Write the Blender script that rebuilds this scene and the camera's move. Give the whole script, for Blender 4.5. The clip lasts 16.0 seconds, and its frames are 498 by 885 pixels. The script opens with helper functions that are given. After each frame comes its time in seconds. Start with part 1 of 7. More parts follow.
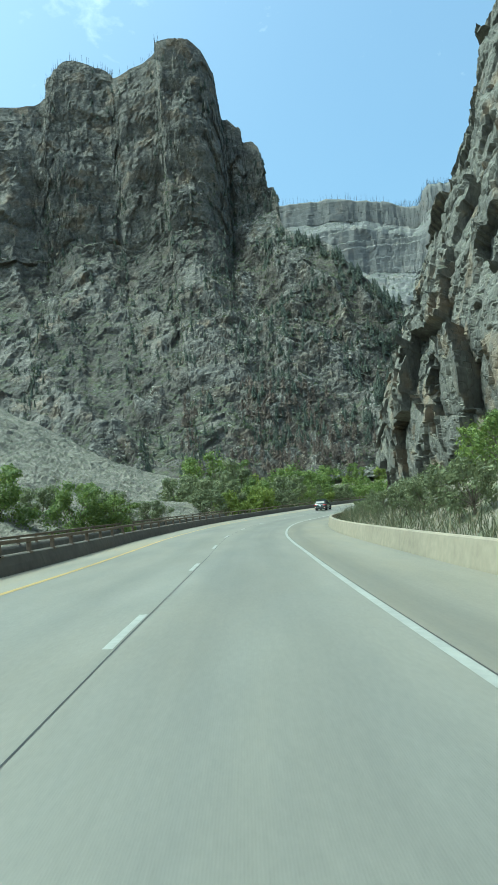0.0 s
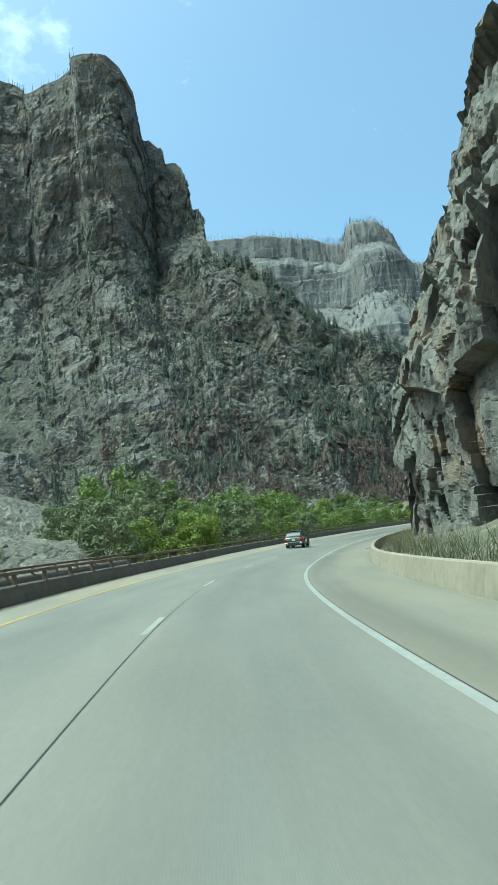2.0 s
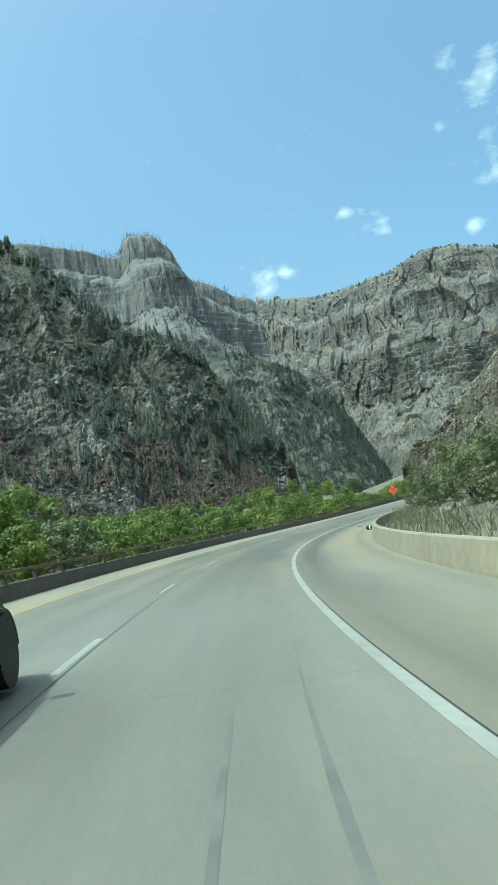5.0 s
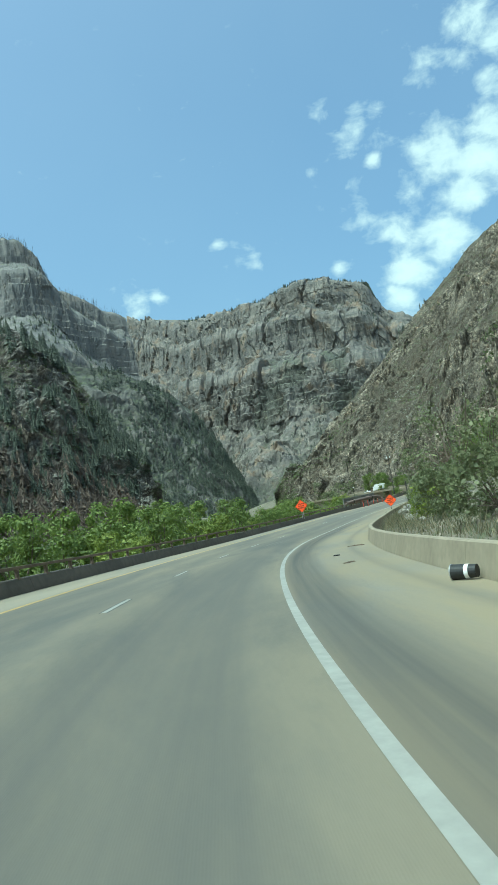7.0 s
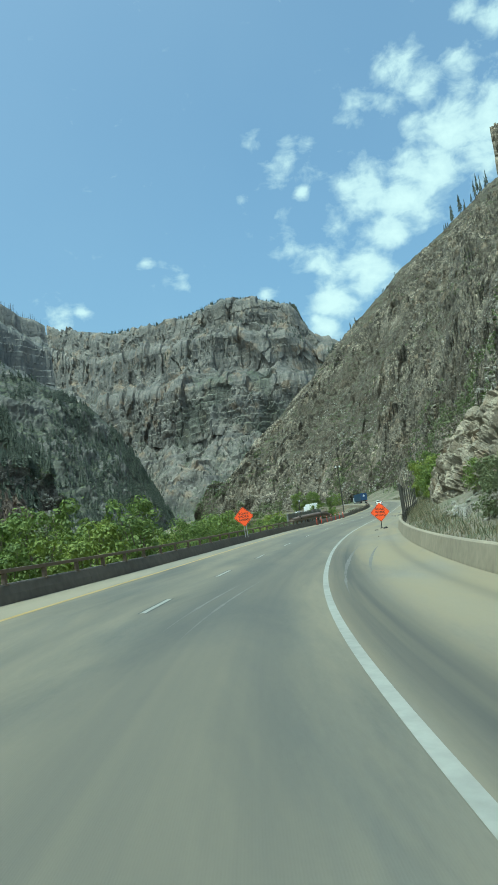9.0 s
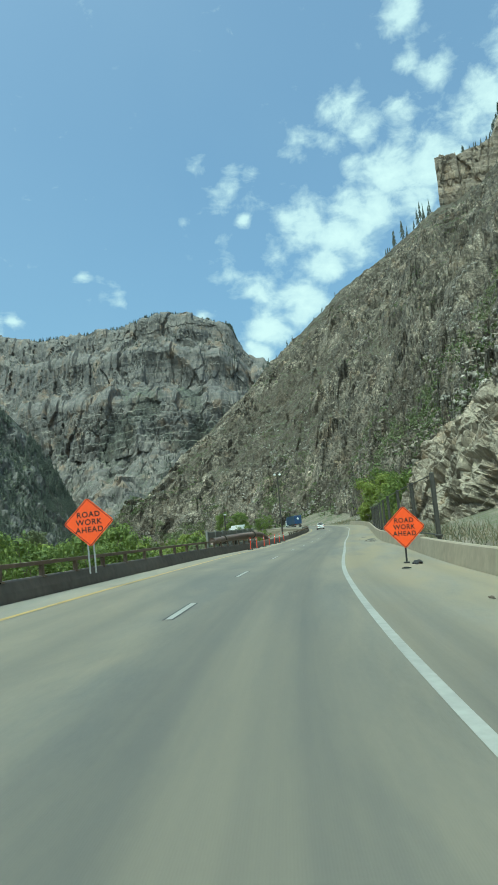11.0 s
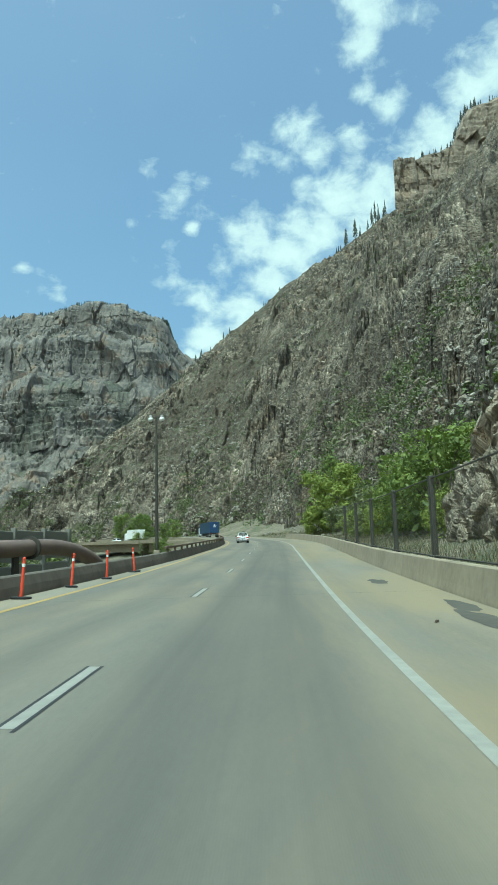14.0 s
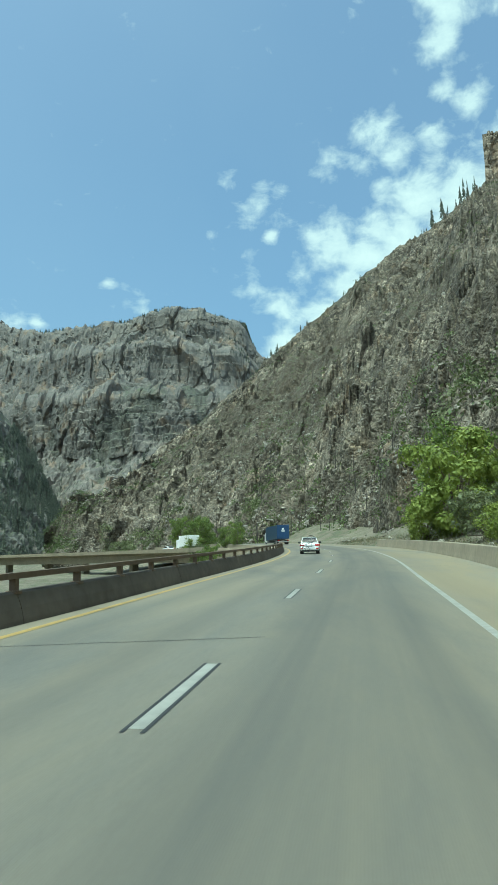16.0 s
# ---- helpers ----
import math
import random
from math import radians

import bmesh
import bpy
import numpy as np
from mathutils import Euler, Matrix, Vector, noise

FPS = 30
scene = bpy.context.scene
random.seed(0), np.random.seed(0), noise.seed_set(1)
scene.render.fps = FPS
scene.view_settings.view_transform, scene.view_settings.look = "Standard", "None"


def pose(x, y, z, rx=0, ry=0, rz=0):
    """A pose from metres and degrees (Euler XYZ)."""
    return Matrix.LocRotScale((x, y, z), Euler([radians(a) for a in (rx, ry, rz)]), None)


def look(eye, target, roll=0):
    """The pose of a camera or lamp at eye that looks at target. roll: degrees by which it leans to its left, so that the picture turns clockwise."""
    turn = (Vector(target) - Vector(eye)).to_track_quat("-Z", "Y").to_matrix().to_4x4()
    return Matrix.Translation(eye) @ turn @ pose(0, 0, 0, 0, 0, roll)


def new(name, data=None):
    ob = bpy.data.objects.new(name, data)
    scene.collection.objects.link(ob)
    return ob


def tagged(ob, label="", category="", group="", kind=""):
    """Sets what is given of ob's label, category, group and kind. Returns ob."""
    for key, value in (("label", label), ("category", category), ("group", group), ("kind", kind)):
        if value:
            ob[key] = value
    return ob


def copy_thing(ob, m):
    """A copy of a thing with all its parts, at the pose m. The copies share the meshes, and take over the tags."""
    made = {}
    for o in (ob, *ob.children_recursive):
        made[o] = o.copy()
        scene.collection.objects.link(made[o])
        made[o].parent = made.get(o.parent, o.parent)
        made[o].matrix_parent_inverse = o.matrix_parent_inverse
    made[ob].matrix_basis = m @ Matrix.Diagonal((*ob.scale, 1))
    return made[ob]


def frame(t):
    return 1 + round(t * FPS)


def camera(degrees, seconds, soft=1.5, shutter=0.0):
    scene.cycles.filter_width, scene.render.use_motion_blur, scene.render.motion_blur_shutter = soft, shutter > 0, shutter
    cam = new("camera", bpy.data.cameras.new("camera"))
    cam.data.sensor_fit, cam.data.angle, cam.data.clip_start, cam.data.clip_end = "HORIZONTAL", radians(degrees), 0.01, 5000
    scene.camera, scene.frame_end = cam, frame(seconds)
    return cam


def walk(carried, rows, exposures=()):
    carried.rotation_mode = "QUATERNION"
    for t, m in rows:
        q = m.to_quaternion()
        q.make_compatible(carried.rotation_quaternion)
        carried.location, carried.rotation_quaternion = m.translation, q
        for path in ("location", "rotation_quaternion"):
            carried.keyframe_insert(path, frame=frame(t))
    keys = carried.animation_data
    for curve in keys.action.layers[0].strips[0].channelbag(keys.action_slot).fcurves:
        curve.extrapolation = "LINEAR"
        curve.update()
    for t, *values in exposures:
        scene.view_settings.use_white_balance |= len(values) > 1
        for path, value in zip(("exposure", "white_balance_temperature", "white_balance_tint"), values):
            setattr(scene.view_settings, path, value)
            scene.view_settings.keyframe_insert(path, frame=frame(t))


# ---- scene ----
PATH = [
    (0, 1.92, -4.22, 4.49, 93.67, 4.71, 2.34),
    (0.5, 1.27, 6.31, 4.05, 94.29, 4.9, 1.4),
    (1, 0.88, 17.58, 3.61, 95.07, 5.17, 0.07),
    (1.5, 0.28, 29.43, 3.2, 95.94, 5.52, -1.56),
    (2, -0.08, 41.63, 2.83, 96.45, 6.29, -3.54),
    (2.5, 0.21, 53.88, 2.47, 96.55, 7.23, -5.99),
    (3, 1.2, 65.86, 2.11, 96.23, 8.19, -8.97),
    (3.5, 2.79, 77.3, 1.7, 95.92, 9.1, -12.17),
    (4, 5.1, 88.22, 1.39, 95.85, 9.77, -15.3),
    (4.5, 7.75, 98.77, 1.13, 95.91, 10.04, -18.35),
    (5, 10.76, 108.95, 0.92, 96.1, 9.92, -21.34),
    (5.5, 14.13, 118.73, 0.74, 96.34, 9.59, -24.27),
    (6, 17.91, 128.08, 0.59, 96.51, 9.21, -27.14),
    (6.5, 22.1, 136.96, 0.45, 96.53, 8.95, -29.97),
    (7, 26.71, 145.38, 0.31, 96.4, 8.81, -32.76),
    (7.5, 31.48, 153.44, 0.19, 96.39, 8.74, -35.49),
    (8, 36.39, 161.15, 0.08, 96.49, 8.63, -37.76),
    (8.5, 41.49, 168.52, -0.03, 96.78, 8.17, -39.12),
    (9, 46.78, 175.53, -0.13, 97.26, 7.36, -39.59),
    (9.5, 52.34, 182.27, -0.22, 97.8, 6.44, -39.86),
    (10, 58.25, 188.78, -0.26, 98.25, 5.62, -40.65),
    (10.5, 64.61, 195.13, -0.26, 98.48, 5.16, -42.66),
    (11, 71.41, 201.33, -0.2, 98.49, 5.03, -45.89),
    (11.5, 78.57, 207.55, -0.08, 98.5, 4.79, -48.22),
    (12, 86.16, 213.96, 0.08, 98.78, 4.26, -47.04),
    (12.5, 94.25, 220.38, 0.27, 98.82, 2.74, -45.78),
    (13, 102.73, 226.65, 0.49, 98.84, 1.9, -49.9),
    (13.5, 111.3, 232.76, 0.68, 98.8, 1.66, -52.1),
    (14, 119.69, 238.91, 0.81, 98.97, 1.44, -52.19),
    (14.5, 128.02, 245.07, 0.94, 99.2, 1.44, -50.69),
    (15, 136.21, 251.02, 1.11, 99.43, 1.56, -48.71),
    (15.5, 144.12, 256.7, 1.32, 99.58, 1.41, -46.72),
    (16, 151.37, 261.93, 1.6, 99.71, 1.3, -45.31),
]
TINT = -25
cam = camera(39.6, 16.0, soft=0.8)
walk(cam, [(t, pose(*p)) for t, *p in PATH], exposures=[(0, 0.86, 5130, TINT), (4, 0.84, 5190, TINT), (8, 0.55, 5160, TINT), (11, 0.5, 5240, TINT), (13, 0.55, 5260, TINT), (16, 0.54, 5250, TINT)])

# ---- world, sun ----
SUN_TO = Vector((-0.80, -0.15, 1.75)).normalized()
sun_el = math.asin(SUN_TO.z)
sun_az = math.atan2(SUN_TO.x, SUN_TO.y)

world = bpy.data.worlds.new("sky")
scene.world = world
world.use_nodes = True
wt = world.node_tree
wt.nodes.clear()


def nd(tree, kind, **props):
    n = tree.nodes.new(kind)
    for k, v in props.items():
        if k == "op":
            n.operation = v
        elif k == "sky":
            n.sky_type = v
        elif k == "blend":
            n.data_type, n.blend_type = "RGBA", v
        elif k == "dims":
            n.noise_dimensions = v
        elif k == "feature":
            n.feature = v
        elif k == "wave":
            n.wave_type = v
        elif k == "mapping":
            n.vector_type = v
    return n


def sums(tree, op, a, b=None, c=None, clamp=False):
    n = nd(tree, "ShaderNodeMath", op=op)
    n.use_clamp = clamp
    for i, x in enumerate((a, b, c)):
        if x is None:
            continue
        if isinstance(x, (int, float)):
            n.inputs[i].default_value = x
        else:
            tree.links.new(x, n.inputs[i])
    return n.outputs[0]


def mixed(tree, fac, a, b, blend="MIX"):
    n = nd(tree, "ShaderNodeMix", blend=blend)
    for sock, x in ((n.inputs[0], fac), (n.inputs[6], a), (n.inputs[7], b)):
        if isinstance(x, (int, float)):
            sock.default_value = x
        elif isinstance(x, tuple):
            sock.default_value = (*x[:3], 1.0)
        else:
            tree.links.new(x, sock)
    return n.outputs[2]


def ramp(tree, fac, stops):
    n = nd(tree, "ShaderNodeValToRGB")
    el = n.color_ramp.elements
    while len(el) < len(stops):
        el.new(0.5)
    for e, (p, c) in zip(el, stops):
        e.position = p
        e.color = (*c, 1.0) if isinstance(c, tuple) else (c, c, c, 1.0)
    tree.links.new(fac, n.inputs[0])
    return n.outputs[0]


def noise_of(tree, vec, scale, detail=4.0, rough=0.55, distort=0.0):
    n = nd(tree, "ShaderNodeTexNoise")
    n.inputs["Scale"].default_value = scale
    n.inputs["Detail"].default_value = detail
    n.inputs["Roughness"].default_value = rough
    n.inputs["Distortion"].default_value = distort
    if vec is not None:
        tree.links.new(vec, n.inputs["Vector"])
    return n.outputs["Fac"]


def scaled(tree, vec, x, y, z):
    n = nd(tree, "ShaderNodeVectorMath", op="MULTIPLY")
    tree.links.new(vec, n.inputs[0])
    n.inputs[1].default_value = (x, y, z)
    return n.outputs[0]


sky = nd(wt, "ShaderNodeTexSky", sky="NISHITA")
sky.sun_disc, sky.sun_elevation, sky.sun_rotation = False, sun_el, sun_az
sky.altitude, sky.air_density, sky.dust_density, sky.ozone_density = 300, 1.0, 8.0, 1.0
geo = nd(wt, "ShaderNodeTexCoord")
way = geo.outputs["Generated"]
# clouds: broken cumulus over the eastern rim, thin wisps elsewhere
CLOUDS = [  # direction (azimuth from +y to the right, elevation), size in degrees, weight
    (53.3, 25.1, 2.6, 1.0),
    (56.2, 24.1, 2.8, 1.1),
    (58.8, 25.7, 2.8, 1.1),
    (61.4, 28.0, 2.8, 1.1),
    (63.8, 27.8, 2.3, 1.1),
    (65.3, 28.8, 2.1, 1.0),
    (67.6, 30.5, 2.1, 1.0),
    (69.6, 31.6, 2.1, 1.0),
    (62.7, 26.2, 2.3, 1.0),
    (54.7, 22.4, 2.1, 1.0),
    (52.2, 19.3, 2.3, 1.1),
    (49.2, 17.6, 2.1, 1.1),
    (48.2, 15.7, 1.5, 1.1),
    (48.8, 21.0, 1.5, 0.95),
    (46.1, 22.0, 1.6, 0.62),
    (50.3, 23.2, 1.2, 0.65),
    (57.6, 32.9, 2.0, 0.8),
    (59.1, 31.4, 1.7, 0.85),
    (53.5, 31.1, 1.7, 0.55),
    (56.5, 30.8, 1.6, 0.7),
    (57.7, 29.1, 1.3, 0.75),
    (62.6, 32.3, 1.4, 0.9),
    (65.5, 33.9, 1.3, 0.95),
    (63.6, 35.2, 1.3, 0.6),
    (63.6, 38.3, 1.7, 1.05),
    (64.5, 40.3, 2.1, 1.0),
    (69.6, 39.2, 1.5, 0.45),
    (47.4, 28.5, 2.1, 0.58),
    (47.9, 26.2, 0.7, 0.9),
    (44.2, 30.4, 0.9, 0.6),
    (46.1, 25.1, 1.0, 0.4),
    (35.8, 21.1, 1.5, 0.5),
    (42.7, 26.5, 0.7, 0.45),
    (56.0, 40.1, 1.4, 0.3),
    (72.3, 33.2, 2.6, 1.0),
    (75.3, 35.1, 2.8, 1.0),
    (26.1, 18.7, 1.5, 0.75),
    (27.9, 19.1, 0.8, 0.85),
    (33.7, 22.5, 0.7, 0.55),
    (36.1, 20.9, 1.2, 0.55),
    (43.6, 18.8, 0.7, 0.8),
    (-11.9, 37.1, 2.7, 0.6),
    (-8.8, 37.5, 1.9, 0.6),
    (-13.3, 35.3, 1.9, 0.45),
    (-14.8, 36.4, 1.9, 0.5),
]
field = None
for az, el, size, weight in CLOUDS:
    a, e = radians(az), radians(el)
    c = (math.sin(a) * math.cos(e), math.cos(a) * math.cos(e), math.sin(e))
    dot = nd(wt, "ShaderNodeVectorMath", op="DISTANCE")
    wt.links.new(way, dot.inputs[0])
    dot.inputs[1].default_value = c
    near = sums(wt, "DIVIDE", dot.outputs["Value"], radians(size))
    bell = sums(wt, "EXPONENT", sums(wt, "MULTIPLY", sums(wt, "MULTIPLY", near, near), -1.0))
    bell = sums(wt, "MULTIPLY", bell, weight)
    field = bell if field is None else sums(wt, "MAXIMUM", field, bell)
puff = noise_of(wt, scaled(wt, way, 1.0, 1.0, 1.5), 26.0, 7.0, 0.6, 0.25)
cover = sums(wt, "ADD", sums(wt, "MULTIPLY", field, 0.78), sums(wt, "MULTIPLY", sums(wt, "SUBTRACT", puff, 0.5), 1.5))
cover = ramp(wt, cover, [(0.2, 0.0), (0.42, 0.3), (0.68, 0.8), (0.95, 1.0)])
veil = sums(wt, "MULTIPLY", ramp(wt, noise_of(wt, way, 2.2, 4.0), [(0.3, 0.4), (0.7, 1.0)]), 0.07)
cover = sums(wt, "MAXIMUM", cover, veil)
tone = mixed(wt, cover, sky.outputs[0], (4.3, 4.3, 4.2))
back = nd(wt, "ShaderNodeBackground")
back.inputs["Strength"].default_value = 0.15
wt.links.new(tone, back.inputs[0])
wout = nd(wt, "ShaderNodeOutputWorld")
wt.links.new(back.outputs[0], wout.inputs[0])

sun = new("sun", bpy.data.lights.new("sun", "SUN"))
sun.data.energy, sun.data.angle, sun.data.color = 1.9, radians(0.6), (1.0, 0.95, 0.87)
sun.matrix_world = look((0, 0, 0), -SUN_TO)

# ---- materials ----


def fresh(name):
    m = bpy.data.materials.new(name)
    m.use_nodes = True
    b = m.node_tree.nodes["Principled BSDF"]
    return m, m.node_tree, b


def coords(tree, which="Object"):
    return nd(tree, "ShaderNodeTexCoord").outputs[which]


def bump(tree, bsdf, height, strength, distance):
    n = nd(tree, "ShaderNodeBump")
    n.inputs["Strength"].default_value = strength
    n.inputs["Distance"].default_value = distance
    tree.links.new(height, n.inputs["Height"])
    tree.links.new(n.outputs[0], bsdf.inputs["Normal"])


def plain(name, colour, rough=0.6, metal=0.0, grain=8.0, vary=0.15, depth=0.002):
    m, t, b = fresh(name)
    p = coords(t)
    n = noise_of(t, p, grain, 5.0)
    k = noise_of(t, p, grain * 0.13, 3.0)
    f = sums(t, "ADD", sums(t, "MULTIPLY", n, 0.5), sums(t, "MULTIPLY", k, 0.5))
    lo = tuple(c * (1 - vary) for c in colour)
    hi = tuple(min(1, c * (1 + vary)) for c in colour)
    t.links.new(ramp(t, f, [(0.3, lo), (0.7, hi)]), b.inputs["Base Color"])
    b.inputs["Roughness"].default_value, b.inputs["Metallic"].default_value = rough, metal
    bump(t, b, n, 0.4, depth)
    return m


def rock(name, dark, mid, light, scale, strata=0.0, green=0.0, crack=0.25, relief=1.0, ochre=0.0, burnt=0.0, streak=0.0, rubble=0.0, rubble_mix=0.6, soil=None):
    """Bare rock with patches, joints, beds, and scrub on its ledges. scale: size of the large patches in metres."""
    m, t, b = fresh(name)
    p = coords(t)
    big = noise_of(t, p, 1.0 / scale, 6.0, 0.6)
    fine = noise_of(t, p, 9.0 / scale, 8.0, 0.65)
    f = sums(t, "ADD", sums(t, "MULTIPLY", big, 0.55), sums(t, "MULTIPLY", fine, 0.45))
    col = ramp(t, f, [(0.33, dark), (0.5, mid), (0.66, light)])
    height = fine
    if strata:
        warp = sums(t, "MULTIPLY", noise_of(t, p, 0.6 / scale, 3.0), 0.9)
        lay = noise_of(t, scaled(t, p, 0.03 / scale, 0.03 / scale, 5.0 / scale), 1.0, 5.0, 0.7, 0.0)
        lay = sums(t, "ADD", lay, sums(t, "MULTIPLY", warp, 0.12))
        col = mixed(t, strata, col, ramp(t, lay, [(0.42, dark), (0.52, mid), (0.6, light)]))
        height = sums(t, "ADD", height, lay)
    if streak:
        run = noise_of(t, scaled(t, p, 6.0 / scale, 6.0 / scale, 0.7 / scale), 1.0, 6.0, 0.65)
        col = mixed(t, streak, col, ramp(t, run, [(0.4, dark), (0.52, mid), (0.64, light)]))
        height = sums(t, "ADD", height, run)
    if ochre:
        spot = ramp(t, noise_of(t, p, 1.3 / scale, 4.0), [(0.55, 0.0), (0.66, 1.0)])
        col = mixed(t, sums(t, "MULTIPLY", spot, ochre), col, (0.30, 0.20, 0.11))
    if crack:
        v = nd(t, "ShaderNodeTexVoronoi", feature="DISTANCE_TO_EDGE")
        v.inputs["Scale"].default_value = 4.0 / scale
        wob = nd(t, "ShaderNodeVectorMath", op="ADD")
        t.links.new(p, wob.inputs[0])
        nn = nd(t, "ShaderNodeTexNoise")
        nn.inputs["Scale"].default_value = 3.0 / scale
        t.links.new(p, nn.inputs["Vector"])
        amp = scaled(t, nn.outputs["Color"], scale * 0.3, scale * 0.3, scale * 0.3)
        t.links.new(amp, wob.inputs[1])
        t.links.new(scaled(t, wob.outputs[0], 1.0, 1.0, 0.45), v.inputs["Vector"])
        edge = ramp(t, v.outputs["Distance"], [(0.0, 0.0), (0.05, 1.0)])
        col = mixed(t, sums(t, "MULTIPLY", sums(t, "SUBTRACT", 1.0, edge), crack), col, dark)
        height = sums(t, "ADD", height, sums(t, "MULTIPLY", edge, 0.4))
    deep = 0.05 * scale * relief
    if rubble:
        warp = nd(t, "ShaderNodeTexNoise")
        warp.inputs["Scale"].default_value = 0.9 / rubble
        t.links.new(p, warp.inputs["Vector"])
        moved = nd(t, "ShaderNodeVectorMath", op="ADD")
        t.links.new(p, moved.inputs[0])
        t.links.new(scaled(t, warp.outputs["Color"], rubble * 0.5, rubble * 0.5, rubble * 0.5), moved.inputs[1])
        stones = None
        for size, share in ((1.0, 0.6), (0.37, 0.4)):
            v = nd(t, "ShaderNodeTexVoronoi")
            v.distance = "CHEBYCHEV"
            v.inputs["Scale"].default_value = 1.0 / (rubble * size)
            t.links.new(scaled(t, moved.outputs[0], 1.0, 1.0, 1.25), v.inputs["Vector"])
            one = nd(t, "ShaderNodeSeparateXYZ")
            t.links.new(v.outputs["Color"], one.inputs[0])
            tone_ = ramp(t, one.outputs[0], [(0.1, 0.32), (0.6, 0.9), (0.95, 1.75)])
            where = ramp(t, noise_of(t, p, 0.13 / rubble, 5.0, 0.6), [(0.4, 0.25), (0.6, 1.0)])
            col = mixed(t, sums(t, "MULTIPLY", where, rubble_mix), col, mixed(t, 1.0, col, tone_, "MULTIPLY"))
            lump = sums(t, "MULTIPLY", sums(t, "SUBTRACT", sums(t, "MULTIPLY", one.outputs[1], 0.6), v.outputs["Distance"]), share)
            stones = lump if stones is None else sums(t, "ADD", stones, lump)
        height = sums(t, "ADD", sums(t, "MULTIPLY", stones, 1.6), sums(t, "MULTIPLY", height, 0.35))
        deep = rubble * 0.42
    bare = None
    if soil:
        mask = nd(t, "ShaderNodeAttribute")
        mask.attribute_name = "crag"
        ragged = sums(t, "MULTIPLY", sums(t, "SUBTRACT", noise_of(t, p, 6.0 / scale, 7.0, 0.65), 0.5), 1.6)
        bare = ramp(t, sums(t, "ADD", mask.outputs["Fac"], ragged), [(0.25, 0.0), (0.6, 1.0)])
        grit = ramp(t, fine, [(0.35, tuple(c * 0.6 for c in soil)), (0.62, tuple(c * 1.35 for c in soil))])
        col = mixed(t, bare, mixed(t, 0.25, grit, col), col)
    if burnt:
        spot = ramp(t, noise_of(t, p, 2.2 / scale, 6.0, 0.7), [(0.45, 0.0), (0.6, 1.0)])
        col = mixed(t, sums(t, "MULTIPLY", spot, burnt), col, (0.07, 0.062, 0.055))
    if green:
        up = nd(t, "ShaderNodeNewGeometry")
        sep = nd(t, "ShaderNodeSeparateXYZ")
        t.links.new(up.outputs["Normal"], sep.inputs[0])
        flat = ramp(t, sep.outputs[2], [(0.25, 0.0), (0.7, 1.0)])
        spot = ramp(t, noise_of(t, p, 3.5 / scale, 7.0, 0.7), [(0.47, 0.0), (0.58, 1.0)])
        tint = ramp(t, noise_of(t, p, 7.0 / scale, 3.0), [(0.4, (0.045, 0.058, 0.028)), (0.65, (0.10, 0.115, 0.05))])
        share = sums(t, "MULTIPLY", sums(t, "MULTIPLY", spot, flat), green)
        if bare is not None:
            share = sums(t, "MULTIPLY", share, sums(t, "SUBTRACT", 1.15, bare, clamp=True))
        col = mixed(t, share, col, tint)
    t.links.new(col, b.inputs["Base Color"])
    b.inputs["Roughness"].default_value = 0.9
    bump(t, b, height, 0.9, deep)
    return m


def leafy(name, dark, light, through_light=0.25):
    m, t, b = fresh(name)
    info = nd(t, "ShaderNodeObjectInfo")
    g = nd(t, "ShaderNodeNewGeometry")
    r = sums(t, "ADD", sums(t, "MULTIPLY", g.outputs["Random Per Island"], 0.75), sums(t, "MULTIPLY", info.outputs["Random"], 0.25))
    t.links.new(ramp(t, r, [(0.05, dark), (0.95, light)]), b.inputs["Base Color"])
    b.inputs["Roughness"].default_value = 0.6
    b.inputs["Transmission Weight"].default_value = 0.0
    tr = nd(t, "ShaderNodeBsdfTranslucent")
    t.links.new(ramp(t, r, [(0.05, dark), (0.95, light)]), tr.inputs[0])
    mx = nd(t, "ShaderNodeMixShader")
    mx.inputs[0].default_value = through_light
    t.links.new(b.outputs[0], mx.inputs[1])
    t.links.new(tr.outputs[0], mx.inputs[2])
    t.links.new(mx.outputs[0], t.nodes["Material Output"].inputs[0])
    return m


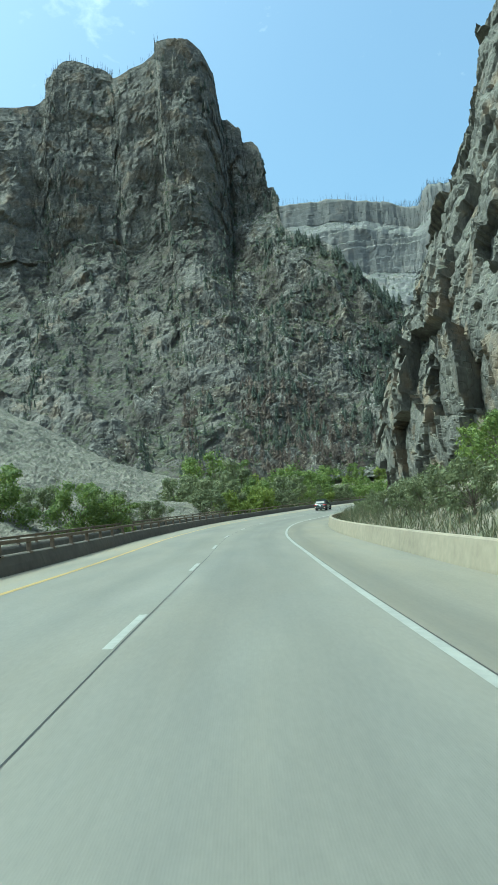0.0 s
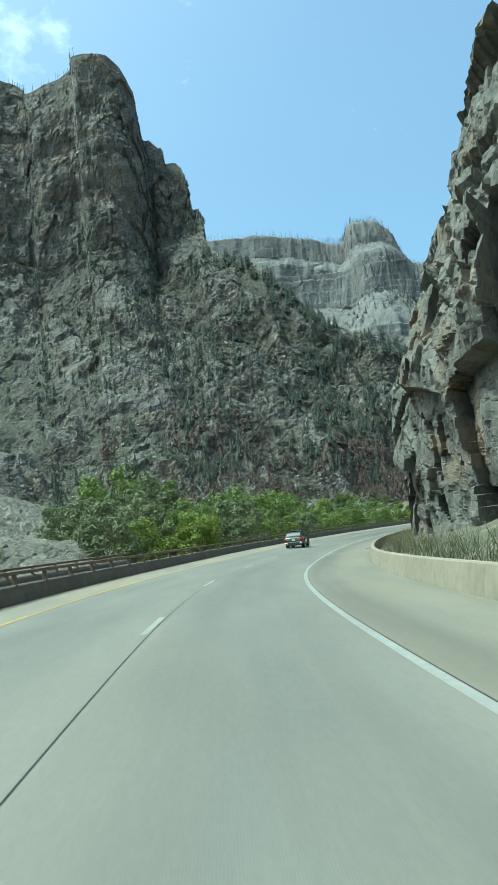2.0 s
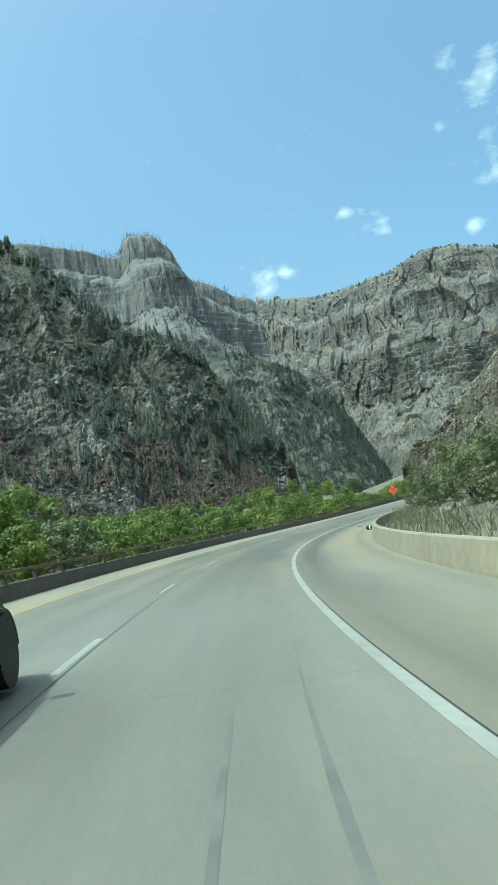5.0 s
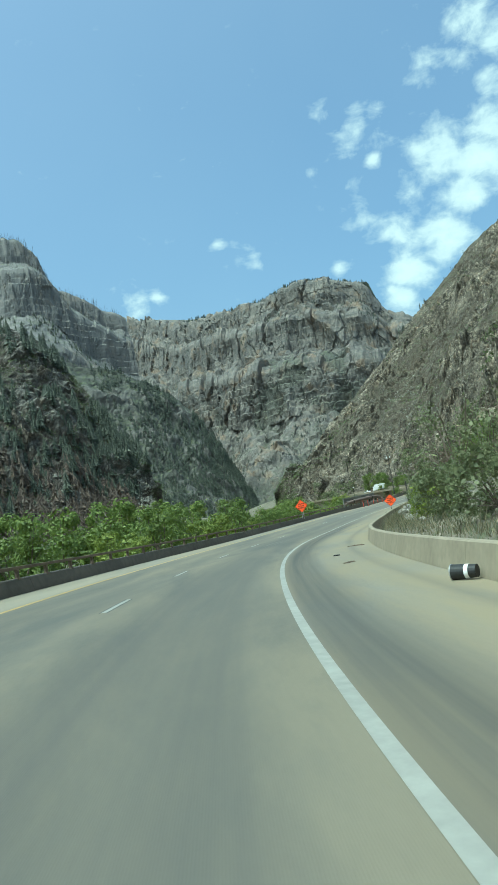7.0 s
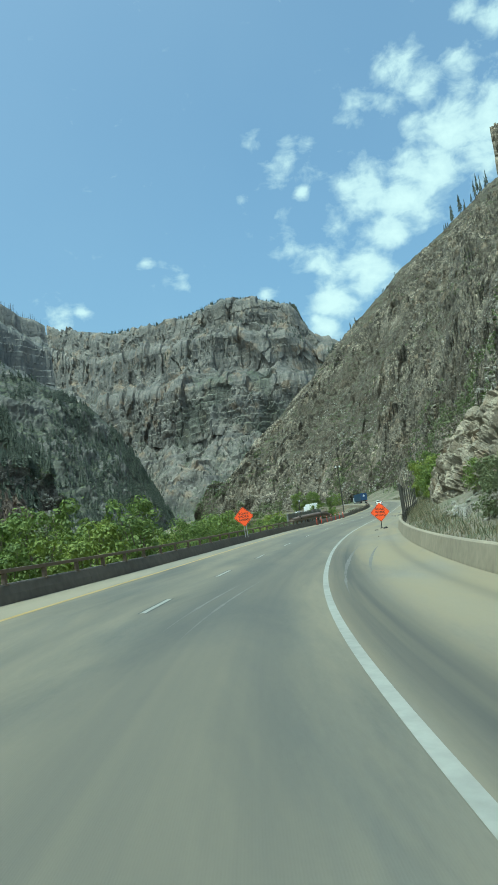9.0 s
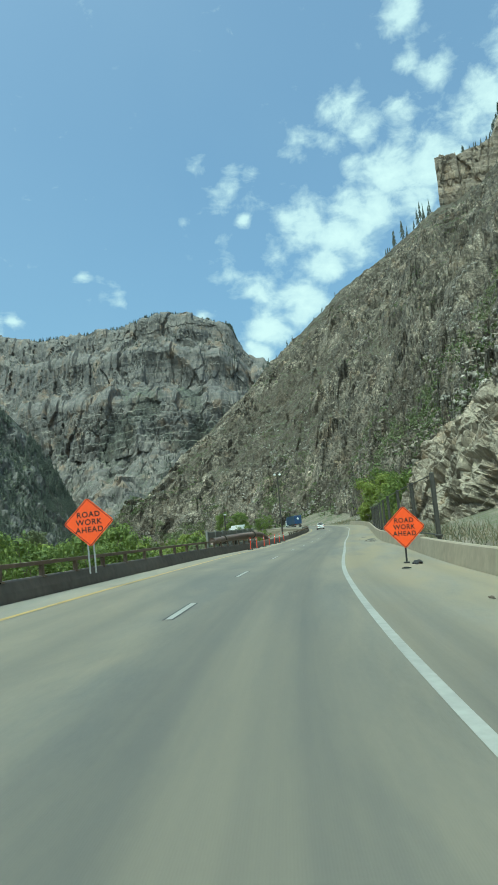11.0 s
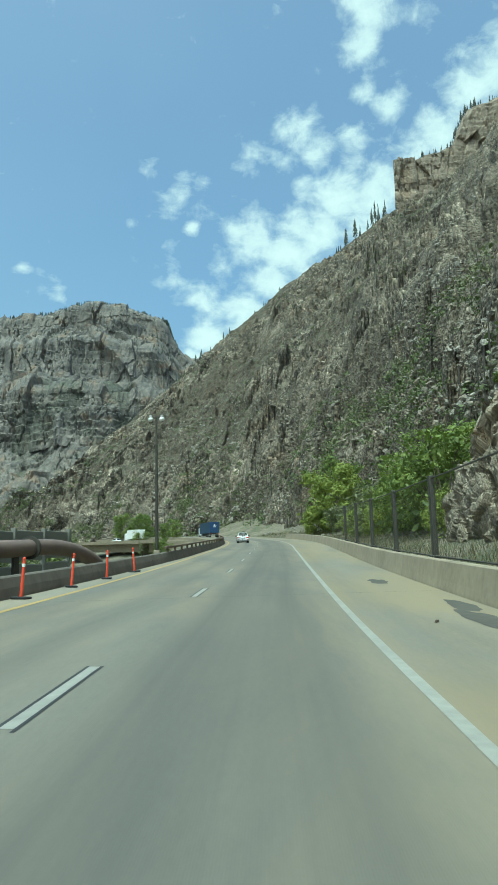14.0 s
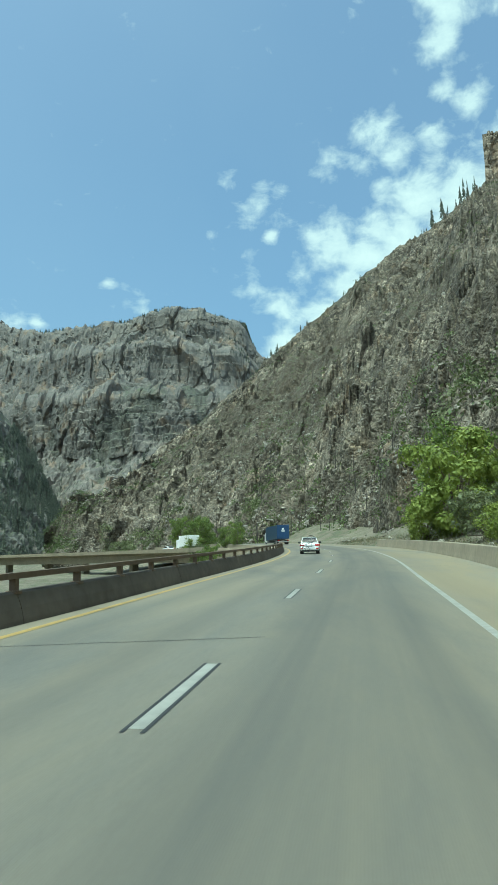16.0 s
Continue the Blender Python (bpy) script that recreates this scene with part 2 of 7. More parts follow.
def paving(name, base, dark, sand, tracks, sandy, tined=0.5, dark_after=None):
    """Worn concrete paving. UV: metres across from the edge line, metres along."""
    m, t, b = fresh(name)
    uv = nd(t, "ShaderNodeUVMap").outputs[0]
    sep = nd(t, "ShaderNodeSeparateXYZ")
    t.links.new(uv, sep.inputs[0])
    across, along = sep.outputs[0], sep.outputs[1]
    fine = noise_of(t, scaled(t, uv, 6.0, 1.2, 1.0), 3.0, 6.0, 0.7)
    patch = noise_of(t, scaled(t, uv, 0.5, 0.09, 1.0), 1.0, 5.0, 0.6)
    f = sums(t, "ADD", sums(t, "MULTIPLY", fine, 0.35), sums(t, "MULTIPLY", patch, 0.65))
    col = ramp(t, f, [(0.32, tuple(c * 0.76 for c in base)), (0.64, tuple(c * 1.16 for c in base))])
    if dark_after is not None and tracks and tracks[0][0] > 0:
        aged = sums(t, "DIVIDE", sums(t, "SUBTRACT", along, dark_after), 25.0, clamp=True)
        paler = sums(t, "MULTIPLY", sums(t, "DIVIDE", sums(t, "SUBTRACT", along, 215.0), 50.0, clamp=True), 0.45)
        col = mixed(t, sums(t, "MULTIPLY", aged, sums(t, "SUBTRACT", 1.0, paler)), col, mixed(t, 1.0, col, (0.6, 0.6, 0.585), "MULTIPLY"))
    worn = None
    for at_, wide, deep in tracks:
        d = sums(t, "DIVIDE", sums(t, "SUBTRACT", across, at_), wide)
        bell = sums(t, "MULTIPLY", sums(t, "EXPONENT", sums(t, "MULTIPLY", sums(t, "MULTIPLY", d, d), -1.0)), deep)
        worn = bell if worn is None else sums(t, "ADD", worn, bell)
    if sandy:
        s = noise_of(t, scaled(t, uv, 0.35, 0.06, 1.0), 1.0, 6.0, 0.65, 0.5)
        s = ramp(t, s, [(0.36, 0.0), (0.6, 1.0)])
        if dark_after is not None:
            late = sums(t, "DIVIDE", sums(t, "SUBTRACT", along, dark_after), 18.0, clamp=True)
            s = sums(t, "MULTIPLY", s, sums(t, "ADD", 0.35, sums(t, "MULTIPLY", late, 0.65)))
        col = mixed(t, sums(t, "MULTIPLY", s, sandy), col, sand)
    if worn is not None:
        streak = noise_of(t, scaled(t, uv, 2.2, 0.03, 1.0), 1.0, 4.0)
        worn = sums(t, "MULTIPLY", worn, ramp(t, streak, [(0.3, 0.5), (0.65, 1.0)]))
        if dark_after is not None:
            late = sums(t, "DIVIDE", sums(t, "SUBTRACT", along, dark_after), 18.0, clamp=True)
            worn = sums(t, "MULTIPLY", worn, sums(t, "ADD", 0.42, sums(t, "MULTIPLY", late, 0.58)))
        if tracks[0][0] < 0:
            gone = sums(t, "DIVIDE", sums(t, "SUBTRACT", along, 222.0), 35.0, clamp=True)
            worn = sums(t, "MULTIPLY", worn, sums(t, "SUBTRACT", 1.0, sums(t, "MULTIPLY", gone, 0.8)))
        col = mixed(t, worn, col, dark)
    t.links.new(col, b.inputs["Base Color"])
    b.inputs["Roughness"].default_value = 0.78
    groove = sums(t, "SINE", sums(t, "MULTIPLY", across, 330.0))
    bump(t, b, sums(t, "ADD", fine, sums(t, "MULTIPLY", groove, 0.12 * tined)), 0.35, 0.006)
    return m


MAT = {}
MAT["lane"] = paving("lane_concrete", (0.172, 0.164, 0.14), (0.078, 0.076, 0.068), (0.25, 0.212, 0.14), [(1.2, 0.6, 0.7), (2.9, 0.6, 0.75), (2.05, 0.5, 0.4), (5.2, 0.5, 0.45), (6.9, 0.5, 0.4)], 0.55, 0.6, 128)
MAT["shoulder"] = paving("shoulder_concrete", (0.185, 0.17, 0.135), (0.066, 0.063, 0.055), (0.24, 0.198, 0.122), [(-0.75, 0.75, 1.1), (-3.4, 0.25, 0.45)], 0.9, 0.2, 128)
MAT["median"] = paving("median_concrete", (0.2, 0.187, 0.152), (0.17, 0.16, 0.135), (0.29, 0.243, 0.16), [(8.2, 0.25, 0.2)], 0.6, 0.2)
MAT["barrier"] = plain("barrier_concrete", (0.255, 0.218, 0.155), 0.85, 0, 3.0, 0.25, 0.004)
MAT["barrier_old"] = plain("weathered_barrier", (0.105, 0.092, 0.074), 0.9, 0, 2.5, 0.35, 0.004)
MAT["steel_rail"] = plain("rusty_rail", (0.16, 0.12, 0.085), 0.7, 0.4, 5.0, 0.3, 0.002)
MAT["white_paint"] = plain("white_road_paint", (0.275, 0.27, 0.24), 0.65, 0, 5.0, 0.22, 0.001)
MAT["yellow_paint"] = plain("yellow_road_paint", (0.36, 0.25, 0.075), 0.65, 0, 12.0, 0.25, 0.001)
MAT["shoulder_dark"] = plain("damp_stain", (0.075, 0.07, 0.057), 0.8, 0, 3.0, 0.3, 0.001)
MAT["skid"] = plain("tyre_rubber_stain", (0.135, 0.131, 0.117), 0.8, 0, 2.0, 0.35, 0.001)
MAT["tar"] = plain("tar_seal", (0.03, 0.03, 0.03), 0.7, 0, 9.0, 0.3, 0.001)
MAT["dirt"] = rock("valley_ground", (0.09, 0.076, 0.054), (0.16, 0.138, 0.1), (0.245, 0.213, 0.16), 9.0, 0, 0.75, 0.0, 0.5)
MAT["scree"] = rock("scree", (0.17, 0.155, 0.128), (0.28, 0.26, 0.218), (0.41, 0.385, 0.33), 6.0, 0, 0.15, 0.0, 0.8, rubble=0.5, rubble_mix=0.4)
MAT["forest_floor"] = rock("forest_floor", (0.07, 0.068, 0.06), (0.105, 0.1, 0.089), (0.165, 0.156, 0.136), 30.0, 0.1, 0.7, 0.0, 0.6, 0.1, soil=(0.06, 0.062, 0.05))
MAT["gravel"] = rock("gravel_bank", (0.125, 0.112, 0.088), (0.195, 0.176, 0.14), (0.28, 0.253, 0.205), 5.0, 0, 0.4, 0.0, 0.8, rubble=0.3, rubble_mix=0.45)
MAT["gneiss"] = rock("dark_gneiss", (0.05, 0.047, 0.04), (0.125, 0.117, 0.098), (0.24, 0.224, 0.185), 6.0, 0.0, 0.3, 0.3, 0.6, 0.35, 0.0, 0.3)
MAT["tan_rock"] = rock("tan_outcrop_rock", (0.10, 0.086, 0.064), (0.24, 0.205, 0.15), (0.40, 0.345, 0.26), 4.0, 0.0, 0.2, 0.2, 1.0, 0.4)
MAT["talus"] = rock("talus_slope", (0.057, 0.048, 0.035), (0.16, 0.137, 0.1), (0.39, 0.338, 0.256), 16.0, 0.0, 0.6, 0.0, 1.2, 0.25, rubble=2.0, rubble_mix=0.8, soil=(0.074, 0.06, 0.041))
MAT["boulder"] = rock("boulder_rock", (0.09, 0.078, 0.06), (0.20, 0.178, 0.142), (0.36, 0.325, 0.265), 3.0, 0.0, 0.1, 0.0, 1.0, 0.25)
MAT["burnt_slope"] = rock("burnt_slope", (0.075, 0.069, 0.06), (0.155, 0.143, 0.124), (0.28, 0.258, 0.224), 22.0, 0.1, 0.8, 0.0, 1.0, 0.3, 0.2, 0.0, 2.4, 0.65, soil=(0.082, 0.067, 0.053))
MAT["peak_rock"] = rock("peak_rock", (0.105, 0.098, 0.088), (0.16, 0.147, 0.128), (0.23, 0.205, 0.168), 28.0, 0.45, 0.7, 0.0, 0.6, 0.35, 0.25, 0.2, 4.0, 0.35, soil=(0.066, 0.057, 0.047))
# distance haze is put into the base colours: pale grey, little contrast
MAT["far_wall"] = rock("hazed_far_rock", (0.132, 0.128, 0.126), (0.166, 0.16, 0.153), (0.21, 0.199, 0.184), 45.0, 0.4, 0.4, 0.0, 0.4, 0.12, 0.2, 0.2)
MAT["headwall"] = rock("headwall_rock", (0.088, 0.084, 0.079), (0.142, 0.133, 0.12), (0.228, 0.205, 0.17), 45.0, 0.5, 0.5, 0.0, 0.7, 0.35, 0.0, 0.4, soil=(0.075, 0.077, 0.062))
MAT["rim_rock"] = rock("rim_rock", (0.13, 0.108, 0.083), (0.26, 0.215, 0.16), (0.38, 0.32, 0.24), 25.0, 0.55, 0.15, 0.15, 1.0, 0.35, 0.0, 0.25)
MAT["bark"] = plain("bark", (0.13, 0.10, 0.075), 0.95, 0, 10.0, 0.3, 0.01)
MAT["charred"] = plain("charred_wood", (0.055, 0.048, 0.042), 0.95, 0, 10.0, 0.3, 0.01)
MAT["rust_needles"] = leafy("scorched_needles", (0.088, 0.066, 0.052), (0.17, 0.125, 0.092), 0.2)
MAT["leaf_green"] = leafy("cottonwood_leaves", (0.08, 0.118, 0.022), (0.205, 0.255, 0.052), 0.3)
MAT["leaf_scrub"] = leafy("scrub_leaves", (0.045, 0.065, 0.02), (0.14, 0.17, 0.055), 0.2)
MAT["leaf_olive"] = leafy("willow_leaves", (0.085, 0.1, 0.042), (0.19, 0.205, 0.09), 0.25)
MAT["leaf_yellow"] = leafy("yellow_green_leaves", (0.125, 0.165, 0.024), (0.27, 0.31, 0.055), 0.3)
MAT["needles"] = leafy("conifer_needles", (0.04, 0.049, 0.034), (0.08, 0.092, 0.06), 0.1)
MAT["dry_grass"] = leafy("dry_grass_blades", (0.12, 0.10, 0.055), (0.30, 0.26, 0.15), 0.2)
MAT["green_grass"] = leafy("weed_blades", (0.05, 0.06, 0.028), (0.14, 0.145, 0.07), 0.2)

# ---- building helpers ----


def mesh(name, verts, faces, smooth=False):
    me = bpy.data.meshes.new(name)
    if isinstance(faces, np.ndarray):
        n, k = faces.shape
        me.vertices.add(len(verts))
        me.vertices.foreach_set("co", np.asarray(verts, np.float32).ravel())
        me.loops.add(n * k)
        me.loops.foreach_set("vertex_index", faces.astype(np.int32).ravel())
        me.polygons.add(n)
        me.polygons.foreach_set("loop_start", np.arange(0, n * k, k, dtype=np.int32))
        me.update(calc_edges=True)
        me.polygons.foreach_set("use_smooth", [False] * n)
    else:
        me.from_pydata([tuple(v) for v in verts], [], faces)
    if smooth:
        me.polygons.foreach_set("use_smooth", [True] * len(me.polygons))
    me.update()
    return me


def thing(name, me, material, label="", category="", group="", kind="", parent=None):
    if material is not None:
        me.materials.append(material)
    ob = new(name, me)
    if parent is not None:
        ob.parent = parent
    return tagged(ob, label, category, group, kind)


def empty(name, m, label, category, group=""):
    ob = new(name)
    ob.matrix_world = m
    return tagged(ob, label, category, group)


def part(name, bm, material, parent, label=""):
    """Links a bmesh as one mesh object under a thing or a part."""
    me = bpy.data.meshes.new(name)
    bm.to_mesh(me)
    bm.free()
    me.materials.append(material)
    ob = new(name, me)
    ob.parent = parent
    return tagged(ob, label)


def box(bm, x0, x1, y0, y1, z0, z1, bevel=0.0, segs=2):
    r = bmesh.ops.create_cube(bm, size=1.0)
    vs = r["verts"]
    for v in vs:
        v.co = Vector(((x0 + x1) / 2 + v.co.x * (x1 - x0), (y0 + y1) / 2 + v.co.y * (y1 - y0), (z0 + z1) / 2 + v.co.z * (z1 - z0)))
    if bevel:
        es = list({e for v in vs for e in v.link_edges})
        bmesh.ops.bevel(bm, geom=es, offset=bevel, segments=segs, profile=0.5, affect="EDGES")
    return vs


def tube(bm, a, b, r0, r1=None, n=8, caps=True):
    a, b = Vector(a), Vector(b)
    d = b - a
    r = bmesh.ops.create_cone(bm, cap_ends=caps, segments=n, radius1=r0, radius2=r0 if r1 is None else r1, depth=d.length)
    q = d.to_track_quat("Z", "Y").to_matrix().to_4x4()
    bmesh.ops.transform(bm, matrix=Matrix.Translation((a + b) / 2) @ q, verts=r["verts"])
    return r["verts"]


def grid_faces(nu, nv, off=0):
    """Faces of a grid of nu x nv vertices, v running fastest."""
    i, j = np.meshgrid(np.arange(nu - 1), np.arange(nv - 1), indexing="ij")
    a = (off + i * nv + j).ravel()
    return np.stack([a, a + nv, a + nv + 1, a + 1], -1)


def curve_through(points, n):
    """n points evenly spread by index along a Catmull-Rom curve through the points."""
    p = np.array(points, float)
    q = np.vstack([2 * p[0] - p[1], p, 2 * p[-1] - p[-2]])
    u = np.linspace(0, len(p) - 1, n)
    k = np.minimum(u.astype(int), len(p) - 2)
    f = (u - k)[:, None]
    a, b, c, d = q[k], q[k + 1], q[k + 2], q[k + 3]
    return 0.5 * (2 * b + (c - a) * f + (2 * a - 5 * b + 4 * c - d) * f**2 + (3 * b - a - 3 * c + d) * f**3)


# ---- the road's line: the white edge line, every 25 m from 75 m behind the start (x, y, z, cross fall in degrees) ----
ROAD = [
    (8.9, -78.9, 5.89, 2.2),
    (7.3, -54.0, 4.86, 2.2),
    (5.6, -29.0, 3.83, 2.2),
    (4.0, -4.1, 2.81, 2.2),
    (2.9, 20.8, 1.81, 2.3),
    (2.2, 45.7, 1.01, 2.4),
    (3.7, 70.4, 0.24, 2.8),
    (8.5, 94.7, -0.5, 3.5),
    (15.6, 118.5, -0.94, 3.2),
    (25.5, 141.2, -1.28, 2.8),
    (38.5, 162.5, -1.59, 2.6),
    (53.7, 182.1, -1.87, 2.6),
    (71.4, 199.5, -1.87, 2.5),
    (90.5, 215.5, -1.49, 1.9),
    (110.6, 230.3, -0.99, 1.4),
    (130.8, 245.0, -0.66, 1.1),
    (151.2, 259.4, -0.09, 1.1),
    (171.7, 274.0, 0.76, 0.4),
    (192.0, 288.6, 1.6, 0),
    (211.6, 304.3, 2.43, 0),
    (230.0, 321.5, 3.25, 0),
    (247.0, 340.1, 4.08, 0),
    (262.4, 359.9, 4.9, 0),
    (276.3, 380.9, 5.73, 0),
    (288.5, 402.9, 6.35, 0),
    (298.9, 425.8, 6.6, 0),
    (307.6, 449.4, 6.85, 0),
]
LINE = curve_through(ROAD, 26 * 50 + 1)
STEP = np.concatenate([[0], np.cumsum(np.hypot(*np.diff(LINE[:, :2], axis=0).T))])
STEP -= 75.0
AHEAD = np.gradient(LINE[:, :2], axis=0)
AHEAD /= np.hypot(AHEAD[:, 0], AHEAD[:, 1])[:, None]
S_FIRST, S_LAST = float(STEP[0]), float(STEP[-1])


def on_road(s, l, h=0.0):
    """The place s metres along, l metres to the left of the edge line and h above the paving."""
    x, y, z, fall = (np.interp(s, STEP, LINE[:, i]) for i in range(4))
    ax, ay = np.interp(s, STEP, AHEAD[:, 0]), np.interp(s, STEP, AHEAD[:, 1])
    return np.stack([x - ay * l, y + ax * l, z + l * np.tan(np.radians(fall)) + h + 0 * x], -1)


def heading(s):
    return math.degrees(math.atan2(np.interp(s, STEP, AHEAD[:, 1]), np.interp(s, STEP, AHEAD[:, 0])))


def beside(s, l, h=0.0, turn=0.0):
    """A pose on the road whose x axis points along it."""
    return pose(*on_road(s, l, h), 0, 0, heading(s) + turn)


def nearest(x, y):
    """Metres along and to the left of the edge line, for arrays of places."""
    pts = LINE[::5, :2]
    best = np.full(x.shape, 1e18)
    k = np.zeros(x.shape, int)
    for i, (px, py) in enumerate(pts):
        d = (x - px) ** 2 + (y - py) ** 2
        m = d < best
        best[m], k[m] = d[m], i
    k *= 5
    dx, dy = x - LINE[k, 0], y - LINE[k, 1]
    return STEP[k] + dx * AHEAD[k, 0] + dy * AHEAD[k, 1], -dx * AHEAD[k, 1] + dy * AHEAD[k, 0], LINE[k, 2]


LEFT_BARRIER = ([-80, 0, 60, 110, 180, 230, 290, 340, 420, 600], [9.8, 9.8, 9.9, 10.3, 10.4, 9.7, 9.4, 8.5, 8.6, 8.8])
RIGHT_BARRIER = ([-80, 0, 110, 150, 190, 225, 260, 285, 330, 420, 600], [-3.5, -3.5, -3.6, -4.1, -4.6, -4.6, -4.0, -3.5, -3.7, -4.2, -4.2])


def left_edge(s):
    return np.interp(s, *LEFT_BARRIER)


def right_edge(s):
    return np.interp(s, *RIGHT_BARRIER)


def ribbon(name, s0, s1, across, heights, material, step=1.0, closed=False, **tags):
    """Sweeps a cross section along the road. across and heights: functions of s or numbers, one for each point of the section."""
    n = max(2, int((s1 - s0) / step) + 1)
    s = np.linspace(s0, s1, n)
    cols = []
    for a, h in zip(across, heights):
        cols.append(on_road(s, a(s) if callable(a) else np.full(n, float(a)), h(s) if callable(h) else np.full(n, float(h))))
    m = len(cols)
    v = np.stack(cols, 1).reshape(-1, 3)
    f = grid_faces(n, m).tolist()
    if closed:
        f += [(i * m + m - 1, (i + 1) * m + m - 1, (i + 1) * m, i * m) for i in range(n - 1)]
        f += [tuple(range(m))[::-1], tuple((n - 1) * m + j for j in range(m))]
    me = mesh(name, v, f)
    uv = me.uv_layers.new(name="UVMap")
    lat = np.stack([np.broadcast_to(a(s) if callable(a) else float(a), s.shape) for a in across], 1).reshape(-1)
    lon = np.repeat(s, m)
    idx = np.empty(len(me.loops), np.int32)
    me.loops.foreach_get("vertex_index", idx)
    uv.data.foreach_set("uv", np.stack([lat[idx], lon[idx]], 1).ravel().astype(np.float32))
    return thing(name, me, material, **tags)

# ---- noise for the landforms ----


def hashed(ix, iy, iz, seed):
    h = (ix.astype(np.int64) * 374761393 + iy.astype(np.int64) * 668265263 + iz.astype(np.int64) * 2147483647 + seed * 974711) & 0xFFFFFFFF
    h = ((h ^ (h >> 13)) * 1274126177) & 0xFFFFFFFF
    h = ((h ^ (h >> 16)) * 2246822519) & 0xFFFFFFFF
    return ((h ^ (h >> 15)) & 0xFFFFFF) / float(0xFFFFFF)


def value_noise(p, seed=0):
    i = np.floor(p).astype(np.int64)
    f = p - i
    f = f * f * (3 - 2 * f)
    out = 0
    for dx in (0, 1):
        for dy in (0, 1):
            for dz in (0, 1):
                w = (f[..., 0] if dx else 1 - f[..., 0]) * (f[..., 1] if dy else 1 - f[..., 1]) * (f[..., 2] if dz else 1 - f[..., 2])
                out = out + w * hashed(i[..., 0] + dx, i[..., 1] + dy, i[..., 2] + dz, seed)
    return out * 2 - 1


def fbm(p, octaves=5, seed=0, gain=0.5, ridged=False):
    total, amp, norm = 0, 1.0, 0.0
    for o in range(octaves):
        n = value_noise(p * 2.03**o, seed + o)
        total = total + amp * (1 - 2 * np.abs(n) if ridged else n)
        norm += amp
        amp *= gain
    return total / norm


def blocks(p, seed=0):
    """Broken rock: one height for each cell, with a tilt of its own; and the distance to the cell's edge."""
    i = np.floor(p).astype(np.int64)
    d1 = np.full(p.shape[:-1], 9.0)
    d2 = np.full(p.shape[:-1], 9.0)
    val = np.zeros(p.shape[:-1])
    for dx in (-1, 0, 1):
        for dy in (-1, 0, 1):
            for dz in (-1, 0, 1):
                c = i + (dx, dy, dz)
                o = [hashed(c[..., 0], c[..., 1], c[..., 2], seed + k) for k in range(4)]
                r = p - (c + np.stack(o[:3], -1))
                d = np.sqrt((r**2).sum(-1))
                tilt = (o[0] - 0.5) * r[..., 0] + (o[1] - 0.5) * r[..., 1] + (o[2] - 0.5) * r[..., 2]
                m = d < d1
                d2 = np.where(m, d1, np.minimum(d2, d))
                val = np.where(m, 0.7 * (o[3] * 2 - 1) + 2.2 * tilt, val)
                d1 = np.where(m, d, d1)
    return val, d2 - d1


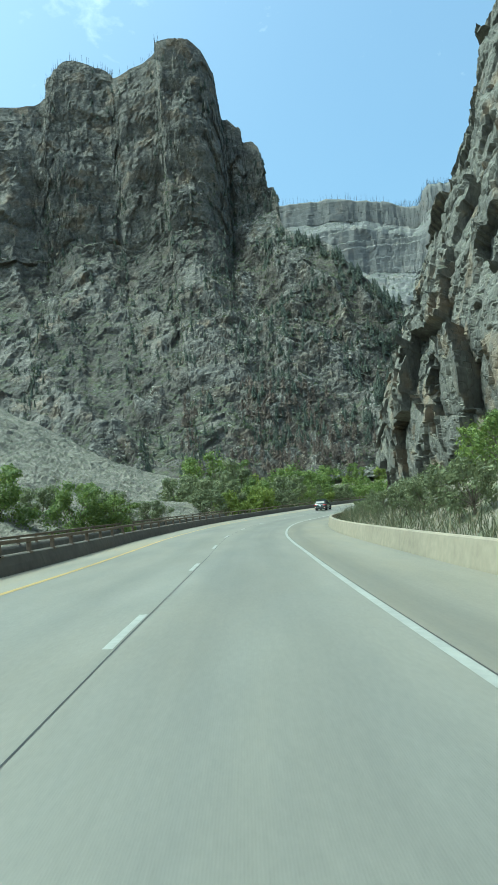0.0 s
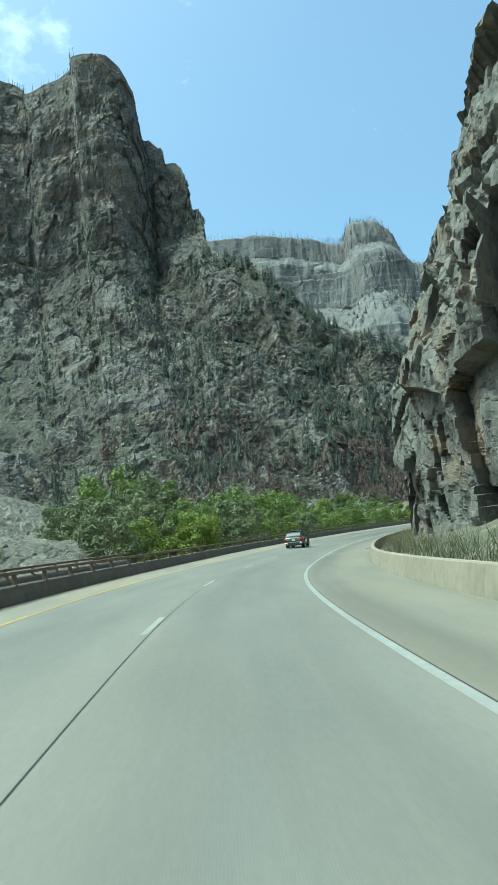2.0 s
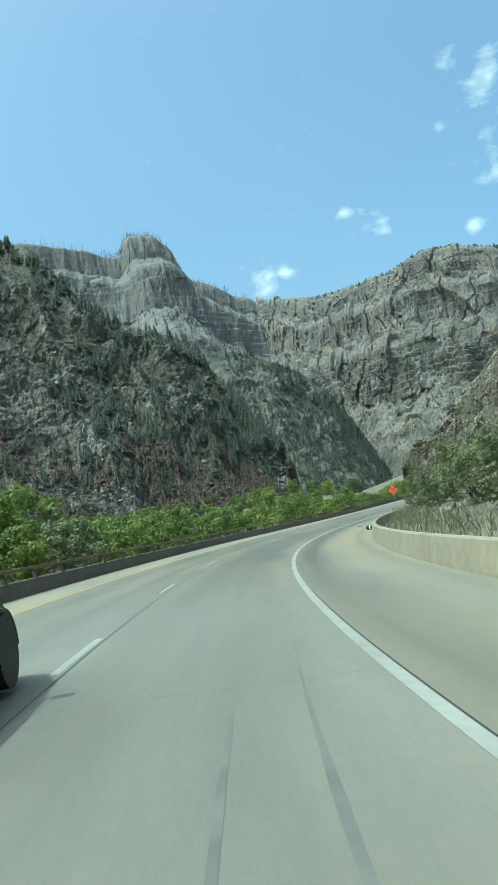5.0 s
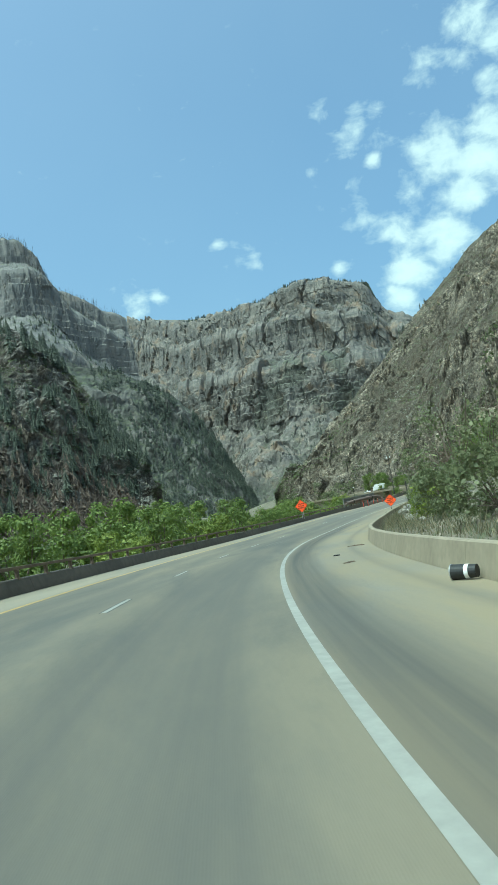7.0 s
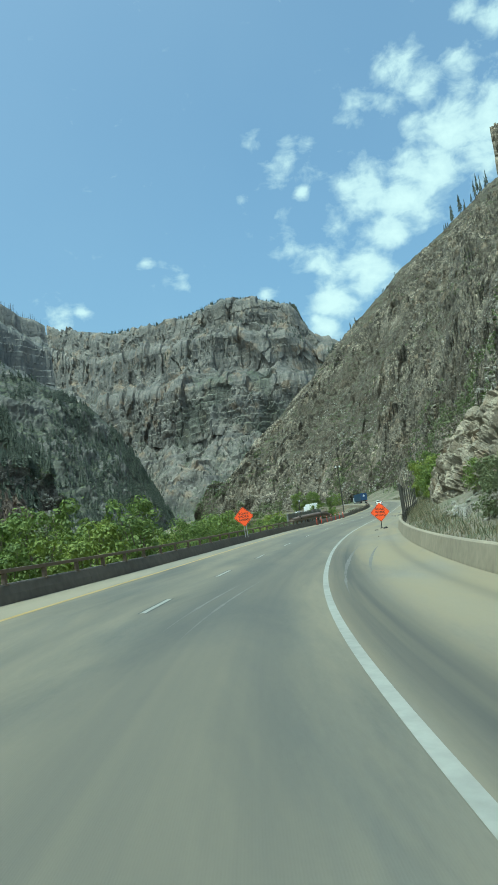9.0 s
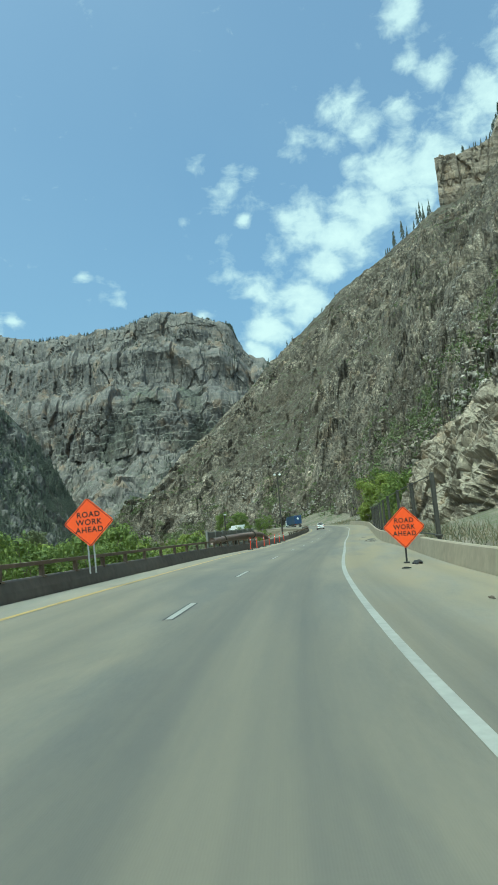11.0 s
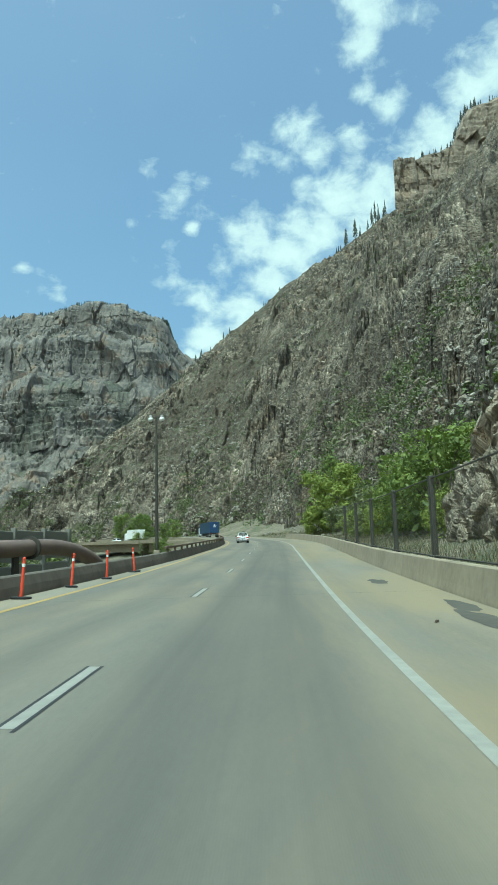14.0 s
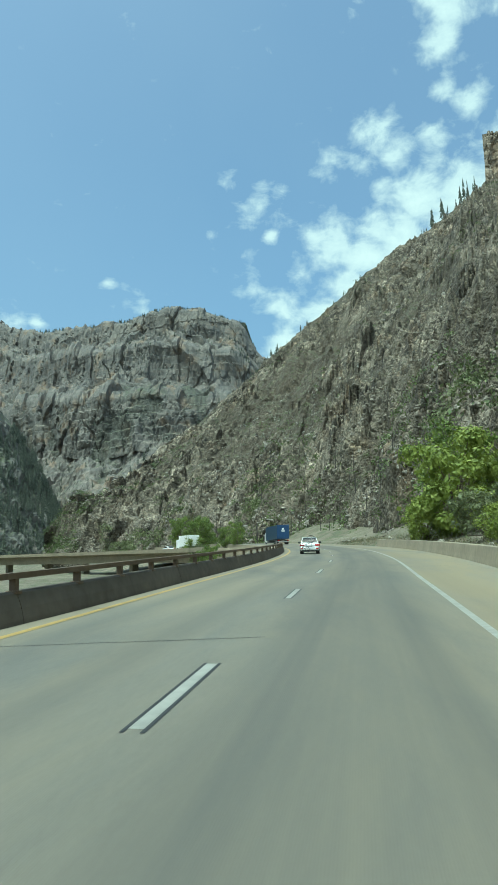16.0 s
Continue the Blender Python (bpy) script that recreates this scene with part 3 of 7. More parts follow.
def massif(name, foot, crest, profile, nu, nv, material, folds=(), broken=(), beds=(0, 0), crest_wild=0.4, back=(0.15, 0.5, 1.1), seed=1, crack=0.15, squash=0.45, bias=0.0, dip=0.0, tall=0.62, heave=0.25, warped=0.25, toward=None, ribs=None, crown=None, low=1.25, **tags):
    """A mountain side lofted from its foot to its crest, with folds (amplitude, size), broken blocks (amplitude, size), beds (depth, thickness)
    and a back that falls away behind. ribs (depth, width, length, slant, share of bare rock): crags that run up the slope with soil between them; crown: the share of the height above
    which all is bare rock. Returns its grid of places, for what grows on it."""
    a, b = curve_through(foot, nu), curve_through(crest, nu)
    v = np.linspace(0, 1, nv)
    hf = np.interp(v, np.linspace(0, 1, len(profile)), [q[0] for q in profile])
    zf = np.interp(v, np.linspace(0, 1, len(profile)), [q[1] for q in profile])
    d = b - a
    p = np.empty((nu, nv, 3))
    p[..., :2] = a[:, None, :2] + d[:, None, :2] * hf[None, :, None]
    p[..., 2] = a[:, None, 2] + d[:, None, 2] * zf[None, :]
    out = -d[:, :2] / np.hypot(d[:, 0], d[:, 1])[:, None]
    behind = out
    if toward:
        out = 0 * out + np.array(toward) / math.hypot(*toward)
    env = np.interp(v, [0, 0.06, 0.8, 1.0], [0.2, 1.0, 1.0, crest_wild])[None, :]
    if toward:
        env = np.interp(v, [0, 0.02, 0.9, 1.0], [0.5, 1.0, 1.0, crest_wild])[None, :]
    push = np.full((nu, nv), -bias)
    lift = np.zeros((nu, nv))
    for k, (amp, size) in enumerate(folds):
        q = p / size
        q = q * (1, 1, squash)
        push += amp * fbm(q, 5, seed * 17 + k * 7, 0.5, ridged=True) * env
        lift += heave * amp * fbm(p / size * 1.7, 4, seed * 23 + k) * env
    crag = np.ones((nu, nv))
    if ribs:
        depth, wide, long_, slant, share = ribs
        mid = a + 0.5 * d
        along = np.concatenate([[0], np.cumsum(np.hypot(*np.diff(mid[:, :2], axis=0).T))])[:, None] + 0 * v[None]
        upward = np.linalg.norm(d, axis=1)[:, None] * v[None]
        wob = fbm(p / (wide * 1.6), 3, seed + 70)
        q = np.stack([(along + slant * upward) / wide + 0.7 * wob, upward / long_ + 0.5 * fbm(p / (wide * 2.3), 3, seed + 71), 0 * along], -1)
        rib = fbm(q, 3, seed + 72, 0.42, ridged=True) - 0.42
        crag = np.clip(share + 1.3 * rib + 1.3 * fbm(p / (wide * 0.7), 4, seed + 73), 0, 1)
        if crown is not None:
            crag = np.maximum(crag, np.clip((v[None] - crown) / 0.05 + 0.5 * wob, 0, 1))
        push += depth * (1.2 * rib + 0.5 * crag) * env
    for k, (amp, size) in enumerate(broken):
        warp = np.stack([fbm(p / size * 0.7, 2, seed + 90 + j) for j in range(3)], -1)
        cd, sd = math.cos(radians(dip)), math.sin(radians(dip))
        pr = np.stack([p[..., 0] * cd + p[..., 2] * sd, p[..., 1] * cd - p[..., 2] * sd * 0.6, p[..., 2] * cd - p[..., 0] * sd], -1)
        squat = tall if crown is None else (low + (tall - low) * np.clip((v - crown) / 0.04, 0, 1))[None, :]
        val, gap = blocks(np.stack([pr[..., 0], pr[..., 1], pr[..., 2] * squat], -1) / size + warped * warp, seed * 31 + k)
        where = 1.0 if k == 0 else np.clip(0.75 + 1.1 * fbm(p / (size * 3.5), 2, seed + 60 + k), 0.1, 1.3)
        push += amp * where * (0.55 + 0.65 * crag if ribs else 1.0) * (val - crack * np.exp(-((gap / 0.09) ** 2))) * env
    if beds[0]:
        bend = p[..., 2] / beds[1] + 0.6 * fbm(p / (beds[1] * 8), 3, seed + 5)
        steep = np.clip(np.gradient(p[..., 2], axis=1) / (1e-6 + np.hypot(np.gradient(p[..., 0], axis=1), np.gradient(p[..., 1], axis=1))) - 0.9, 0, 1)
        lay = hashed(np.floor(bend), 0 * np.floor(bend), 0 * np.floor(bend), seed)
        push += beds[0] * (lay - 0.5 + 0.5 * (bend - np.floor(bend))) * steep
    run = np.hypot(np.gradient(p[..., 0], axis=1), np.gradient(p[..., 1], axis=1)) + 1e-6
    rise = np.gradient(p[..., 2], axis=1)
    size_ = np.sqrt(run**2 + rise**2)
    p[..., :2] += out[:, None] * (push * rise / size_)[..., None]
    p[..., 2] += lift + push * run / size_
    rows = [p]
    last = p[:, -1]
    away = np.hypot(d[:, 0], d[:, 1])[:, None]
    for f in back:
        q = last.copy()
        q[:, :2] -= behind * away * f
        q[:, 2] = last[:, 2] - (last[:, 2] - a[:, 2]) * min(1.0, f * 0.75) - 2 * f
        q[:, 2] += 8 * f * fbm(q / 60, 3, seed + 3)
        rows.append(q[:, None])
    g = np.concatenate(rows, 1)
    me = mesh(name, g.reshape(-1, 3), grid_faces(g.shape[0], g.shape[1]))
    if ribs:
        full = np.concatenate([crag] + [crag[:, -1:]] * len(back), 1)
        me.attributes.new("crag", "FLOAT", "POINT").data.foreach_set("value", full.ravel().astype(np.float32))
    thing(name, me, material, **tags)
    return p


# ---- ground and road ----


def ground_height(x, y):
    s, l, z = nearest(x, y)
    p = np.stack([x, y, 0 * x], -1)
    rough = fbm(p / 14, 4, 3) * 0.9 + fbm(p / 60, 3, 4) * 2.0
    le, re = left_edge(s) + 0.9, right_edge(s) - 0.5
    far = np.clip((np.hypot(x - 120, y - 230) - 500) / 900, 0, 1)
    river = np.interp(s, [-80, 120, 200, 600], [0.0, 0.0, 1.0, 1.0])
    dl = np.clip(l - le, 0, None)
    bank = np.interp(dl, [0, 2, 9, 14, 40, 90, 200, 400], [-0.7, -0.6, -0.6, 0.4, 3.5, 9, 10, 10])
    wet = np.interp(dl, [0, 2, 12, 20, 60, 75, 120, 400], [-0.7, -1.5, -5.0, -7.5, -7.5, -4.0, 0, 6])
    left = z + bank * (1 - river) + wet * river
    dr = np.clip(re - l, 0, None)
    right = z + np.interp(dr, [0, 1.2, 4, 12, 40, 150, 600], [-0.7, 0.5, 0.9, 3.5, 16, 40, 60]) * np.interp(s, [0, 60, 125, 600], [0.6, 0.6, 1, 1])
    h = np.where(l > le, left, np.where(l < re, right, z - 0.7))
    grow = np.clip(np.maximum(dl, dr) / 8, 0, 1)
    return (h + rough * grow) * (1 - far) + far * (rough * 2 - 2)


def stretched(lo, hi, step, far):
    mid = list(np.arange(lo, hi + step, step))
    k, s = step, 0.0
    right, left = [], []
    while s < far:
        k *= 1.25
        s += k
        right.append(mid[-1] + s)
        left.append(mid[0] - s)
    return np.array(left[::-1] + mid + right)


gx, gy = stretched(-110, 330, 2.6, 5000), stretched(-40, 430, 2.6, 5000)
GX, GY = np.meshgrid(gx, gy, indexing="ij")
GZ = ground_height(GX, GY)
thing("ground", mesh("ground", np.stack([GX, GY, GZ], -1).reshape(-1, 3), grid_faces(len(gx), len(gy)), True), MAT["dirt"],
      "tan valley floor of dirt, gravel and scrub along the river", "ground", kind="structure")


def height_at(x, y):
    return float(ground_height(np.array([float(x)]), np.array([float(y)]))[0])


# paving, one strip for the two lanes and one for each shoulder, on a thick slab
ribbon("road", S_FIRST, S_LAST, [0.0, 2.0, 3.95, 6.0, 7.9], [0.0] * 5, MAT["lane"], label="two grey grooved concrete motorway lanes with worn wheel tracks", category="road", kind="structure")
ribbon("road_shoulder", S_FIRST, S_LAST, [lambda s: right_edge(s) - 0.3, -1.5, 0.0], [0.0] * 3, MAT["shoulder"], label="wide sand-dusted concrete shoulder beside the edge line", category="road", kind="structure")
ribbon("road_median", S_FIRST, S_LAST, [7.9, lambda s: left_edge(s) + 0.3], [0.0] * 2, MAT["median"], label="narrow pale concrete strip beside the median barrier", category="road", kind="structure")
ribbon("road_bed", S_FIRST, S_LAST, [lambda s: right_edge(s) - 0.35, lambda s: right_edge(s) - 0.35, lambda s: left_edge(s) + 0.8, lambda s: left_edge(s) + 0.8], [-0.9, -0.03, -0.03, -0.9], MAT["barrier"], label="concrete bed under the carriageway", category="road", kind="structure")

# painted lines
ribbon("edge_line", S_FIRST, S_LAST, [-0.16, 0.0], [0.005] * 2, MAT["white_paint"], label="solid white edge line, scuffed", category="road marking", kind="structure")
ribbon("yellow_line", S_FIRST, S_LAST, [7.9, 8.07], [0.006] * 2, MAT["yellow_paint"], label="solid yellow median edge line, faded", category="road marking", kind="structure")
ribbon("lane_seam", S_FIRST, 150, [3.83, 3.85], [0.004] * 2, MAT["tar"], label="dark tarred joint between the lanes", category="road joint", kind="structure")
ribbon("shoulder_seam", S_FIRST, 130, [-0.19, -0.17], [0.004] * 2, MAT["tar"], label="dark tarred joint beside the edge line", category="road joint", kind="structure")
DASHES = [-52.2, -40.0, -27.8, -15.6, -3.4, 8.8, 21.0, 33.2, 45.4, 59.3, 73.2, 87.4, 99.5, 111.6, 123.1, 134.6, 146.1, 157.5, 170.0, 181.6, 194.4, 205.4, 216.0,
          226.9, 238.8, 251.0, 264.2, 278.4, 292.2, 306.2, 319.0, 331.0, 343.4, 355.6, 367.8, 380.0, 392.2, 404.4, 416.6]
for k, s in enumerate(DASHES):
    m_ = float(np.interp(s, [120, 165, 195, 235], [3.95, 4.33, 4.35, 3.95]))
    ribbon("lane_dash", s, s + 3.05, [m_ - 0.07, m_ + 0.07], [0.005] * 2, MAT["white_paint"], 1.0, label="white dash of the lane line", category="road marking", group="lane dashes", kind="structure")
    if s > 130:
        for edge in (-0.115, 0.07):
            ribbon("dash_border", s - 0.12, s + 3.1, [m_ + edge, m_ + edge + 0.045], [0.004] * 2, MAT["tar"], 1.0, label="black contrast strip beside a lane dash", category="road marking", group="dash borders", kind="structure")
rng = random.Random(5)
for s in (9.5, 21, 33.5, 46, 58.5, 71, 83.5, 96, 108.5, 121, 210, 307.1, 337.6, 360):
    w = rng.uniform(0.006, 0.012) if s < 300 else 0.03
    n = 24
    ls = np.linspace(3.6 if s == 337.6 else float(right_edge(np.array([s]))[0]) if s > 300 else -0.1 - 3 * (s < 100), 7.8 if s > 300 else 3.7, n)
    ss = s - (0.32 * ls if s > 300 else 0) + 0.05 * fbm(np.stack([ls * 1.3, 0 * ls + s, 0 * ls], -1), 3, 8)
    v = np.concatenate([on_road(ss, ls, 0.004), on_road(ss + w, ls, 0.004)])
    thing("road_joint", mesh("road_joint", v, [(i, i + 1, n + i + 1, n + i)[::-1] for i in range(n - 1)]), MAT["tar"] if s > 300 else MAT["skid"],
          "thin dark joint across the concrete slabs", "road joint", "slab joints", "structure")

# rubber left by tyres: long curved streaks that fade in and out
for s0, s1, l0, l1, w in ((103, 124, 1.6, 0.7, 0.1), (105, 122, 2.3, 1.5, 0.1), (96, 110, 5.6, 5.0, 0.12), (96, 110, 6.7, 6.2, 0.12), (201, 213, 2.6, 2.0, 0.1), (202, 212, 3.1, 2.6, 0.1),
                          (206, 232, -0.6, -1.5, 0.2), (212, 230, -1.6, -2.6, 0.18)):
    ss = np.linspace(s0, s1, 60)
    u = (ss - s0) / (s1 - s0)
    mid = l0 + (l1 - l0) * u**1.4
    half = w * 0.5 * np.clip(np.sin(np.pi * u), 0.05, 1) * (0.75 + 0.5 * fbm(np.stack([ss * 0.9, 0 * ss + l0, 0 * ss], -1), 3, 12))
    v = np.concatenate([on_road(ss, mid - half, 0.003), on_road(ss, mid + half, 0.003)])
    thing("tyre_mark", mesh("tyre_mark", v, [(i, i + 1, 61 + i, 60 + i)[::-1] for i in range(59)]), MAT["skid"], "faint dark rubber streak left by tyres", "tyre mark", "tyre marks", "structure")

# ---- barriers ----


def jersey(name, s0, s1, face, side, height, material, **tags):
    """A concrete barrier: a sloped face towards the road (side +1: the road lies to its left), rounded top."""
    prof = [(0.0, 0.0), (0.01, 0.08), (0.06, 0.30), (0.16, height - 0.04), (0.23, height), (0.40, height), (0.43, height - 0.04), (0.46, -0.6)]
    return ribbon(name, s0, s1, [(lambda s, d=d: face(s) - side * d) for d, _ in prof], [h for _, h in prof], material, 1.0, True, **tags)


def split_barrier(name, s0, s1, length, face, side, height, material, label):
    s = s0
    while s < s1:
        jersey(name, s, min(s + length - 0.02, s1), face, side, height, material, label=label, category="barrier", group=name, kind="structure")
        s += length


split_barrier("concrete_barrier", -70, 262, 12.0, right_edge, 1, 0.8, MAT["barrier"], "pale sloped concrete barrier along the shoulder")
split_barrier("fence_barrier", 262, 420, 6.0, right_edge, 1, 0.92, MAT["barrier"], "pale jointed concrete barrier under the rockfall fence")
split_barrier("median_barrier", -70, 420, 12.0, left_edge, -1, 0.62, MAT["barrier_old"], "brown weathered concrete median barrier")


def bar(name, a, b, wide, tall, material, parent=None, **tags):
    """A squared bar from a to b, chamfered."""
    a, b = Vector(a), Vector(b)
    bm = bmesh.new()
    L = (b - a).length
    box(bm, 0, L, -wide / 2, wide / 2, -tall / 2, tall / 2, min(wide, tall) * 0.15, 1)
    me = bpy.data.meshes.new(name)
    bm.to_mesh(me)
    bm.free()
    d = (b - a).normalized()
    side = Vector((0, 0, 1)).cross(d).normalized() if abs(d.z) < 0.95 else Vector((0, 1, 0))
    up = d.cross(side)
    me.transform(Matrix.Translation(a) @ Matrix((d, side, up)).transposed().to_4x4())
    return thing(name, me, material, parent=parent, **tags)


def guard_rail(s0, s1, offset, base, label, drop=0.0):
    """Steel box rail on short posts, one thing for each 24 m length."""
    s = s0
    while s < s1:
        e = min(s + 24, s1)
        root = empty("guard_rail", Matrix(), label, "guard rail", "median guard rails")
        n = 12
        ss = np.linspace(s, e, n + 1)
        o = offset(ss)
        sec = [(-0.09, 0.36 - drop), (-0.09, 0.48 - drop), (0.09, 0.48 - drop), (0.09, 0.36 - drop)]
        cols = [on_road(ss, o + dx, base + dz) for dx, dz in sec]
        v = np.stack(cols, 1).reshape(-1, 3)
        f = [(i * 4 + j, (i + 1) * 4 + j, (i + 1) * 4 + (j + 1) % 4, i * 4 + (j + 1) % 4) for i in range(n) for j in range(4)] + [(0, 1, 2, 3), tuple(n * 4 + j for j in (3, 2, 1, 0))]
        thing("rail", mesh("rail", v, f), MAT["steel_rail"], parent=root)
        for q in np.arange(s + 1.0, e, 3.0):
            a = on_road(q, float(np.interp(q, ss, o)), base - 0.05)
            bm = bmesh.new()
            box(bm, -0.08, 0.08, -0.07, 0.07, 0, 0.41 - drop, 0.012, 1)
            box(bm, -0.13, 0.13, -0.12, 0.12, 0, 0.06, 0.01, 1)
            post = part("post", bm, MAT["steel_rail"], root)
            post.matrix_local = pose(*a, 0, 0, heading(q))
        s = e


guard_rail(-60, 298, lambda s: left_edge(s) + 0.24, 0.62, "rusty brown steel rail on posts along the median barrier")
split_barrier("river_barrier", -70, 98, 12.0, lambda s: left_edge(s) + 4.4, -1, 0.45, MAT["barrier_old"], "low brown concrete barrier beyond the lower carriageway")
guard_rail(-60, 98, lambda s: left_edge(s) + 4.64, 0.45, "rusty brown steel rail beyond the lower carriageway")
guard_rail(331, 414, lambda s: left_edge(s) + 0.24, 0.62, "rusty brown steel rail on posts along the median barrier", 0.12)

# ---- landforms ----
cliff = massif("cliff", [(26, -20, 3), (22, 10, 3), (20.5, 35, 2), (19.6, 60, 1.5), (18.4, 80, 0.8), (17.8, 95, 0.2), (18.2, 104.5, -0.2), (20.0, 109, -0.3), (24.5, 113, -0.2), (31, 116, 0), (42, 119, 2)],
    [(110, -40, 130), (100, 0, 128), (90, 30, 122), (78, 60, 112), (58, 84, 100), (51, 99, 90), (55, 106, 86), (61, 111, 82), (65, 115, 76), (70, 118, 70), (72, 123, 60)],
    [(0, 0), (0.005, 0.08), (0.02, 0.15), (0.10, 0.26), (0.32, 0.48), (0.62, 0.76), (1, 1)], 420, 340, MAT["gneiss"],
    folds=[(1.3, 16)], broken=[(1.9, 8.0), (1.05, 3.4), (0.42, 1.4), (0.13, 0.6)], tall=0.5, heave=0.03, warped=0.06, toward=(-0.75, -0.66), crest_wild=1.0, back=(0.2, 0.6), seed=4, crack=0.15, bias=1.2, dip=24,
    label="tall dark gneiss cliff of jointed blocks beside the road", category="cliff", kind="structure")

peak = massif("mountain_peak", [(-420, 330, 6), (-250, 370, 6), (-160, 385, 8), (-149, 387, 8), (-112, 395, 10), (-79, 403, 12), (-70, 405, 12), (-44, 411, 14), (-41, 412, 14), (-15, 420, 16), (-6, 425, 17), (0, 428, 18), (5, 430, 19), (8, 432, 20), (10, 433, 21), (16, 436, 22), (17, 437, 23), (21, 439, 24), (24, 441, 26), (29, 444, 27), (30, 444, 28), (36, 448, 29), (40, 450, 30)],
    [(-425, 648, 405), (-249, 671, 410), (-209, 684, 418), (-202, 686, 443), (-182, 692, 466), (-142, 693, 452), (-130, 685, 437), (-90, 680, 453), (-81, 651, 449), (-60, 648, 448), (-40, 654, 438), (-29, 667, 423), (-26, 683, 402), (-24, 691, 386), (-18, 689, 382), (-6, 686, 368), (-4, 683, 355), (6, 679, 353), (12, 673, 340), (16, 664, 310), (17, 660, 295), (23, 653, 290), (25, 645, 261)],
    [(0, 0), (0.2, 0.08), (0.45, 0.22), (0.7, 0.40), (0.84, 0.53), (0.88, 0.70), (0.93, 0.80), (0.97, 0.92), (1, 1)], 430, 300, MAT["peak_rock"],
    folds=[(11, 120), (4, 36)], squash=0.6, broken=[(2.6, 20), (1.6, 8), (0.8, 3.5)], tall=0.4, heave=0.06, warped=0.12, crack=0.15, beds=(6, 12), crest_wild=0.15, seed=2, ribs=(7.0, 42, 130, 0.35, 0.26), crown=0.46,
    label="high grey-brown burnt mountain with a layered cliff crown", category="mountain", kind="structure")

spur = massif("mountain_spur", [(-125, 392, 8), (-70, 398, 6), (-20, 402, 6), (30, 405, 5), (70, 402, 4), (105, 408, 3), (135, 424, 2), (160, 442, 1), (178, 458, 0), (195, 472, -2)],
    [(-22, 662, 262), (18, 650, 268), (30, 598, 228), (58, 566, 200), (90, 545, 160), (112, 541, 136), (150, 539, 124), (166, 527, 98), (180, 492, 46), (192, 480, 8)],
    [(0, 0), (0.2, 0.1), (0.45, 0.3), (0.7, 0.58), (0.86, 0.8), (1, 1)], 340, 240, MAT["burnt_slope"],
    folds=[(13, 70), (4, 24)], squash=0.9, ribs=(5.5, 30, 80, 0.5, 0.42), broken=[(1.5, 9), (1.1, 4.0), (0.6, 2.0)], tall=1.15, heave=0.1, warped=0.12, crack=0.15, crest_wild=0.4, back=(0.2, 0.7, 1.5), seed=7,
    label="lower rocky spur with burnt and green scrub", category="mountain", kind="structure")

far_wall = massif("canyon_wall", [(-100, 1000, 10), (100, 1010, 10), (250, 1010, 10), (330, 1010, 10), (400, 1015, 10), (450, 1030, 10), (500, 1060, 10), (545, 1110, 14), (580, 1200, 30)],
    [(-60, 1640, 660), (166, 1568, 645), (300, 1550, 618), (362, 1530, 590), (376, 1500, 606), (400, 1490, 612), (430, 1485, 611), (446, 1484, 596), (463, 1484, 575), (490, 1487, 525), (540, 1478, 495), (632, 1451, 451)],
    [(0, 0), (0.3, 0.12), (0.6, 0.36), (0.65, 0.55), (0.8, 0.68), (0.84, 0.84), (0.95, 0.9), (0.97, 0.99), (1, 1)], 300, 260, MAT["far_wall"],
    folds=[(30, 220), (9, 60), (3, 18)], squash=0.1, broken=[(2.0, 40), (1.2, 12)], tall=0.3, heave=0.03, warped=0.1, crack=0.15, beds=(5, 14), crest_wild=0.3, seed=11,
    label="distant burnt canyon wall, bedded cliffs, haze in its pale base colour", category="mountain", kind="structure")

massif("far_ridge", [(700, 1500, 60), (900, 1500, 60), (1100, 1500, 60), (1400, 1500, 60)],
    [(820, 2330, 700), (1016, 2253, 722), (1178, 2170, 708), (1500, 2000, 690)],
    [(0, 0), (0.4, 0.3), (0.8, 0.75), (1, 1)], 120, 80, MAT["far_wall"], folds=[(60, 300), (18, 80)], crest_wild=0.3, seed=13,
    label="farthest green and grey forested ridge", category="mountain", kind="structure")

east_wall = massif("canyon_headwall", [(560, 1500, 60), (580, 1350, 40), (600, 1200, 25), (600, 1090, 15), (620, 1010, 10), (655, 960, 10), (700, 920, 20), (760, 880, 40), (840, 850, 70), (960, 800, 100)],
    [(1000, 2200, 704), (985, 1901, 590), (954, 1570, 508), (949, 1391, 475), (983, 1301, 482), (1026, 1237, 471), (1080, 1185, 444), (1102, 1178, 408), (1130, 1160, 372), (1260, 1060, 300)],
    [(0, 0), (0.28, 0.14), (0.5, 0.32), (0.54, 0.54), (0.72, 0.62), (0.76, 0.79), (0.9, 0.85), (0.94, 0.985), (1, 1)], 420, 320, MAT["headwall"],
    folds=[(28, 170), (8, 48), (3.0, 16)], squash=0.12, broken=[(5.5, 36), (3.0, 14), (1.2, 6)], tall=0.2, heave=0.02, warped=0.08, crack=0.2, beds=(6, 13), crest_wild=0.25, seed=17, ribs=(14, 80, 180, 0.35, 0.75), crown=0.42, low=0.5,
    label="great bedded canyon headwall with pillared cliffs", category="mountain", kind="structure")

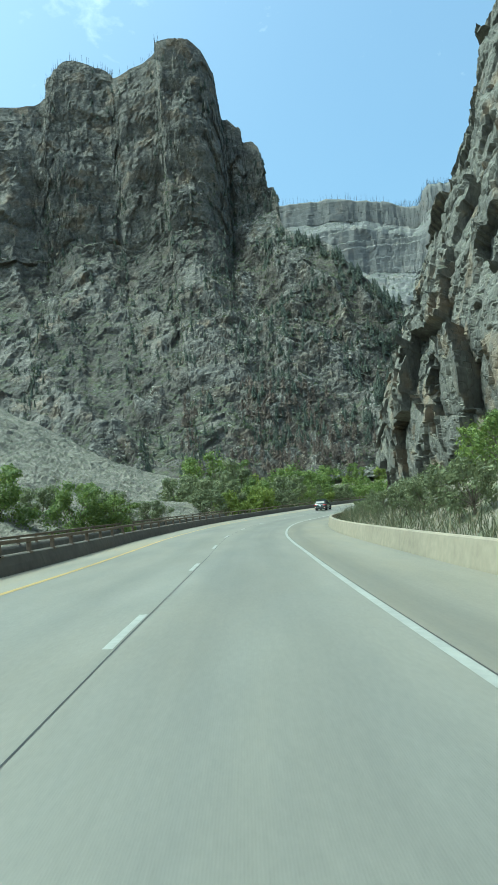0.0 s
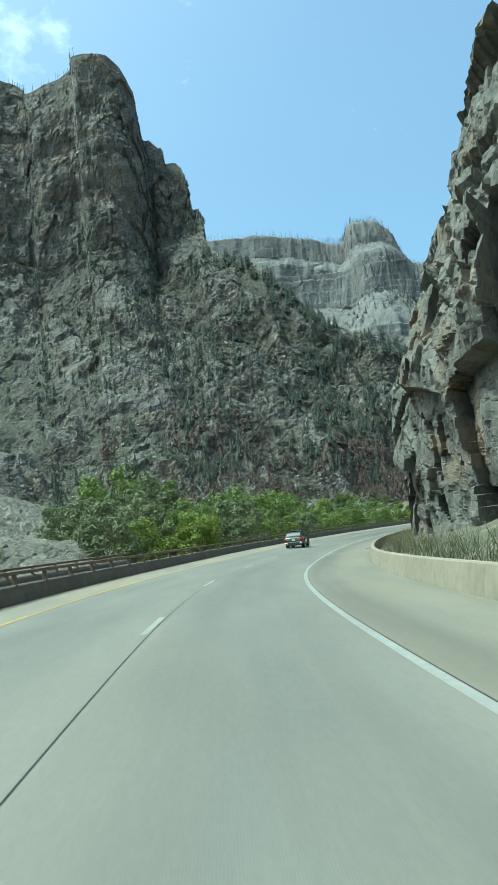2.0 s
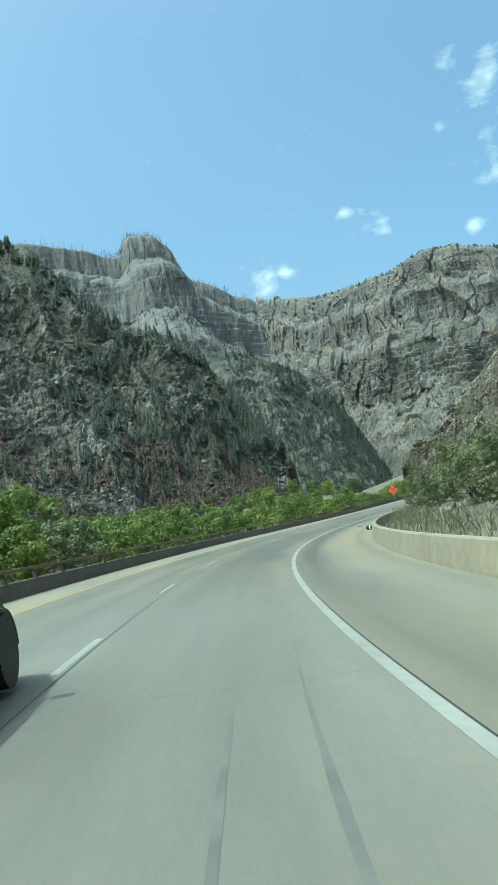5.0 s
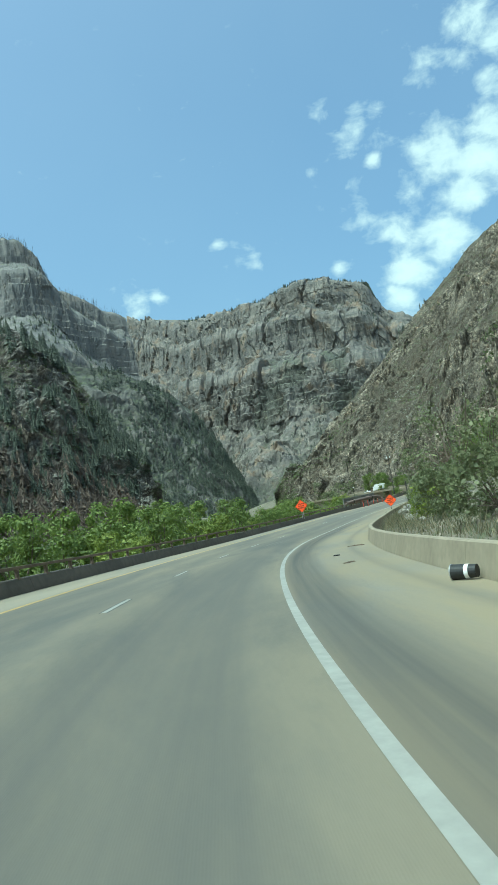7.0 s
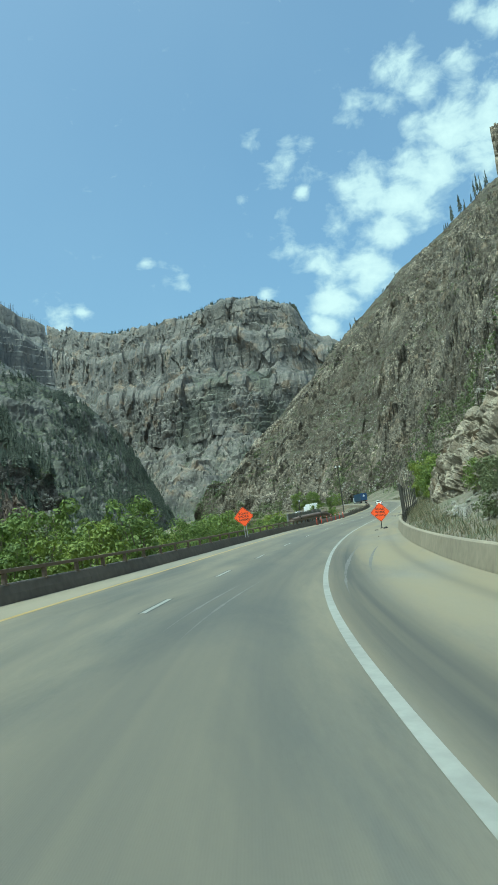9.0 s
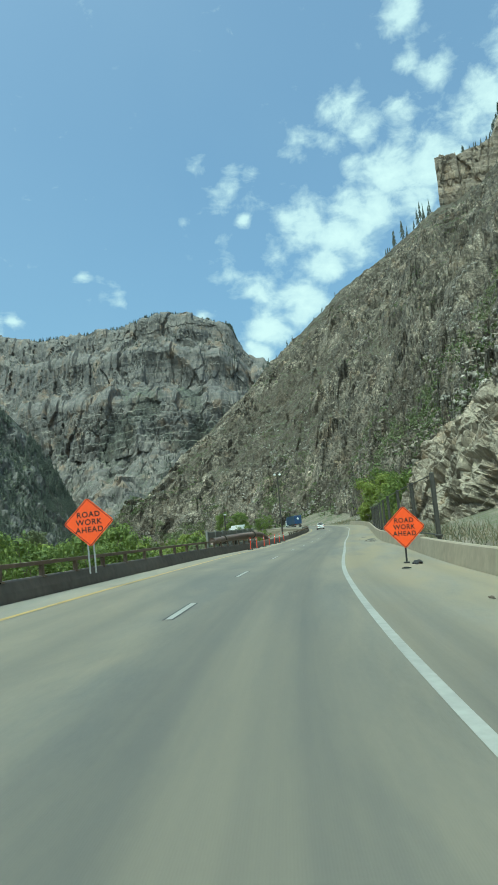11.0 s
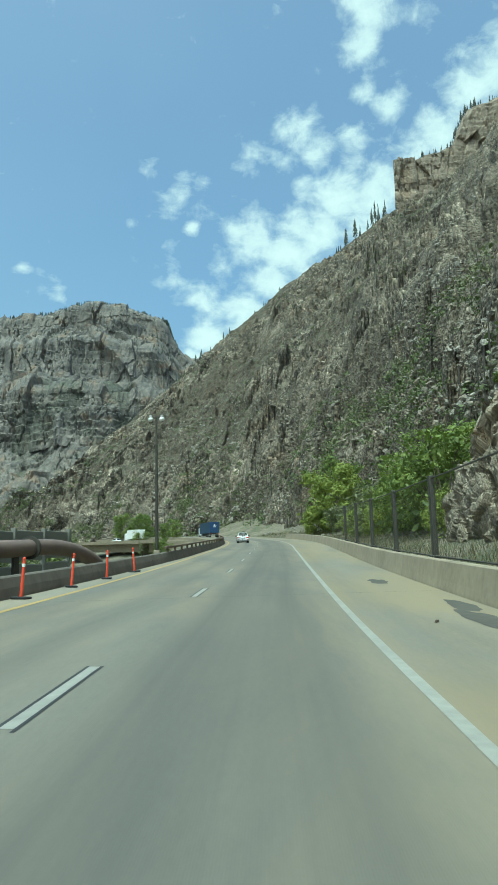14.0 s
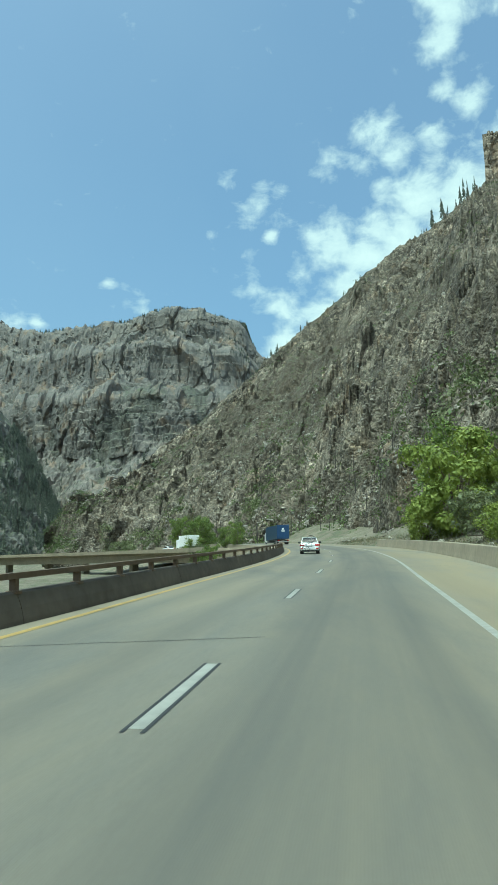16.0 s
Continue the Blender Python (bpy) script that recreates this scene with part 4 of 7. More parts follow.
hill = massif("talus_hill", [(150, 60, 4), (100, 128, 2), (96, 168, 0), (104, 196, 0), (122, 218, 1), (146, 236, 0), (172, 254, 0), (205, 276, 0), (245, 318, 0), (268, 350, 0), (284, 390, 0), (296, 435, 0), (302, 480, 0), (308, 545, 0)],
    [(650, -150, 470), (760, 30, 490), (820, 180, 500), (850, 300, 500), (845, 400, 470), (800, 500, 375), (731, 520, 332), (690, 552, 292), (626, 584, 240), (550, 616, 163), (480, 612, 108), (410, 593, 67), (360, 570, 37), (314, 552, 8)],
    [(0, 0), (0.03, 0.035), (0.12, 0.115), (0.3, 0.27), (0.55, 0.52), (0.8, 0.79), (1, 1)], 700, 440, MAT["talus"],
    folds=[(12, 90), (4, 30)], squash=1.0, ribs=(7.0, 38, 100, 0.45, 0.52), broken=[(2.8, 10), (2.0, 4.6), (1.1, 2.3)], tall=1.15, dip=25, heave=0.1, warped=0.12, crack=0.2, crest_wild=0.4, seed=19,
    label="steep rubble-covered hillside with scrub and pale boulders", category="mountain", kind="structure")

rim = massif("rim_cliff", [(752, 526, 335), (770, 506, 335), (788, 490, 335), (812, 464, 345), (832, 434, 350), (848, 384, 370), (852, 314, 380)],
    [(790, 540, 420), (800, 520, 422), (814, 500, 426), (822, 488, 436), (836, 474, 478), (852, 458, 492), (872, 404, 500), (890, 314, 510)],
    [(0, 0), (0.4, 0.15), (0.45, 0.45), (0.55, 0.55), (0.6, 0.97), (1, 1)], 200, 140, MAT["rim_rock"], folds=[(4, 30)], broken=[(4, 14), (1.5, 5)], beds=(2.5, 7), heave=0.02, warped=0.06, tall=0.4, crest_wild=0.3, back=(0.3, 1.5), seed=23,
    label="tan bedded rim cliff capping the hillside", category="cliff", kind="structure")

outcrop = massif("rock_outcrop", [(112, 208, 0), (114, 216, 0), (123.6, 228.0, 0), (130.5, 234.2, 0), (138.6, 240.0, 0.2), (146.6, 245.6, 0.3), (152.4, 250.0, 0.5), (157.5, 254.0, 0.6), (163.5, 254.0, 1.0), (171, 249, 2)],
    [(128, 196, 12), (131, 208, 14), (138, 219, 14), (143, 226, 13.5), (150, 232, 13), (156.5, 239, 13.2), (160, 245, 13.0), (162.5, 250.0, 11.0), (167.5, 249.5, 9), (174, 245, 8)],
    [(0, 0), (0.1, 0.3), (0.3, 0.6), (0.5, 0.9), (1, 1)], 260, 120, MAT["tan_rock"], folds=[(1.2, 7)], broken=[(1.3, 3.6), (0.6, 1.4), (0.22, 0.5)], crest_wild=1.0, back=(0.6, 2.0), seed=29, crack=0.2, dip=35, heave=0.05, warped=0.06, toward=(-0.97, 0.2),
    label="jagged tan and grey rock outcrop behind the fence", category="rock", kind="structure")

forest_slope = massif("forest_slope", [(250, 860, 0), (360, 880, 0), (450, 905, 0), (530, 950, 0), (595, 1000, 5), (628, 1050, 10), (646, 1080, 12), (658, 1093, 12)],
    [(300, 1170, 290), (420, 1150, 272), (500, 1136, 246), (556, 1126, 206), (598, 1122, 154), (628, 1116, 102), (648, 1108, 56), (662, 1100, 20)],
    [(0, 0), (0.4, 0.34), (0.75, 0.7), (1, 1)], 180, 110, MAT["forest_floor"], folds=[(12, 70), (4, 20)], broken=[(2.0, 14), (1.0, 6)], ribs=(6, 40, 110, 0.4, 0.3), tall=0.6, crest_wild=0.6, back=(0.1, 0.4), seed=37,
    label="dark forested slope in the throat of the canyon", category="mountain", kind="structure")

scree_fan = massif("scree_slope", [(-75, 118, 1), (-50, 140, 1), (-30, 165, 0.5), (-14, 188, 0.5), (0, 210, 0.5), (14, 232, 0.5)],
    [(-138, 212, 64), (-104, 232, 46), (-74, 242, 27), (-46, 248, 12), (-20, 254, 6), (5, 260, 3)],
    [(0, 0), (0.3, 0.26), (0.7, 0.68), (1, 1)], 220, 130, MAT["gravel"], folds=[(2.5, 18), (0.6, 5)], broken=[(0.3, 3), (0.2, 1.2)], squash=1.0, crest_wild=0.6, back=(0.3, 1.2), seed=31,
    label="pale grey gravel and scree slope above the river trees", category="scree", kind="structure")

BANK_S = (30, 48, 62, 76, 90, 104, 118, 132, 150, 170)
scree_bank = massif("gravel_bank", [tuple(on_road(s, float(left_edge(np.array([s]))[0]) + 7.2, -0.8)) for s in BANK_S],
    [tuple(on_road(s, float(left_edge(np.array([s]))[0]) + 16, h)) for s, h in zip(BANK_S, (0.8, 1.4, 2.4, 3.4, 2.8, 1.8, 1.2, 0.8, 0.4, 0.2))],
    [(0, 0), (0.3, 0.3), (0.7, 0.75), (1, 1)], 200, 60, MAT["gravel"], folds=[(0.7, 9), (0.2, 3)], broken=[(0.1, 0.9)], squash=1.0, crest_wild=0.8, back=(0.4, 1.2), seed=41,
    label="grey gravel bank above the lower carriageway", category="scree", kind="structure")

# the river
rs = np.linspace(150, 560, 60)
rv = np.concatenate([on_road(rs, left_edge(rs) + 14, -6.6), on_road(rs, left_edge(rs) + 78, -6.6)])
rv[:, 2] = np.concatenate([np.minimum(on_road(rs, 9.0, -6.6)[:, 2], -7.2)] * 2)
m, t, b = fresh("muddy_water")
p = coords(t)
t.links.new(ramp(t, noise_of(t, scaled(t, p, 0.12, 0.12, 0.12), 1.0, 5.0), [(0.4, (0.20, 0.17, 0.12)), (0.62, (0.36, 0.34, 0.29))]), b.inputs["Base Color"])
b.inputs["Roughness"].default_value = 0.15
bump(t, b, noise_of(t, p, 1.2, 5.0), 0.6, 0.2)
thing("river", mesh("river", rv, [(i, i + 1, 60 + i + 1, 60 + i) for i in range(59)]), m, "muddy pale brown river with broken water", "river", kind="structure")

# ---- plants ----


def leaf_mesh(name, clumps, leaves, size, rnd, core=0.0):
    """Many small leaves, each a bent quad, gathered in clumps (centre, radius)."""
    g = np.random.default_rng(rnd.randint(0, 10**9))
    c = np.repeat(np.array([tuple(q) for q, _ in clumps]), leaves, 0)
    r = np.repeat(np.array([q for _, q in clumps]), leaves)[:, None]
    d = g.normal(size=c.shape)
    d /= np.linalg.norm(d, axis=1, keepdims=True)
    p = c + d * (1, 1, 0.8) * r * g.uniform(0.68, 1.05, (len(c), 1))
    n = d * 1.7 + np.stack([g.uniform(-0.6, 0.6, len(c)), g.uniform(-0.6, 0.6, len(c)), g.uniform(-0.1, 1.1, len(c))], 1)
    n /= np.linalg.norm(n, axis=1, keepdims=True)
    a = np.cross(n, g.normal(size=c.shape))
    a /= np.linalg.norm(a, axis=1, keepdims=True)
    b = np.cross(n, a)
    s = size * g.uniform(0.6, 1.4, (len(c), 1))
    v = np.stack([p - a * s * 0.5, p + b * s * 0.32 + n * s * 0.1, p + a * s * 0.5, p - b * s * 0.32 + n * s * 0.1], 1).reshape(-1, 3)
    if not core:
        return mesh(name, v, np.arange(len(v)).reshape(-1, 4))
    # larger leaves in the shaded heart of each clump, so that little light passes through it
    k = 30
    c = np.repeat(np.array([tuple(q) for q, _ in clumps]), k, 0)
    r = np.repeat(np.array([q for _, q in clumps]), k)[:, None]
    p = c + g.normal(size=c.shape) * r * 0.34
    a = g.normal(size=c.shape)
    a /= np.linalg.norm(a, axis=1, keepdims=True)
    b = np.cross(a, g.normal(size=c.shape))
    b /= np.linalg.norm(b, axis=1, keepdims=True)
    s = np.minimum(r * core, 0.24) * g.uniform(0.6, 1.2, (len(c), 1))
    w = np.stack([p - a * s, p + b * s * 0.6, p + a * s, p - b * s * 0.6], 1).reshape(-1, 3)
    v = np.concatenate([v, w])
    return mesh(name, v, np.arange(len(v)).reshape(-1, 4))


def limb(bm, a, b, r0, r1, rnd, n=6, bends=3):
    a, b = Vector(a), Vector(b)
    last, r = a, r0
    for i in range(1, bends + 1):
        u = i / bends
        p = a.lerp(b, u) + Vector((rnd.uniform(-1, 1), rnd.uniform(-1, 1), rnd.uniform(-0.5, 0.5))) * (b - a).length * 0.05 * (1 if i < bends else 0)
        rr = r0 + (r1 - r0) * u
        tube(bm, last, p, r, rr, n, False)
        last, r = p, rr


def broadleaf(seed, height, spread, leaf, label, group, bare=0.0, size=0.25, leaves=140, name="tree"):
    """A tree: tapered trunk with limbs, and a crown of leaf clumps with gaps."""
    rnd = random.Random(seed)
    root = empty(name, Matrix(), label, "tree" if name == "tree" else "shrub", group)
    bm = bmesh.new()
    fork = height * rnd.uniform(0.12, 0.2)
    lean = Vector((rnd.uniform(-0.3, 0.3), rnd.uniform(-0.3, 0.3), fork))
    limb(bm, (0, 0, -0.6), lean, height * 0.028, height * 0.02, rnd, 8)
    clumps = []
    n = rnd.randint(17, 21)
    for i in range(n):
        az = i * 2.4 + rnd.uniform(-0.4, 0.4)
        up = (i + rnd.random()) / n
        rad = spread * (1 - 0.75 * abs(up - 0.42) ** 1.3) * rnd.uniform(0.45, 0.85)
        tip = Vector((math.cos(az) * rad, math.sin(az) * rad, height * (0.08 + 0.84 * up)))
        limb(bm, Vector((0, 0, -0.3)).lerp(lean, rnd.uniform(0.75, 1.0)), tip, height * 0.011, height * 0.003, rnd, 5)
        for _ in range(3 if bare else 1):
            q = tip + Vector((rnd.uniform(-1, 1), rnd.uniform(-1, 1), rnd.uniform(-0.3, 1))) * spread * 0.3
            limb(bm, tip.lerp(Vector((0, 0, height * 0.5)), 0.3), q, height * 0.004, height * 0.0012, rnd, 4, 2)
        if rnd.random() >= bare:
            clumps.append((tip, spread * rnd.uniform(0.26, 0.42)))
            clumps.append((tip + Vector((rnd.uniform(-1, 1), rnd.uniform(-1, 1), rnd.uniform(-0.6, 0.7))) * spread * 0.33, spread * rnd.uniform(0.16, 0.28)))
    part("trunk", bm, MAT["bark"], root)
    thing("crown", leaf_mesh("crown", clumps, leaves, size, rnd, 0.24 if bare < 0.2 else 0.16), leaf, parent=root)
    return root


def conifer_shape(v, f, base, height, wide, rnd, tiers=6, sparse=0.0):
    """Adds one conifer to lists of vertices and faces: a stem and tiers of drooping, jagged boughs."""
    base = Vector(base)
    k = len(v)
    r = height * 0.02
    for z, q in ((-1.5, r), (height * 0.98, r * 0.15)):
        for j in range(4):
            v.append(base + Vector((math.cos(j * 1.57) * q, math.sin(j * 1.57) * q, z)))
    for j in range(4):
        f.append((k + j, k + (j + 1) % 4, k + 4 + (j + 1) % 4, k + 4 + j))
    for i in range(tiers):
        u = i / tiers
        z0 = height * (0.12 + 0.86 * u)
        rad = wide * (1 - u) ** 0.8 * rnd.uniform(0.75, 1.15)
        n = 6
        top = len(v)
        v.append(base + Vector((0, 0, min(height, z0 + height * 0.22))))
        off = rnd.uniform(0, 6.28)
        ring = []
        for j in range(n * 2):
            a = off + j * math.pi / n
            q = rad * (rnd.uniform(0.8, 1.2) if j % 2 == 0 else 0.45)
            ring.append(len(v))
            v.append(base + Vector((math.cos(a) * q, math.sin(a) * q, z0 - (0.04 * height * rnd.random() if j % 2 == 0 else -0.03 * height))))
        for j in range(n * 2):
            if rnd.random() >= sparse:
                f.append((top, ring[j], ring[(j + 1) % (n * 2)]))


def snag_shape(v, f, base, height, rnd):
    """A dead burnt stem with a few broken boughs."""
    base = Vector(base)
    lean = Vector((rnd.uniform(-0.05, 0.05), rnd.uniform(-0.05, 0.05), 1)) * height
    k = len(v)
    r = height * 0.017 + 0.1
    for c, q in ((base - Vector((0, 0, 1.5)), r), (base + lean, r * 0.3)):
        for j in range(3):
            v.append(c + Vector((math.cos(j * 2.09) * q, math.sin(j * 2.09) * q, 0)))
    for j in range(3):
        f.append((k + j, k + (j + 1) % 3, k + 3 + (j + 1) % 3, k + 3 + j))
    for _ in range(5):
        u = rnd.uniform(0.35, 0.95)
        a = rnd.uniform(0, 6.28)
        p = base + lean * u
        q = p + Vector((math.cos(a), math.sin(a), 0.25)) * height * 0.13 * (1.1 - u)
        k = len(v)
        v += [p, p + Vector((0, 0, r * 0.9)), q]
        f.append((k, k + 1, k + 2))


def shrubs(places, lo, hi, flat, seed, leaves=64):
    """Low shrubs as domes of small leaves."""
    g = np.random.default_rng(seed)
    n = len(places)
    wide = g.uniform(lo, hi, (n, 1))
    a, e = g.uniform(0, 6.28, (n, leaves)), g.uniform(0.0, 1.4, (n, leaves))
    out = g.uniform(0.5, 1.05, (n, leaves)) * wide * g.uniform(0.75, 1.1, (n, leaves))
    p = np.stack([np.cos(a) * np.cos(e) * out, np.sin(a) * np.cos(e) * out, np.sin(e) * out * flat], -1) + places[:, None]
    d = g.normal(size=p.shape)
    d /= np.linalg.norm(d, axis=-1, keepdims=True)
    b = np.cross(d, g.normal(size=p.shape))
    b /= np.linalg.norm(b, axis=-1, keepdims=True)
    s = (wide * g.uniform(0.07, 0.17, (n, leaves)))[..., None]
    v = np.stack([p - d * s, p + b * s * 0.6, p + d * s, p - b * s * 0.6], 2).reshape(-1, 3)
    return v, np.arange(len(v)).reshape(-1, 4)


def boulders(places, lo, hi, seed):
    """Angular stones, many small ones for each large one: boxes with skewed corners and a cut-off edge."""
    g = np.random.default_rng(seed)
    n = len(places)
    size = lo + (hi - lo) * g.random(n) ** 2.2
    gold = (1 + 5**0.5) / 2
    c = np.array([(-1, gold, 0), (1, gold, 0), (-1, -gold, 0), (1, -gold, 0), (0, -1, gold), (0, 1, gold), (0, -1, -gold), (0, 1, -gold), (gold, 0, -1), (gold, 0, 1), (-gold, 0, -1), (-gold, 0, 1)]) / 1.9
    q = c[None] * g.uniform(0.55, 1.15, (n, 12, 1)) * g.uniform(0.55, 1.35, (n, 1, 3)) * (1, 1, 0.75)
    ang = g.uniform(0, 6.28, n)
    tip = g.uniform(-0.6, 0.6, n)
    x, y, z = q[..., 0], q[..., 1], q[..., 2]
    x, z = x * np.cos(tip)[:, None] - z * np.sin(tip)[:, None], x * np.sin(tip)[:, None] + z * np.cos(tip)[:, None]
    x, y = x * np.cos(ang)[:, None] - y * np.sin(ang)[:, None], x * np.sin(ang)[:, None] + y * np.cos(ang)[:, None]
    v = np.stack([x, y, z], -1) * size[:, None, None] * 0.5 + places[:, None]
    t = np.array([(0, 11, 5), (0, 5, 1), (0, 1, 7), (0, 7, 10), (0, 10, 11), (1, 5, 9), (5, 11, 4), (11, 10, 2), (10, 7, 6), (7, 1, 8), (3, 9, 4), (3, 4, 2), (3, 2, 6), (3, 6, 8), (3, 8, 9), (4, 9, 5), (2, 4, 11), (6, 2, 10), (8, 6, 7), (9, 8, 1)])
    return v.reshape(-1, 3), (t[None] + 12 * np.arange(n)[:, None, None]).reshape(-1, 3)


def scatter(grid, n, u0, u1, v0, v1, rnd, keep=None):
    """Random places on a landform's grid, between shares of its length and height."""
    nu, nv = grid.shape[:2]
    g = np.random.default_rng(rnd.randint(0, 10**9))
    got, have = [], 0
    for _ in range(40):
        i, j = g.uniform(u0, u1, n) * (nu - 2), g.uniform(v0, v1, n) * (nv - 2)
        a, b = (i % 1)[:, None], (j % 1)[:, None]
        i, j = i.astype(int), j.astype(int)
        p = (grid[i, j] * (1 - a) + grid[i + 1, j] * a) * (1 - b) + (grid[i, j + 1] * (1 - a) + grid[i + 1, j + 1] * a) * b
        if keep is not None:
            p = p[keep(p)]
        got.append(p)
        have += len(p)
        if have >= n:
            break
    return list(np.concatenate(got)[:n])


def woods(name, places, lo, hi, wide, material, label, seed, kind="conifer", sparse=0.0):
    rnd = random.Random(seed)
    if kind in ("shrub", "boulder"):
        at = np.array(places, float)
        v, f = shrubs(at, lo, hi, wide, seed, 26 if len(at) > 1400 else 40) if kind == "shrub" else boulders(at, lo, hi, seed)
    else:
        v, f = [], []
        for p in places:
            h = lo + (hi - lo) * rnd.random() ** 1.5
            if kind == "conifer":
                conifer_shape(v, f, p, h, h * wide * rnd.uniform(0.8, 1.2), rnd, 7 if hi > 9 else 5, sparse)
            else:
                snag_shape(v, f, p, h, rnd)
    return thing(name, mesh(name, v, f), material, label, {"conifer": "trees", "snag": "dead trees", "shrub": "shrubs", "boulder": "boulders"}[kind], kind="stuff")


def patchy(size, cut, seed):
    return lambda p: fbm(p / size, 3, seed) > cut


R = random.Random(11)
woods("conifers", scatter(peak, 2000, 0.05, 1, 0.0, 0.62, R, patchy(60, -0.1, 1)) + scatter(peak, 300, 0.05, 1, 0.62, 0.97, R), 2.5, 10, 0.22, MAT["needles"], "dark green conifers scattered over the burnt mountain side", 21)
woods("dead_trees", scatter(peak, 2600, 0.05, 1, 0.03, 0.9, R), 3, 9, 0, MAT["charred"], "thin charred dead trees on the burnt mountain side", 22, "snag")
woods("rim_snags", [peak[i, -1] for i in range(37, 160) if R.random() < 0.5], 3, 10, 0, MAT["charred"], "bare burnt trunks along the mountain crest", 23, "snag")
woods("spur_conifers", scatter(spur, 1700, 0.1, 1, 0.2, 0.99, R, patchy(40, -0.15, 2)), 2.5, 11, 0.27, MAT["needles"], "green conifers thick on the rocky spur", 24)
woods("spur_snags", scatter(spur, 700, 0, 1, 0.02, 0.7, R), 3, 8, 0, MAT["charred"], "burnt stems on the foot of the spur", 25, "snag")
woods("scorched_trees", scatter(spur, 1100, 0.08, 0.8, 0.03, 0.36, R, patchy(35, -0.1, 5)), 3.5, 10, 0.3, MAT["rust_needles"], "rust-brown scorched conifers below the spur", 26, sparse=0.35)
woods("slope_scrub", scatter(peak, 3000, 0.05, 1, 0.0, 0.6, R, patchy(50, -0.1, 6)) + scatter(spur, 2600, 0, 1, 0, 0.97, R, patchy(40, -0.15, 6)), 1.0, 3.2, 0.8, MAT["leaf_scrub"], "dull green scrub on the burnt slopes", 27, "shrub")
woods("spur_boulders", scatter(spur, 4000, 0, 1, 0, 0.6, R, patchy(25, 0.0, 9)) + scatter(peak, 2200, 0.05, 1, 0, 0.42, R, patchy(40, 0.05, 9)), 0.7, 3.2, 0, MAT["scree"], "pale rubble and boulders below the burnt slopes", 28, "boulder")
woods("wall_snags", [far_wall[i, -1 - R.randint(0, 6)] for i in range(300) for _ in range(2) if R.random() < 0.8] + scatter(far_wall, 900, 0, 1, 0.45, 1, R), 6, 20, 0, MAT["charred"], "bare burnt trunks along the distant canyon rim", 29, "snag")
woods("wall_conifers", scatter(far_wall, 600, 0, 1, 0.0, 0.5, R, patchy(120, -0.1, 3)), 4, 11, 0.27, MAT["needles"], "dark distant conifers below the canyon wall", 30)
woods("headwall_trees", [east_wall[i, -1 - R.randint(0, 2)] for i in range(14, 352) for _ in range(3)], 7, 19, 0.2, MAT["needles"], "fringe of conifers along the headwall rim", 31)
woods("headwall_conifers", scatter(east_wall, 600, 0.1, 0.9, 0.0, 0.35, R, patchy(100, -0.1, 4)) + scatter(east_wall, 260, 0.0, 0.9, 0.55, 0.72, R, patchy(100, 0, 4)), 3, 9, 0.27, MAT["needles"], "conifers on the ledges of the headwall", 32)
woods("throat_conifers", scatter(forest_slope, 3000, 0.15, 1, 0, 1, R, patchy(50, -0.3, 15)), 5, 15, 0.22, MAT["needles"], "thick dark conifers in the throat of the canyon", 39)


def near_hill(reach):
    return lambda p: np.hypot(p[:, 0] - 150, p[:, 1] - 260) < reach


woods("hill_boulders", scatter(hill, 15000, 0.22, 1, 0.0, 0.5, R, lambda p: near_hill(360)(p) & patchy(45, -0.05, 8)(p)), 0.35, 1.7, 0, MAT["boulder"], "grey and tan boulders strewn over the hillside", 33, "boulder")
woods("hill_rubble", scatter(hill, 8000, 0.3, 1, 0.0, 0.75, R, patchy(30, 0.1, 18)), 0.4, 2.0, 0, MAT["scree"], "pale blocky rubble chutes on the hillside", 34, "boulder")
woods("hill_scrub", scatter(hill, 4200, 0.2, 1, 0.0, 0.9, R, patchy(34, 0.02, 12)), 0.8, 2.8, 0.8, MAT["leaf_scrub"], "green scrub in patches on the hillside", 35, "shrub")
woods("hill_thicket", scatter(hill, 1500, 0.25, 1, 0.0, 0.38, R, patchy(26, 0.22, 44)), 1.2, 3.0, 0.85, MAT["leaf_olive"], "olive-green thickets in the gullies of the hillside", 45, "shrub")
woods("hill_snags", scatter(hill, 260, 0.2, 1, 0.02, 0.85, R, patchy(50, 0.12, 14)), 2.5, 7, 0, MAT["charred"], "sparse burnt stems on the hillside", 36, "snag")
woods("ridge_pines", [hill[i, -1 - R.randint(0, 2)] for i in range(229, 640) if R.random() < 0.1], 2, 8, 0.2, MAT["needles"], "scattered small pines along the hill's skyline", 37)
woods("skyline_pines", [hill[326 + 5 * k + R.randint(0, 4), -1 - R.randint(0, 4)] for k in range(11)], 10, 24, 0.12, MAT["needles"], "thin half-burnt pines below the rim cliff", 38, sparse=0.5)

woods("rim_pines", [rim[i, -1 - R.randint(0, 3)] for i in range(30, 200) if R.random() < 0.4], 5, 14, 0.16, MAT["needles"], "sparse pines on top of the rim cliff", 43, sparse=0.3)

